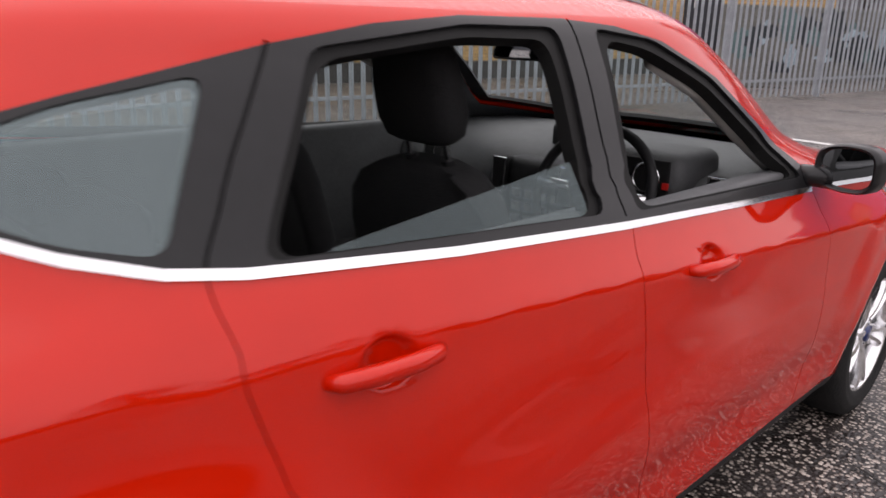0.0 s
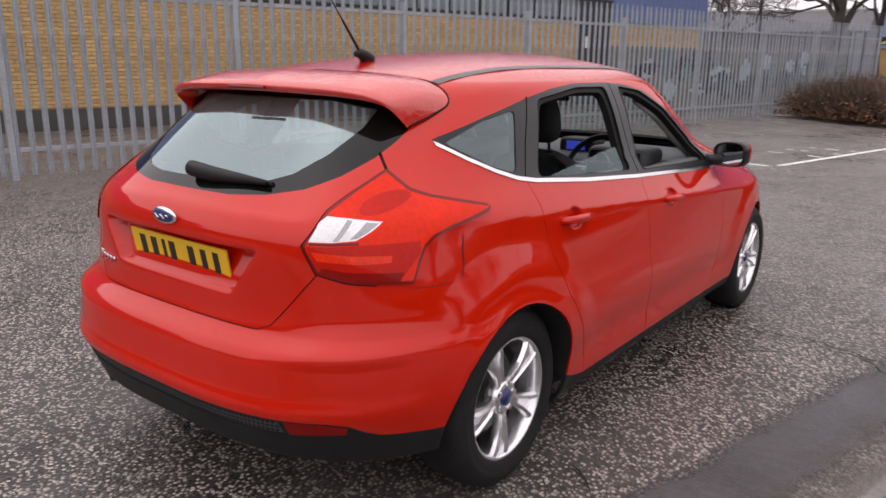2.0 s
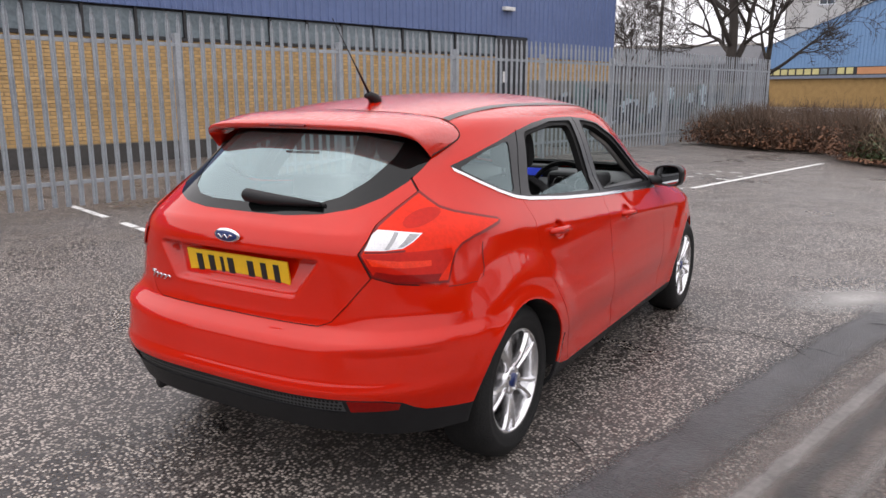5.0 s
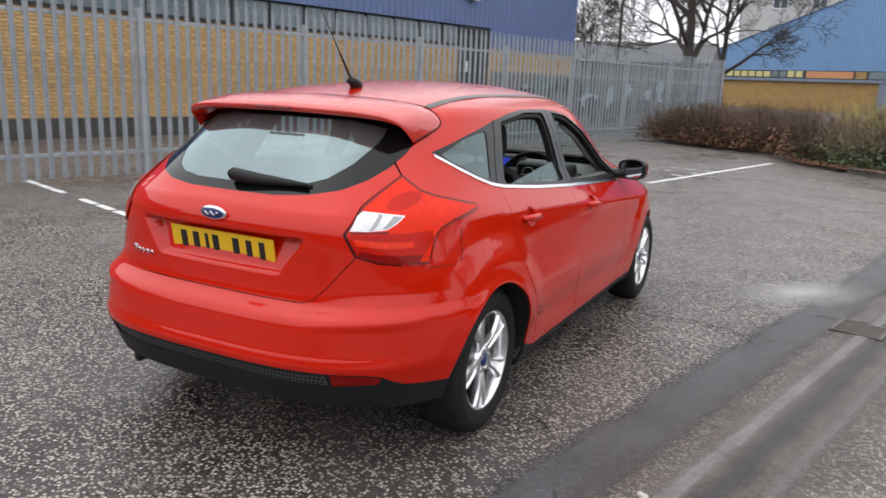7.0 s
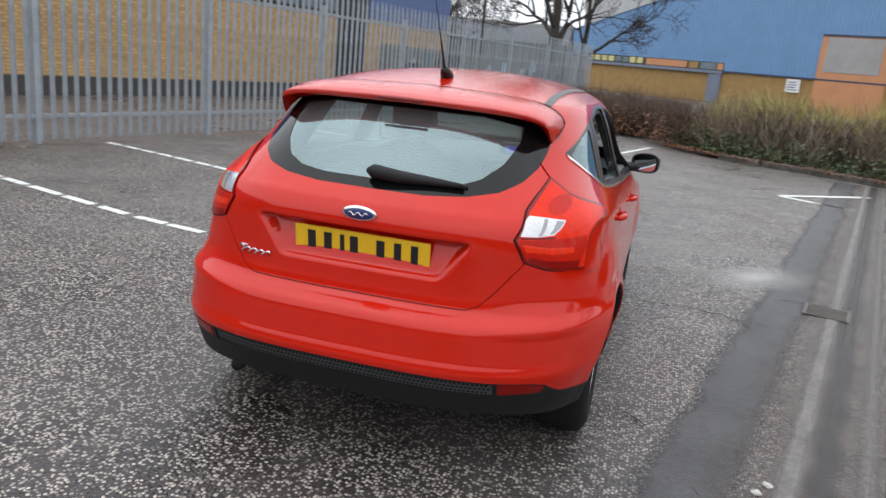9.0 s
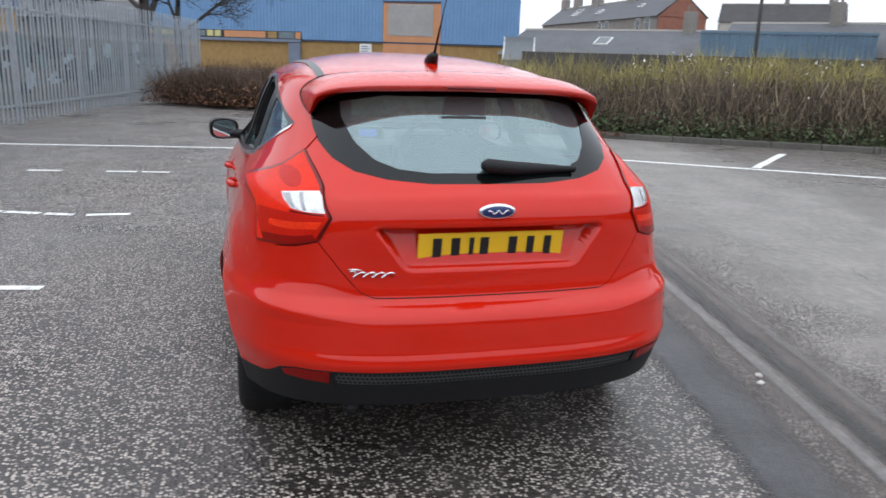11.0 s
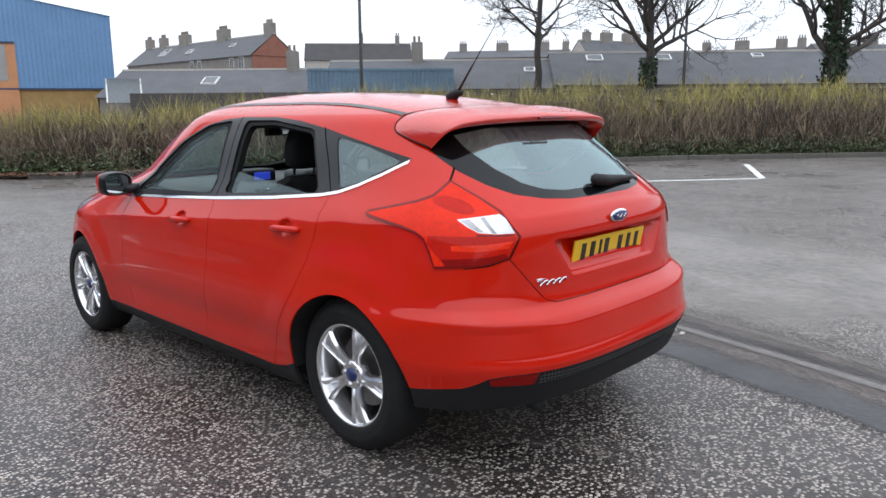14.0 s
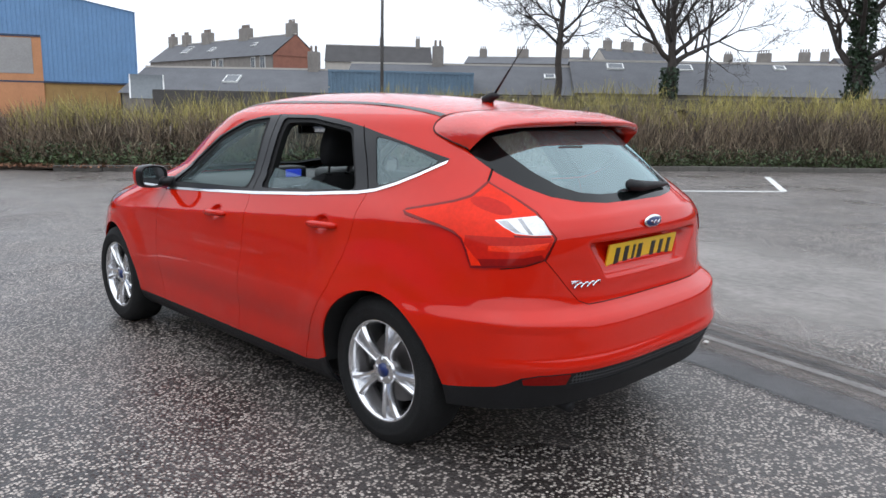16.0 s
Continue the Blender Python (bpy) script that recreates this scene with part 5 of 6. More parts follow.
REAR_GAP = [(-1.150, 1.045), (-1.145, 0.92), (-1.11, 0.78), (-1.05, 0.655), (-0.965, 0.53), (-0.89, 0.42), (-0.84, 0.32), (-0.82, 0.265)]
C_GAP = [(-0.985, 1.31), (-1.08, 1.17), (-1.150, 1.045)]
B_GAP = [(-0.285, 0.985), (-0.300, 1.15), (-0.300, 1.353)]
HATCH = R((-1, 0.672), (0.40, 0.672), (0.445, 0.690), (0.50, 0.752), (0.571, 0.848), (0.529, 0.926), (0.543, 1.015), (0.580, 1.116), (0.539, 1.158), (0.548, 1.20)) + S((-1.545, 1.230), (-1.45, 1.260), (-1.368, 1.290), (-1.346, 1.328)) + R((0.47, 1.360), (0.30, 1.378), (-1, 1.388))
LAMP = R((0.533, 0.927), (0.575, 0.852), (0.64, 0.830)) + S((-1.755, 0.816), (-1.726, 0.872), (-1.700, 0.912), (-1.665, 0.934), (-1.60, 0.952), (-1.52, 0.965), (-1.43, 0.979), (-1.412, 0.990), (-1.425, 1.001), (-1.52, 1.022), (-1.61, 1.044), (-1.655, 1.064)) + R((0.584, 1.114), (0.547, 1.015))
REGIONS = [  # later ones win
    ("hatch", outline(HATCH)),
    ("hatch", outline(R((-1, 0.900), (0.400, 0.900), (0.299, 0.760), (-1, 0.760)))),
    ("hatch", outline(R((-1, 0.889), (0.370, 0.889), (0.287, 0.774), (-1, 0.774)))),
    ("hatch", outline(R((-1, 1.012), (0.25, 1.009), (0.47, 1.002), (0.50, 0.999), (0.47, 0.992), (0.25, 0.999), (-1, 1.001)))),
    ("front_door", outline(S(*FRONT_GAP, (0.60, 0.25), (-0.21, 0.25), *MID_GAP[::-1]))),
    ("rear_door", outline(S(*MID_GAP, (-0.21, 0.25), (-0.82, 0.25), *REAR_GAP[::-1]))),
    ("rear_bumper", outline(R((-1, 0.165), (-1, 0.668), (0.40, 0.668), (0.445, 0.686), (0.50, 0.75), (0.573, 0.846), (0.64, 0.826)) + S((-1.78, 0.81), (-1.60, 0.70), (-1.60, 0.165)))),
    ("gap_0", outline(ribbon(S(*FRONT_GAP), 0.0014))),
    ("gap_1", outline(ribbon(S(*MID_GAP), 0.0014))),
    ("gap_2", outline(ribbon(S(*REAR_GAP), 0.0014))),
    *[(n, outline(S(*[(hy + 0.056 * k * math.cos(a), hz + 0.006 + 0.040 * k * math.sin(a)) for a in [2 * math.pi * i / 20 for i in range(20)]]), step=0.2)) for n, (hy, hz) in zip(("rear_door", "front_door"), HANDLES) for k in (1.0, 0.85, 0.7, 0.55)],
    ("sill", outline(S((1.10, 0.16), (1.10, 0.262), (0.0, 0.262), (-0.82, 0.262), (-0.92, 0.282), (-1.02, 0.325), (-1.10, 0.335), (-1.10, 0.16)))),
    ("valance", outline(R((-1, 0.165), (-1, 0.452), (0.3, 0.452), (0.54, 0.450), (0.655, 0.448), (0.70, 0.436), (0.722, 0.412)) + S((-1.88, 0.395), (-1.75, 0.376), (-1.58, 0.362), (-1.58, 0.165)))),
    ("cutaway", outline(R((-1, 0.16), (-1, 0.312), (0.5, 0.310), (0.66, 0.302)) + S((-1.85, 0.296), (-1.60, 0.288), (-1.60, 0.16)))),
    ("mesh_panel", outline(R((-1, 0.396), (-1, 0.446), (0.535, 0.444), (0.535, 0.392)))),
    ("reflector", outline(R((0.55, 0.445), (0.65, 0.443), (0.695, 0.430), (0.685, 0.408), (0.55, 0.400)))),
    ("hatch_border", outline(R((-1, 1.026), (0.20, 1.031), (0.34, 1.042), (0.44, 1.062), (0.505, 1.098), (0.540, 1.145), (0.551, 1.19), (0.551, 1.232), (0.52, 1.300), (0.3, 1.33), (-1, 1.335)))),
    ("hatch_glass", outline(R((-1, 1.058), (0.20, 1.062), (0.30, 1.073), (0.37, 1.098), (0.425, 1.150), (0.455, 1.225), (0.45, 1.278), (0.3, 1.303), (-1, 1.308)))),
    ("headlamp", outline(S((1.26, 0.868), (1.55, 0.815), (1.84, 0.720), (1.90, 0.640), (1.70, 0.668), (1.45, 0.765)))),
    ("scuttle", outline([("f", -1, 0.955), ("f", 0.42, 0.952), ("f", 0.64, 1.035), ("f", 0.556, 1.25), ("f", 0.47, 1.378), ("f", 0.3, 1.403), ("f", -1, 1.413)])),
    ("windscreen", outline([("f", -1, 1.015), ("f", 0.40, 1.01), ("f", 0.60, 1.06), ("f", 0.535, 1.25), ("f", 0.455, 1.37), ("f", 0.3, 1.395), ("f", -1, 1.405)])),
    ("side_frame", outline(S(*TOPLINE, *BELT[::-1]))),
    ("gap_3", outline(ribbon(S(*C_GAP), 0.003))),
    ("gap_4", outline(ribbon(S(*B_GAP), 0.003))),
    ("seal", outline(S(*rounded([(0.585, 0.960), (0.44, 1.097), (0.215, 1.230), (-0.02, 1.316), (-0.232, 1.338), (-0.245, 0.988)], 0.03)))),
    ("seal", outline(S(*rounded([(-0.348, 0.998), (-0.352, 1.337), (-0.60, 1.338), (-0.925, 1.300), (-1.075, 1.044)], 0.03)))),
    ("front_glass", outline(S(*rounded([(0.555, 0.966), (0.42, 1.080), (0.20, 1.212), (-0.03, 1.298), (-0.195, 1.322), (-0.215, 0.992)], 0.05)))),
    ("opening", outline(S(*rounded([(-0.375, 1.003), (-0.382, 1.318), (-0.60, 1.322), (-0.91, 1.286), (-1.055, 1.046)], 0.04)))),
    ("quarter_glass", outline(S(*rounded([(-1.085, 1.270), (-1.190, 1.068), (-1.300, 1.098), (-1.462, 1.180), (-1.26, 1.240)], 0.03)))),
    ("chrome", outline(S(*[(y, z + 0.001) for y, z in BELT], *[(y, z - 0.0125) for y, z in BELT[::-1]]))),
    ("lamp", outline(LAMP)),
    ("lamp_inner", inset(outline(LAMP), 0.0085)),
    ("lamp_mid", outline(R((0.542, 0.926), (0.578, 0.856), (0.64, 0.838), (0.735, 0.832), (0.750, 0.900), (0.742, 0.930), (0.652, 0.930), (0.600, 0.926)))),
    ("lamp_glow", outline(R((0.556, 0.912), (0.572, 0.888), (0.66, 0.878), (0.715, 0.880), (0.712, 0.898), (0.64, 0.902)))),
    ("lamp_low", outline(R((0.578, 0.856), (0.64, 0.834), (0.735, 0.826), (0.738, 0.850), (0.64, 0.858), (0.585, 0.870)))),
    ("lamp_core", outline(R(*[(0.640 + 0.034 * math.cos(2 * math.pi * k / 16), 1.030 + 0.030 * math.sin(2 * math.pi * k / 16)) for k in range(16)]))),
    ("lamp_dark", outline(ribbon(R((0.549, 0.932), (0.60, 0.932), (0.652, 0.934)), 0.0035))),
    ("lamp_white", outline(R((0.546, 0.938), (0.551, 0.985), (0.558, 1.000), (0.60, 0.996), (0.672, 0.985), (0.664, 0.962), (0.645, 0.942), (0.600, 0.937)))),
    ("lamp_grey", outline(R((0.600, 0.940), (0.606, 0.992), (0.618, 0.990), (0.612, 0.941)))),
    ("lamp_grey", outline(R((0.632, 0.944), (0.645, 0.985), (0.668, 0.982), (0.660, 0.962), (0.645, 0.946)))),
    ("gap_5", outline(ribbon(R((0.0, 0.672), (0.40, 0.672), (0.445, 0.690), (0.50, 0.752), (0.573, 0.848)), 0.0017))),
    ("gap_6", outline(R((0.569, 0.848), (0.574, 0.849), (0.5325, 0.926), (0.5465, 1.015), (0.584, 1.1165), (0.541, 1.1605), (0.538, 1.157), (0.580, 1.1145), (0.5405, 1.016), (0.5265, 0.926)))),
    ("gap_7", outline(ribbon(R((0.531, 0.926), (0.573, 0.849), (0.64, 0.827), (0.70, 0.818)), 0.002))),
    ("arch", outline(S(*circle(-1.340, 0.322, 0.350)))),
    ("arch", outline(S(*circle(1.324, 0.304, 0.348)))),
]


def cut_skin():
    bm = bmesh.new()
    p0, p1 = (float(np.interp(y, SKIN[150, :, 1], PS)) for y in (-1.95, -0.78))
    ps = np.unique(np.r_[np.linspace(0, p0, 40), np.linspace(p0, p1, 78), np.linspace(p1, 1, 92)]) * WIDE
    zs = np.r_[np.linspace(0.17, 0.50, 17)[:-1], np.linspace(0.50, 0.92, 34)[:-1], np.linspace(0.92, 1.34, 22), 1.36, 1.38, 1.40, 1.415, 1.43, 1.442, 1.452, 1.46, 1.466, 1.470, 1.4725, 1.474]
    grid = [[bm.verts.new((p, z, 0)) for p in ps] for z in zs]
    for a, b in zip(grid, grid[1:]):
        for i in range(len(ps) - 1):
            bm.faces.new((a[i], a[i + 1], b[i + 1], b[i]))
    for _, poly in REGIONS:
        x0, x1 = min(p[0] for p in poly), max(p[0] for p in poly)
        y0, y1 = min(p[1] for p in poly), max(p[1] for p in poly)
        live = [f for f in bm.faces if (c := f.calc_center_bounds()).x > x0 - 0.06 and c.x < x1 + 0.06 and y0 - 0.04 < c.y < y1 + 0.04]
        for a, b in zip(poly, poly[1:] + poly[:1]):
            d = Vector((b[0] - a[0], b[1] - a[1], 0))
            if d.length < 1e-6:
                continue
            lo, hi = (min(a[0], b[0]) - 1e-4, min(a[1], b[1]) - 1e-4), (max(a[0], b[0]) + 1e-4, max(a[1], b[1]) + 1e-4)
            near = []
            for f in live:
                if not f.is_valid:
                    continue
                fx, fy = [v.co.x for v in f.verts], [v.co.y for v in f.verts]
                if max(fx) > lo[0] and min(fx) < hi[0] and max(fy) > lo[1] and min(fy) < hi[1]:
                    near.append(f)
            if not near:
                continue
            geom = set(near)
            for f in near:
                geom.update(f.verts)
                geom.update(f.edges)
            r = bmesh.ops.bisect_plane(bm, geom=list(geom), dist=1e-5, plane_co=(*a, 0), plane_no=(-d.y, d.x, 0))
            live = [f for f in set(live) | {g for g in r["geom"] if isinstance(g, bmesh.types.BMFace)} if f.is_valid]
    found = {}
    boxes = [(min(p[0] for p in q), max(p[0] for p in q), min(p[1] for p in q), max(p[1] for p in q)) for _, q in REGIONS]
    for f in bm.faces:
        c = f.calc_center_median()
        name = "shell"
        for (n, poly), (x0, x1, y0, y1) in zip(REGIONS, boxes):
            if x0 <= c.x <= x1 and y0 <= c.y <= y1 and inside(poly, c.x, c.y):
                name = n
        found.setdefault(name, []).append([(v.co.x / WIDE, v.co.y) for v in f.verts])
    bm.free()
    return found


GAPS = 8
PANELS = cut_skin()


def panel(name, region, material, parent, sides=(1, -1), lift=0.0, rim=0.014, label="", keep=None):
    """One panel of the skin on the given sides, with its edge turned inwards."""
    index, verts, faces, count = {}, [], [], {}
    for side_ in sides:
        for f in PANELS.get(region, []):
            if keep and not keep(sum(p for p, _ in f) / len(f), sum(z for _, z in f) / len(f)):
                continue
            ids = []
            for p, z in f:
                mid = p < 1e-5 or p > 1 - 1e-5
                key = (round(p, 5), round(z, 5), 1 if mid else side_)
                if key not in index:
                    index[key] = len(verts)
                    verts.append((p, z, side_))
                ids.append(index[key])
            ids = [a for a, b in zip(ids, ids[1:] + ids[:1]) if a != b]
            if len(set(ids)) < 3:
                continue
            faces.append(tuple(ids) if side_ > 0 else tuple(ids[::-1]))
    if not faces:
        return None
    p, z, s = (np.array(c, float) for c in zip(*verts))
    co, no = skin(p, z, SKIN), skin(p, z, NRM)
    co[:, 0] *= s
    no[:, 0] *= s
    co[(p < 1e-5) | (p > 1 - 1e-5), 0] = 0
    co = co + no * lift
    for f in faces:
        for a, b in zip(f, f[1:] + f[:1]):
            count[(a, b)] = count.get((a, b), 0) + 1
    border = [(a, b) for a, b in count if (b, a) not in count]
    co, no = list(co), list(no)
    if rim:
        for a, b in border:
            d = co[b] - co[a]
            n = np.cross(d, no[a])
            n /= np.linalg.norm(n) + 1e-12
            k = len(co)
            co += [co[a], co[b], co[b] - no[b] * rim, co[a] - no[a] * rim]
            no += [n] * 4
            faces.append((k + 1, k, k + 3, k + 2))
    return link_mesh(name, co, faces, material, parent, normals=no, label=label)


def on_side(y, z, lift=0.0, s=1):
    p, _ = to_param("s", y, z)
    a = np.array([p / WIDE])
    co, no = skin(a, np.array([z]), SKIN)[0], skin(a, np.array([z]), NRM)[0]
    co, no = Vector(co), Vector(no)
    co += no * lift
    return Vector((co.x * s, co.y, co.z)), Vector((no.x * s, no.y, no.z))


def on_rear(x, z, lift=0.0):
    p, _ = to_param("r", abs(x), z)
    a = np.array([p / WIDE])
    co, no = Vector(skin(a, np.array([z]), SKIN)[0]), Vector(skin(a, np.array([z]), NRM)[0])
    co += no * lift
    s = -1 if x < 0 else 1
    return Vector((co.x * s, co.y, co.z)), Vector((no.x * s, no.y, no.z))


panel("body_shell", "shell", M_RED, car, label="glossy red painted body", keep=lambda p, z: z < 1.36)
panel("roof", "shell", M_RED_WET, car, rim=0, label="red roof beaded with rain", keep=lambda p, z: z >= 1.36)
panel("tailgate", "hatch", M_RED, car)
panel("rear_bumper", "rear_bumper", M_RED, car)
for k in range(GAPS):
    for s in (1, -1):
        panel("gap_seal", "gap_%d" % k, M_DARK, car, (s,), lift=-0.006, rim=0)
panel("lower_valance", "valance", M_PLASTIC, car, label="black plastic lower bumper")
panel("bumper_mesh", "mesh_panel", M_MESH, car, lift=-0.008, label="black honeycomb bumper insert")
panel("rear_window_border", "hatch_border", M_FRIT, car, rim=0.006, label="gloss black rear window border")
panel("rear_window", "hatch_glass", M_REARGLASS, car, lift=-0.002, rim=0, label="tinted rear window with sky reflection")
panel("windscreen_surround", "scuttle", M_BLACK, car, label="black windscreen surround")
panel("windscreen", "windscreen", M_GLASS, car, lift=-0.003, rim=0)
panel("headlining", "shell", M_LINING, car, lift=-0.02, rim=0, label="dark grey headlining", keep=lambda p, z: z > 0.80)
panel("tailgate_lining", "hatch", M_LINING, car, lift=-0.02, rim=0)
doors = {}
for s in (1, -1):
    doors[s, 1] = panel("front_door", "front_door", M_RED, car, (s,))
    doors[s, 0] = panel("rear_door", "rear_door", M_RED, car, (s,))
    for k, n in enumerate(("rear_door", "front_door")):
        panel("inner_skin", n, M_LINING, doors[s, k], (s,), lift=-0.02, rim=0, keep=lambda p, z: z > 0.60)
    panel("headlamp", "headlamp", M_LAMPW, car, (s,), lift=0.003, label="clear headlamp lens")
    panel("sill", "sill", M_PLASTIC, car, (s,), label="black plastic sill")
    panel("window_frame", "side_frame", M_BLACK, car, (s,), rim=0.03, label="gloss black window frame and pillars")
    panel("window_seal", "seal", M_SEAL, car, (s,), lift=-0.010, rim=0.03, label="matt black inner window seal")
    if s < 0:  # the near-side front pane is wound up
        panel("front_window", "front_glass", M_SIDE, car, (s,), lift=-0.012, rim=0)
    panel("quarter_window", "quarter_glass", M_TINT, car, (s,), lift=-0.004, rim=0)
    panel("chrome_strip", "chrome", M_CHROME, car, (s,), lift=0.004, rim=0.008, label="bright chrome window strip")
    lamp = panel("tail_lamp", "lamp", M_LAMPD, car, (s,), lift=0.006, rim=0.03, label="red tail lamp with clear reversing lens")
    panel("main_lens", "lamp_inner", M_LAMP, lamp, (s,), lift=0.006, rim=0.01, label="bright red lens")
    panel("lamp_stripe", "lamp_dark", M_LAMPD, lamp, (s,), lift=0.006, rim=0.01)
    panel("middle_lens", "lamp_mid", M_LAMPC, lamp, (s,), lift=0.006, rim=0.01)
    panel("bright_facet", "lamp_glow", M_LAMPB, lamp, (s,), lift=0.006, rim=0.01)
    panel("lower_lens", "lamp_low", M_LAMPM, lamp, (s,), lift=0.006, rim=0.01)
    panel("round_lens", "lamp_core", M_LAMPC, lamp, (s,), lift=0.006, rim=0.01)
    panel("reversing_lens", "lamp_white", M_LAMPW, lamp, (s,), lift=0.006, rim=0.01, label="clear reversing lens")
    panel("grey_facet", "lamp_grey", M_LAMPG, lamp, (s,), lift=0.006, rim=0.01)
    panel("rear_reflector", "reflector", M_LAMPM, car, (s,), lift=0.002)
# ---------------------------------------------------------------- the car: wheels and fittings
def lathe(profile, n=48):
    """Rings about the x axis: (x, radius) pairs."""
    verts = [(x, r * math.cos(2 * math.pi * k / n), r * math.sin(2 * math.pi * k / n)) for x, r in profile for k in range(n)]
    faces = [(i * n + k, i * n + (k + 1) % n, (i + 1) * n + (k + 1) % n, (i + 1) * n + k) for i in range(len(profile) - 1) for k in range(n)]
    return verts, faces


def wheel(x, y, s, turn):
    w = new("wheel")
    w.parent, w.matrix_local = car, pose(x, y, 0.3275 if y < 0 else 0.3025) @ Matrix.Rotation(radians(turn), 4, "X") @ Matrix.Diagonal((s, 1, 1, 1))
    tagged(w, "five-spoke silver alloy wheel")
    v, f = lathe([(-0.10, 0.19), (-0.105, 0.23), (-0.10, 0.285), (-0.08, 0.310), (-0.04, 0.316), (0.0, 0.317), (0.045, 0.316), (0.082, 0.308), (0.100, 0.285), (0.1065, 0.268), (0.1085, 0.262), (0.1065, 0.256), (0.107, 0.240), (0.1045, 0.224), (0.099, 0.215), (0.094, 0.211), (0.06, 0.20)], 64)
    link_mesh("tyre", v, f, M_TYRE, w, smooth=True, label="worn black tyre")
    v, f = lathe([(-0.09, 0.19), (-0.02, 0.185), (0.05, 0.190), (0.082, 0.198), (0.094, 0.205), (0.097, 0.211), (0.092, 0.216)], 64)
    link_mesh("rim", v, f, M_ALLOY, w, smooth=True)
    v, f = lathe([(-0.02, 0.0), (-0.02, 0.15), (0.0, 0.15), (0.0, 0.0)], 40)
    link_mesh("brake_disc", v, f, mat_brake, w, label="dull steel brake disc")
    for k in range(5):
        a0 = 2 * math.pi * k / 5 + math.pi / 2
        rows = []
        for r, hw, xo, th, gr, gw in ((0.038, 0.028, 0.070, 0.030, 0.002, 0.10), (0.070, 0.025, 0.082, 0.032, 0.006, 0.14), (0.100, 0.027, 0.089, 0.034, 0.016, 0.22), (0.130, 0.033, 0.093, 0.034, 0.026, 0.30), (0.160, 0.041, 0.095, 0.034, 0.032, 0.36), (0.185, 0.050, 0.095, 0.034, 0.034, 0.40), (0.207, 0.058, 0.090, 0.034, 0.030, 0.42)):
            rows.append([(xo - th, -hw * 0.96, r), (xo - 0.016, -hw, r), (xo - 0.002, -hw * 0.80, r), (xo, -hw * (gw + 0.22), r), (xo - 0.008, -hw * (gw + 0.04), r), (xo - gr, -hw * gw * 0.7, r),
                         (xo - gr, hw * gw * 0.9, r), (xo - 0.006, hw * (gw + 0.10), r), (xo, hw * (gw + 0.22), r), (xo - 0.006, hw * 0.86, r), (xo - 0.018, hw, r), (xo - th, hw * 0.96, r)])
        verts = [(px, py * math.cos(a0) - pz * math.sin(a0), py * math.sin(a0) + pz * math.cos(a0)) for row in rows for px, py, pz in row]
        faces = [(i * 12 + j, i * 12 + (j + 1) % 12, i * 12 + 12 + (j + 1) % 12, i * 12 + 12 + j) for i in range(len(rows) - 1) for j in range(12)]
        spoke = link_mesh("spoke", verts, faces, M_ALLOY, w, smooth=True)
        spoke.data.set_sharp_from_angle(angle=radians(25))
    v, f = lathe([(0.03, 0.062), (0.076, 0.060), (0.082, 0.050), (0.080, 0.036), (0.080, 0.0)], 30)
    link_mesh("hub", v, f, M_ALLOY, w, smooth=True)
    v, f = lathe([(0.078, 0.030), (0.086, 0.028), (0.088, 0.0)], 24)
    link_mesh("hub_cap", v, f, M_BLUE_OVAL, w, smooth=True, label="blue hub cap")
    for k in range(5):
        a = 2 * math.pi * (k + 0.5) / 5 + math.pi / 2
        v, f = tube([(0.068, -0.046 * math.sin(a), 0.046 * math.cos(a)), (0.086, -0.046 * math.sin(a), 0.046 * math.cos(a))], 0.0105, 6)
        link_mesh("wheel_nut", v, f, M_CHROME, w)
    return w


mat_mirror = mat("mirror_silver", (0.55, 0.57, 0.58), 0.02, 1.0, 0.02)
mat_screen = bpy.data.materials.new("blue_screen")
mat_screen.use_nodes = True
mat_screen.node_tree.nodes["Principled BSDF"].inputs["Base Color"].default_value = (0.02, 0.05, 0.5, 1)
mat_screen.node_tree.nodes["Principled BSDF"].inputs["Emission Color"].default_value = (0.06, 0.12, 1.0, 1)
mat_screen.node_tree.nodes["Principled BSDF"].inputs["Emission Strength"].default_value = 0.3
mat_brake = mat("brake_steel", (0.16, 0.15, 0.145), 0.45, 0.7, 0.25, 20)
for x, y, s, turn in ((0.728, -1.324, 1, 8), (0.752, 1.324, 1, 20), (-0.728, -1.324, -1, 3), (-0.752, 1.324, -1, 30)):
    wheel(x, y, s, turn)
for y in (-1.324, 1.324):
    for s in (1, -1):
        n, verts, faces = 26, [], []
        for k in range(n):
            a = -0.08 + (math.pi + 0.16) * k / (n - 1)
            wy, wz = (y - 0.016 * (y < 0)) + 0.349 * math.cos(a), (0.322 if y < 0 else 0.304) + 0.349 * math.sin(a)
            for xx in (0.54, on_side(wy, wz, -0.006)[0].x):
                verts.append((s * xx, wy, wz))
        faces = [(2 * k, 2 * k + 1, 2 * k + 3, 2 * k + 2) for k in range(n - 1)] + [tuple(2 * k for k in range(n))]
        link_mesh("wheel_well", verts, faces, M_DARK, car)
part("underbody", box_bm(-0.70, 0.70, -0.94, 0.94, 0.15, 0.36, 0.03), M_DARK, car)
part("underbody", box_bm(-0.54, 0.54, -1.80, -0.94, 0.24, 0.36, 0.03), M_DARK, car)
part("underbody", box_bm(-0.56, 0.56, 0.94, 1.95, 0.17, 0.36, 0.03), M_DARK, car)


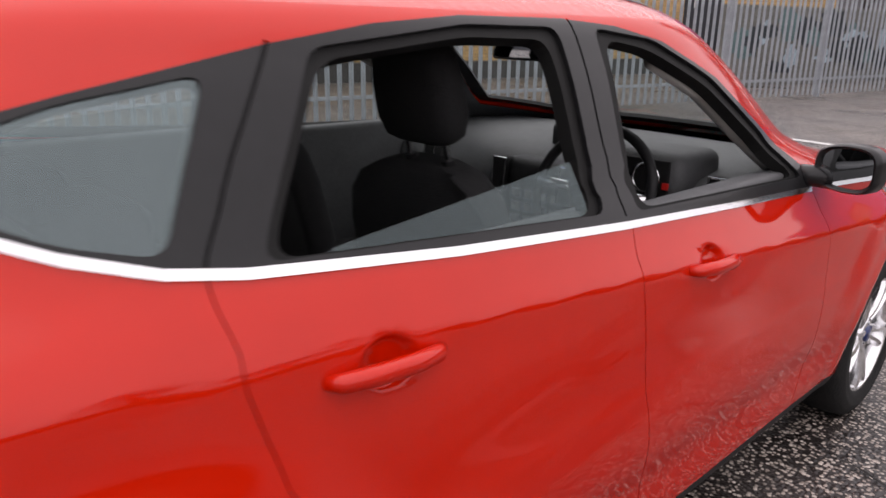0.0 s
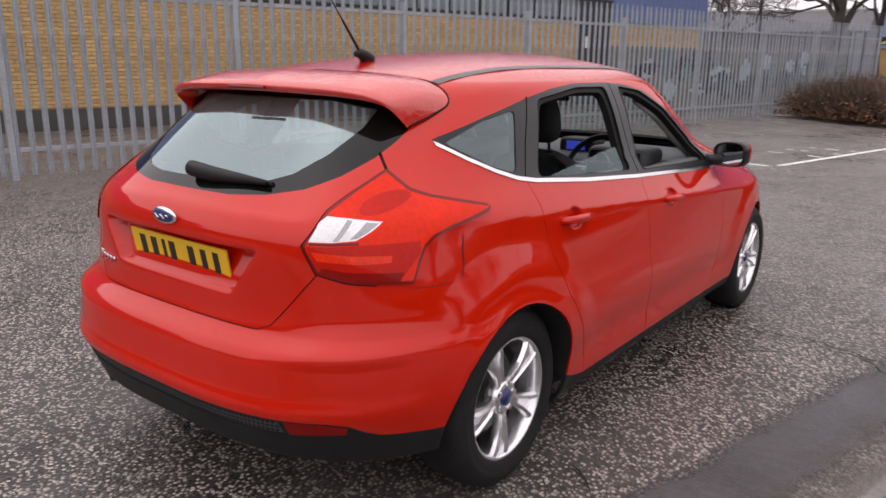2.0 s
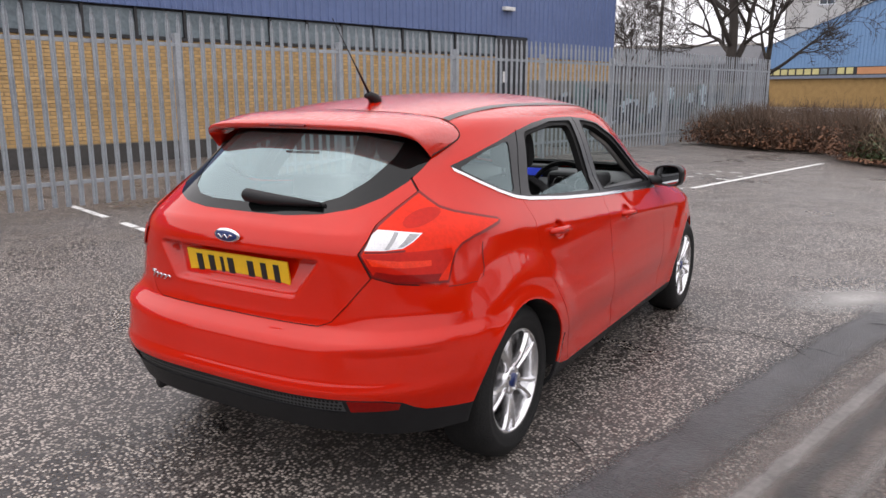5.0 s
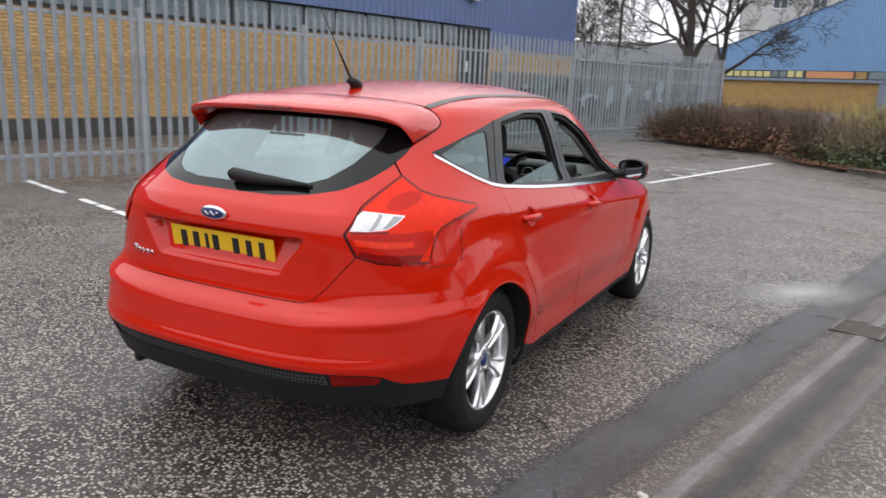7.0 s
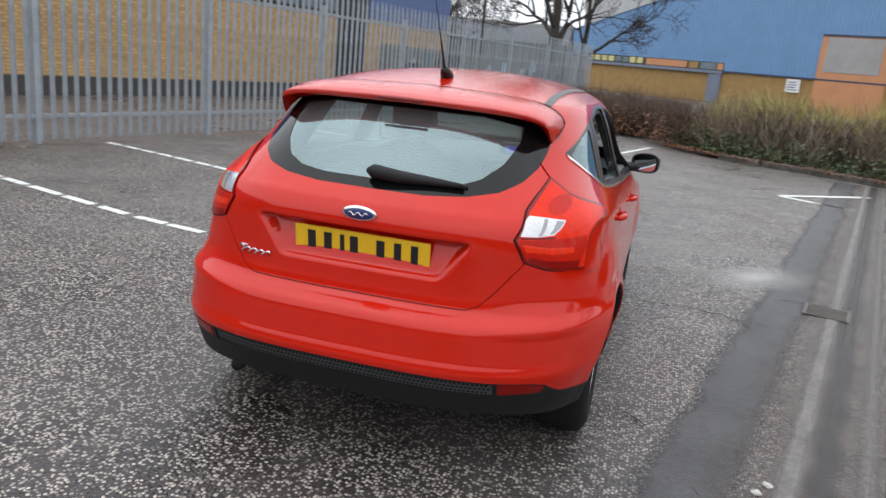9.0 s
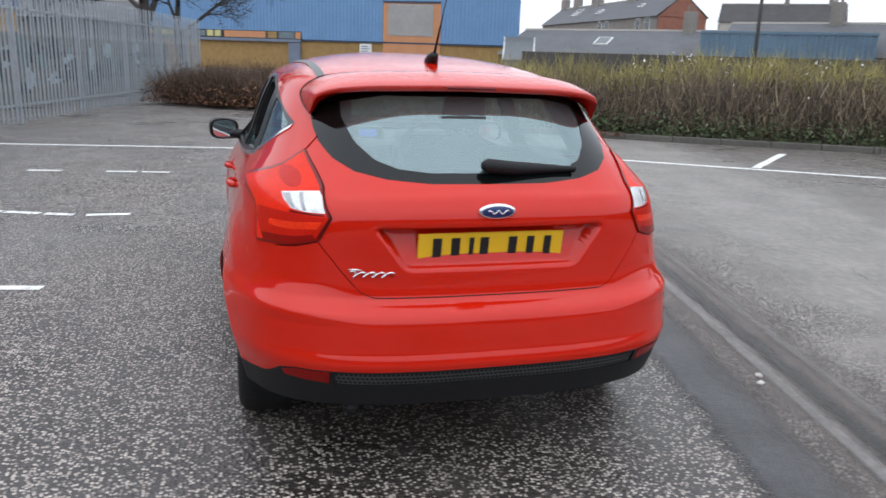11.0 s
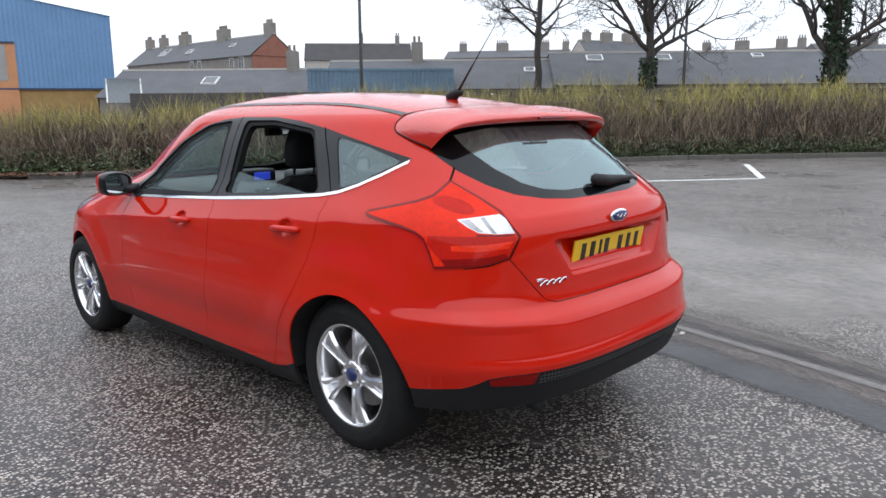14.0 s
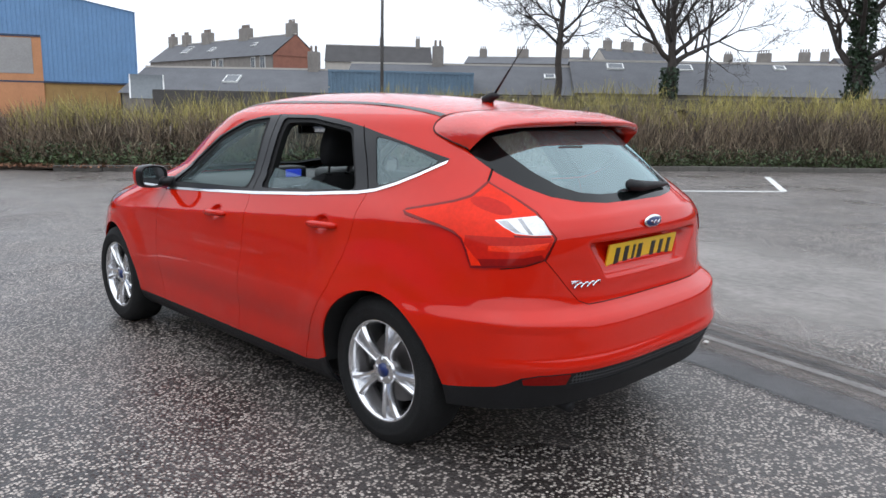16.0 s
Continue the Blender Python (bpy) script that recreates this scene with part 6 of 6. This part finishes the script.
def strip_on_roof(name, x, half, y0, y1, material):
    verts, n = [], 24
    for k in range(n):
        y = y0 + (y1 - y0) * k / (n - 1)
        for xx in (x - half, x + half):
            best = None
            for z in np.linspace(1.30, 1.47, 120):
                row = skin(PS, np.full(len(PS), z), SKIN)
                if not row[0, 1] < y < row[-1, 1]:
                    break
                if np.interp(y, row[:, 1], row[:, 0]) < xx:
                    break
                best = z
            verts.append((xx, y, (best or 1.36) + 0.003))
    for s in (1, -1):
        link_mesh(name, [(s * a, b, c) for a, b, c in verts], [(2 * k, 2 * k + 1, 2 * k + 3, 2 * k + 2) for k in range(n - 1)], material, car, smooth=True)


strip_on_roof("roof_moulding", 0.492, 0.015, -1.335, 0.22, mat("grey_roof_strip", (0.045, 0.047, 0.046), 0.35, vary=0.3, scale=9))

# roof spoiler over the rear window: lofted from the roof seam out to a trailing edge that droops at its ends
f_seam = [curve_through([0, 0.45, 0.68, 0.78, 0.86, 0.93, 1.0], c) for c in ([0, 0.30, 0.470, 0.545, 0.574, 0.572, 0.557], [-1.385, -1.375, -1.343, -1.346, -1.370, -1.45, -1.543], [1.390, 1.381, 1.362, 1.329, 1.292, 1.262, 1.232])]
f_edge = [curve_through([0, 0.5, 0.72, 0.86, 1.0], c) for c in ([0, 0.31, 0.460, 0.540, 0.560], [-1.702, -1.690, -1.662, -1.622, -1.550], [1.348, 1.342, 1.330, 1.300, 1.228])]
f_glass = [curve_through([0, 0.5, 0.72, 0.86, 1.0], c) for c in ([0, 0.30, 0.440, 0.515, 0.552], [-1.600, -1.592, -1.570, -1.560, -1.548], [1.322, 1.316, 1.300, 1.276, 1.226])]
sv, sf, cols, rows = [], [], 61, 16
for i in range(cols):
    t = -1 + 2 * i / (cols - 1)
    q, sgn = abs(t), (-1 if t < 0 else 1)
    a, b, g = (Vector([float(fn(q)) for fn in fs]) for fs in (f_seam, f_edge, f_glass))
    slim = 1 - 0.9 * q ** 6
    line = [a.lerp(b, k / 8) + Vector((0, 0, 0.020 * slim * math.sin(math.pi * k / 8))) for k in range(9)]
    line += [b + Vector((0, -0.003 * slim, -0.007 * slim)), b + Vector((0, 0.002 * slim, -0.020 * slim)), b + Vector((0, 0.02 * slim, -0.026 * slim))]
    line += [line[-1].lerp(g, k / 3) for k in (1, 2, 3)] + [g + Vector((0, 0.05 * slim, 0.01))]
    sv += [(sgn * p.x, p.y, p.z) for p in line]
for i in range(cols - 1):
    sf += [(i * rows + j, i * rows + j + 1, (i + 1) * rows + j + 1, (i + 1) * rows + j) for j in range(rows - 1)]
spoiler = link_mesh("roof_spoiler", sv, sf, M_RED_WET, car, smooth=True)
spoiler.data.set_sharp_from_angle(angle=radians(60))
v, f = tube([(sgn * float(f_seam[0](q)), float(f_seam[1](q)) - 0.001, float(f_seam[2](q)) + 0.0005) for sgn, q in [(-1, 1 - k / 40) for k in range(40)] + [(1, k / 40) for k in range(41)]], 0.0028, 6)
link_mesh("spoiler_seam", v, f, M_DARK, spoiler)
v, f = tube([(-0.09, -1.712, 1.335), (0.09, -1.712, 1.335)], 0.006, 6)
link_mesh("brake_light", v, f, M_LAMPD, car, label="high-level brake light strip")
v, f = tube([(-0.47, -2.02, 0.285), (-0.46, -1.85, 0.290)], 0.024, 12)
link_mesh("tailpipe", v, f, M_PLASTIC, car, smooth=True)
bm = bmesh.new()
for k in range(72):
    for r in range(3):
        x, z = -0.53 + 1.06 * (k + 0.5 * (r % 2)) / 72, 0.405 + 0.016 * r
        q, n = on_rear(x, z, -0.003)
        bmesh.ops.create_circle(bm, cap_ends=True, segments=6, radius=0.0062, matrix=Matrix.Translation(q) @ n.to_track_quat("Z", "Y").to_matrix().to_4x4())
tagged(part("honeycomb", bm, M_DARK, car), kind="stuff")

# aerial
v, f = tube([(0, -1.125, 1.425), (0, -1.15, 1.441), (0, -1.175, 1.452), (0, -1.20, 1.448)], [0.030, 0.026, 0.018, 0.010], 12)
aerial = link_mesh("aerial", v, f, M_PLASTIC, car, smooth=True, label="black roof aerial")
v, f = tube([(0, -1.165, 1.445), (0, -1.262, 1.565), (0, -1.272, 1.577), (0, -1.42, 1.76)], [0.0062, 0.0042, 0.0026, 0.0015], 8)
link_mesh("aerial_rod", v, f, M_PLASTIC, aerial, smooth=True)

# number plate with bars for its writing, badge, model script
plate_y = -2.002
plate = part("number_plate", box_bm(-0.255, 0.255, -0.004, 0.004, -0.0565, 0.0565, 0.003), M_PLATE, car, "yellow number plate with dark bars")
plate.matrix_local = pose(0, plate_y, 0.822, 10, 0, 0)
for x0, x1 in ((-0.205, -0.175), (-0.142, -0.112), (-0.08, -0.064), (-0.042, -0.012), (0.058, 0.088), (0.124, 0.150), (0.186, 0.212)):
    part("plate_bar", box_bm(x0, x1, -0.006, -0.002, -0.036, 0.040), M_INK, plate)
bm = bmesh.new()
bmesh.ops.create_uvsphere(bm, u_segments=28, v_segments=14, radius=1.0, matrix=Matrix.Diagonal((0.064, 0.010, 0.027, 1)))
badge = part("badge", bm, M_CHROME, car, "chrome-edged blue oval badge", smooth=True)
badge.matrix_local = pose(0, -2.046, 0.953, 3, 0, 0)
bm = bmesh.new()
bmesh.ops.create_uvsphere(bm, u_segments=28, v_segments=14, radius=1.0, matrix=Matrix.Translation((0, -0.002, 0)) @ Matrix.Diagonal((0.0575, 0.0098, 0.0225, 1)))
part("badge_centre", bm, M_BLUE_OVAL, badge, smooth=True)
v, f = tube([(-0.036 + 0.072 * k / 16, -0.0125, 0.006 * math.sin(5 * math.pi * k / 16)) for k in range(17)], 0.0022, 6)
link_mesh("badge_mark", v, f, M_CHROME, badge, smooth=True)
script = []
for k in range(61):
    u = k / 60
    q, n = on_rear(-0.478 + 0.135 * u + 0.010 * math.sin(9 * math.pi * u), 0.748 + (0.013 if u < 0.15 else 0.009) * math.sin(9 * math.pi * u + 0.6), 0.004)
    script.append(q)
v, f = tube(script, [0.0028 + 0.0014 * abs(math.sin(9 * math.pi * k / 60)) for k in range(61)], 6)
flourish = link_mesh("model_script", v, f, M_CHROME, car, smooth=True, label="chrome script flourish on the tailgate")
v, f = tube([on_rear(x, 0.765, 0.005)[0] for x in (-0.482, -0.462, -0.440)], [0.0018, 0.0036, 0.002], 6)
link_mesh("script_bar", v, f, M_CHROME, flourish, smooth=True)

# rear wiper: a cover over the pivot in the middle and a blade to the right
w0, w1 = on_rear(0.01, 1.064, 0.022)[0], on_rear(0.325, 1.062, 0.016)[0]
v, f = tube([w0 + Vector((-0.035, 0, 0.008)), w0 + Vector((-0.015, 0, 0.008)), w0.lerp(w1, 0.25), w0.lerp(w1, 0.6), w1], [0.010, 0.025, 0.024, 0.017, 0.008], 10)
wiper = link_mesh("rear_wiper", v, f, M_PLASTIC, car, smooth=True, label="black rear wiper parked across the glass")
v, f = tube([w0.lerp(w1, 0.1) + Vector((0, 0.014, -0.012)), w1 + Vector((0.01, 0.016, -0.004))], 0.007, 6)
link_mesh("wiper_blade", v, f, M_DARK, wiper)

# fuel flap seam beside the right tail lamp
seam = [(-1.755, 0.803), (-1.70, 0.800), (-1.63, 0.800), (-1.592, 0.812), (-1.578, 0.84), (-1.572, 0.89), (-1.560, 0.930)]
sv2 = []
for y, z in seam:
    sv2 += [on_side(y - 0.002, z - 0.001, 0.0018)[0], on_side(y + 0.002, z + 0.001, 0.0018)[0]]
link_mesh("fuel_flap_seam", sv2, [(2 * k, 2 * k + 1, 2 * k + 3, 2 * k + 2) for k in range(len(seam) - 1)], M_DARK, car)

# door handles, mirrors
for s in (1, -1):
    for y, z in ((-0.93, 0.885), (-0.01, 0.843)):
        q, n = on_side(y, z, 0.018, s)
        n = Vector((s, 0, 0.12)).normalized()
        d = Vector((0, 1, -0.045)).normalized()
        pts = [q + n * o + d * a for a, o in ((-0.105, -0.004), (-0.09, 0.014), (-0.04, 0.024), (0.03, 0.024), (0.075, 0.016), (0.10, -0.004))]
        v, f = tube(pts, [0.010, 0.014, 0.0155, 0.0155, 0.014, 0.010], 10)
        link_mesh("door_handle", v, f, M_RED, doors[s, 0 if y < -0.5 else 1], smooth=True)
    m0, _ = on_side(0.60, 0.96, 0.0, s)
    c = Vector((s * 0.884, 0.665, 0.992))
    yaw = Matrix.Translation(c) @ Matrix.Rotation(radians(-10 * s), 4, "Z")

    def shell_ring(y, k, drop=0.0, n=36):
        """One rounded outline of the mirror shell, flatter below and narrower at its root."""
        out = []
        for q in range(n):
            a = 2 * math.pi * q / n
            ca, sa = math.cos(a), math.sin(a)
            x = 0.088 * k * math.copysign(abs(ca) ** 0.62, ca)
            z = 0.066 * k * math.copysign(abs(sa) ** 0.62, sa) * (1 - 0.14 * (x < 0) * abs(x) / 0.088)
            out.append(yaw @ Vector((s * x, y, z - drop)))
        return out

    def shell_part(name, rings, material, parent, label="", close=True):
        n = len(rings[0])
        verts = [v for r in rings for v in r]
        faces = [(i * n + k, i * n + (k + 1) % n, (i + 1) * n + (k + 1) % n, (i + 1) * n + k) for i in range(len(rings) - 1) for k in range(n)]
        if close:
            faces.append(tuple((len(rings) - 1) * n + k for k in range(n)))
        ob = link_mesh(name, verts, faces, material, parent, smooth=True, label=label)
        ob.data.set_sharp_from_angle(angle=radians(50))
        return ob

    mirror = shell_part("door_mirror", [shell_ring(-0.030, 0.80), shell_ring(-0.046, 0.84), shell_ring(-0.050, 0.92), shell_ring(-0.044, 0.985), shell_ring(-0.025, 1.0), shell_ring(0.004, 1.0)], M_BLACK, car, "door mirror with black housing and red cap", False)
    shell_part("mirror_cap", [shell_ring(0.005, 1.0), shell_ring(0.03, 0.95), shell_ring(0.055, 0.84), shell_ring(0.075, 0.64), shell_ring(0.086, 0.36), shell_ring(0.088, 0.1)], M_RED, mirror, "red mirror cap")
    shell_part("mirror_glass", [shell_ring(-0.036, 0.80), shell_ring(-0.0365, 0.5)], mat_mirror, mirror, "silvered mirror glass")
    v, f = tube([m0 + Vector((-0.03 * s, 0.02, -0.005)), m0 + Vector((0.02 * s, 0.03, 0.0)), c + Vector((-0.03 * s, 0.01, -0.045))], [0.034, 0.030, 0.026], 12)
    link_mesh("mirror_arm", v, f, M_BLACK, mirror, smooth=True)

# lowered panes just above the belt line
for s in (1, -1):
    for name, pts in (("rear_door_window", [(-0.38, 1.0), (-1.01, 1.03), (-0.96, 1.045), (-0.40, 1.10)]),):
        co = [on_side(y, z, -0.012, s)[0] for y, z in pts]
        link_mesh(name, co, [tuple(range(len(co)))], M_GLASS, car)

# ---------------------------------------------------------------- the car: inside
def soft_box(name, x0, x1, y0, y1, z0, z1, bevel, material, parent, m=None, label=""):
    return part(name, box_bm(x0, x1, y0, y1, z0, z1, bevel, m=m, seg=3), material, parent, label, smooth=True)


def padded(name, rows, depth, material, parent, m, label=""):
    """A cushion lofted upwards from (height, half width, depth factor) rows with rounded sections."""
    n, verts = 28, []
    for z, hw, k in rows:
        for q in range(n):
            a = 2 * math.pi * q / n
            ca, sa = math.cos(a), math.sin(a)
            verts.append(m @ Vector((hw * math.copysign(abs(ca) ** 0.55, ca), depth * k * math.copysign(abs(sa) ** 0.7, sa) - 0.05 * (abs(ca) ** 3) * (depth > 0.055), z)))
    faces = [(i * n + k, i * n + (k + 1) % n, (i + 1) * n + (k + 1) % n, (i + 1) * n + k) for i in range(len(rows) - 1) for k in range(n)]
    faces += [tuple(range(n))[::-1], tuple((len(rows) - 1) * n + k for k in range(n))]
    return link_mesh(name, verts, faces, material, parent, smooth=True, label=label)


for x in (-0.36, 0.36):
    lean = pose(x, -0.30, 0.55, 14, 0, 0)
    soft_box("seat_cushion", x - 0.25, x + 0.25, -0.28, 0.25, 0.42, 0.58, 0.05, M_SEAT, car)
    padded("seat_back", [(-0.02, 0.22, 0.7), (0.02, 0.25, 1.0), (0.20, 0.255, 1.05), (0.36, 0.245, 1.0), (0.44, 0.22, 0.95), (0.49, 0.175, 0.8), (0.515, 0.12, 0.5)], 0.065, M_SEAT, car, lean, "dark cloth seat back")
    rest = padded("headrest", [(0.565, 0.085, 0.5), (0.578, 0.105, 0.8), (0.62, 0.118, 1.0), (0.69, 0.117, 1.0), (0.745, 0.104, 0.95), (0.770, 0.085, 0.8), (0.782, 0.055, 0.5)], 0.052, M_SEAT, car, lean, "dark cloth headrest")
    for dx in (-0.06, 0.06):
        v, f = tube([lean @ Vector((dx, 0, 0.47)), lean @ Vector((dx, 0, 0.60))], 0.007, 8)
        link_mesh("headrest_post", v, f, M_CHROME, rest)
        v, f = tube([lean @ Vector((dx, 0, 0.505)), lean @ Vector((dx, 0, 0.525))], 0.015, 10)
        link_mesh("post_collar", v, f, M_PLASTIC, rest)
inner = soft_box("inner_mirror", -0.115, 0.115, 0.285, 0.310, 1.235, 1.300, 0.012, M_PLASTIC, car, label="rear-view mirror under the roof")
soft_box("mirror_face", -0.105, 0.105, 0.280, 0.285, 1.242, 1.293, 0.002, mat_mirror, inner)
v, f = tube([(0, 0.31, 1.27), (0, 0.345, 1.325)], 0.010, 8)
link_mesh("mirror_stem", v, f, M_PLASTIC, inner)
soft_box("rear_bench", -0.62, 0.62, -1.02, -0.55, 0.42, 0.58, 0.05, M_SEAT, car)
soft_box("rear_seat_back", -0.62, 0.62, -1.14, -1.00, 0.52, 0.96, 0.04, M_SEAT, car)
for x in (-0.36, 0.0, 0.36):
    soft_box("rear_headrest", x - 0.12, x + 0.12, -1.18, -1.09, 0.97, 1.07, 0.03, M_SEAT, car)
soft_box("parcel_shelf", -0.55, 0.55, -1.75, -1.16, 0.93, 0.955, 0.008, M_DASH, car)
prof = [(0.44, 0.55), (0.42, 0.76), (0.40, 0.83), (0.42, 0.885), (0.48, 0.925), (0.60, 0.945), (0.80, 0.955), (1.02, 0.960), (1.10, 0.94), (1.10, 0.55)]
dv = [(x * (1 - 0.16 * max(0, y - 0.75)), y + 0.05 * (1 - abs(x) / 0.72) * (y > 0.9), z) for x in (-0.72, -0.6, -0.4, -0.2, 0, 0.2, 0.4, 0.6, 0.72) for y, z in prof]
link_mesh("dashboard", dv, [(10 * i + j, 10 * i + j + 1, 10 * i + j + 11, 10 * i + j + 10) for i in range(8) for j in range(9)] + [tuple(range(10)), tuple(range(80, 90))], M_DASH, car, smooth=True, label="soft dark grey dashboard").data.set_sharp_from_angle(angle=radians(50))
hood = part("instrument_hood", box_bm(0.20, 0.54, 0.36, 0.62, 0.86, 1.005, 0.05, seg=4), M_DASH, car, smooth=True)
part("instrument_face", box_bm(0.23, 0.51, 0.352, 0.362, 0.875, 0.985, 0.003), M_DARK, hood)
for x in (0.30, 0.44):
    v, f = tube([(x + 0.042 * math.cos(a), 0.350, 0.93 + 0.042 * math.sin(a)) for a in [2 * math.pi * k / 24 for k in range(24)]], 0.004, 6, closed=True)
    link_mesh("dial_ring", v, f, M_ALLOY, hood, smooth=True)
mat_needle = mat("lit_red_dial_mark", (0.7, 0.02, 0.015), 0.4, vary=0.05)
part("dial_mark", box_bm(0.495, 0.515, 0.346, 0.352, 0.905, 0.925, 0.002), mat_needle, hood)
console = soft_box("middle_console", -0.13, 0.19, 0.36, 0.56, 0.48, 0.915, 0.05, M_PLASTIC, car, label="glossy black middle console")
for r in range(3):
    for k in range(4):
        soft_box("button", -0.06 + 0.055 * k, -0.022 + 0.055 * k, 0.352, 0.362, 0.70 + 0.045 * r, 0.728 + 0.045 * r, 0.006, M_DASH, console)
soft_box("screen_hood", -0.085, 0.135, 0.58, 0.74, 0.90, 1.015, 0.025, M_PLASTIC, car)
soft_box("screen", -0.033, 0.083, 0.572, 0.580, 0.950, 0.998, 0.003, mat_screen, car, label="lit blue dashboard screen")
for x, lo, hi, y in ((-0.50, 0.83, 0.905, 0.385), (-0.115, 0.80, 0.915, 0.345), (0.165, 0.80, 0.915, 0.345), (0.635, 0.89, 0.955, 0.385)):
    vent = soft_box("air_vent", x - 0.030, x + 0.030, y, y + 0.05, lo, hi, 0.010, M_DARK, car, label="air vent with silver surround")
    v, f = tube([(x - 0.032, y - 0.002, lo), (x + 0.022, y - 0.002, lo), (x + 0.034, y - 0.002, hi), (x - 0.020, y - 0.002, hi)], 0.0055, 6, closed=True)
    link_mesh("vent_surround", v, f, M_ALLOY, vent)
for s in (1, -1):
    line = [on_side(y, z, -0.052, s)[0] for y, z in ((0.60, 1.00), (0.45, 1.10), (0.25, 1.215), (0.05, 1.292))]
    v, f = tube(line, [0.030, 0.026, 0.024, 0.022], 8)
    link_mesh("pillar_trim", v, f, M_PILLAR, car, smooth=True, label="pale grey windscreen pillar trim")
soft_box("centre_console", -0.11, 0.11, -0.45, 0.40, 0.36, 0.62, 0.04, M_DASH, car)
for s in (1, -1):
    for y0, y1 in ((-0.26, 0.80), (-1.12, -0.32)):
        soft_box("door_card", s * 0.69, s * 0.755, y0, y1, 0.34, 0.975 if y1 > 0 else 1.0, 0.02, M_DASH, car)
ring = [(0.36 + 0.185 * math.cos(a), 0.20 + 0.07 * math.sin(a), 0.895 + 0.172 * math.sin(a)) for a in [2 * math.pi * k / 40 for k in range(40)]]
v, f = tube(ring, 0.015, 8, closed=True)
steering = link_mesh("steering_wheel", v, f, M_PLASTIC, car, smooth=True)
soft_box("wheel_boss", 0.29, 0.43, 0.18, 0.26, 0.835, 0.945, 0.03, M_PLASTIC, steering)
for dx in (-1, 1):
    v, f = tube([(0.36 + dx * 0.05, 0.21, 0.895), (0.36 + dx * 0.18, 0.20, 0.90)], 0.016, 8)
    link_mesh("wheel_spoke", v, f, M_ALLOY, steering, smooth=True)
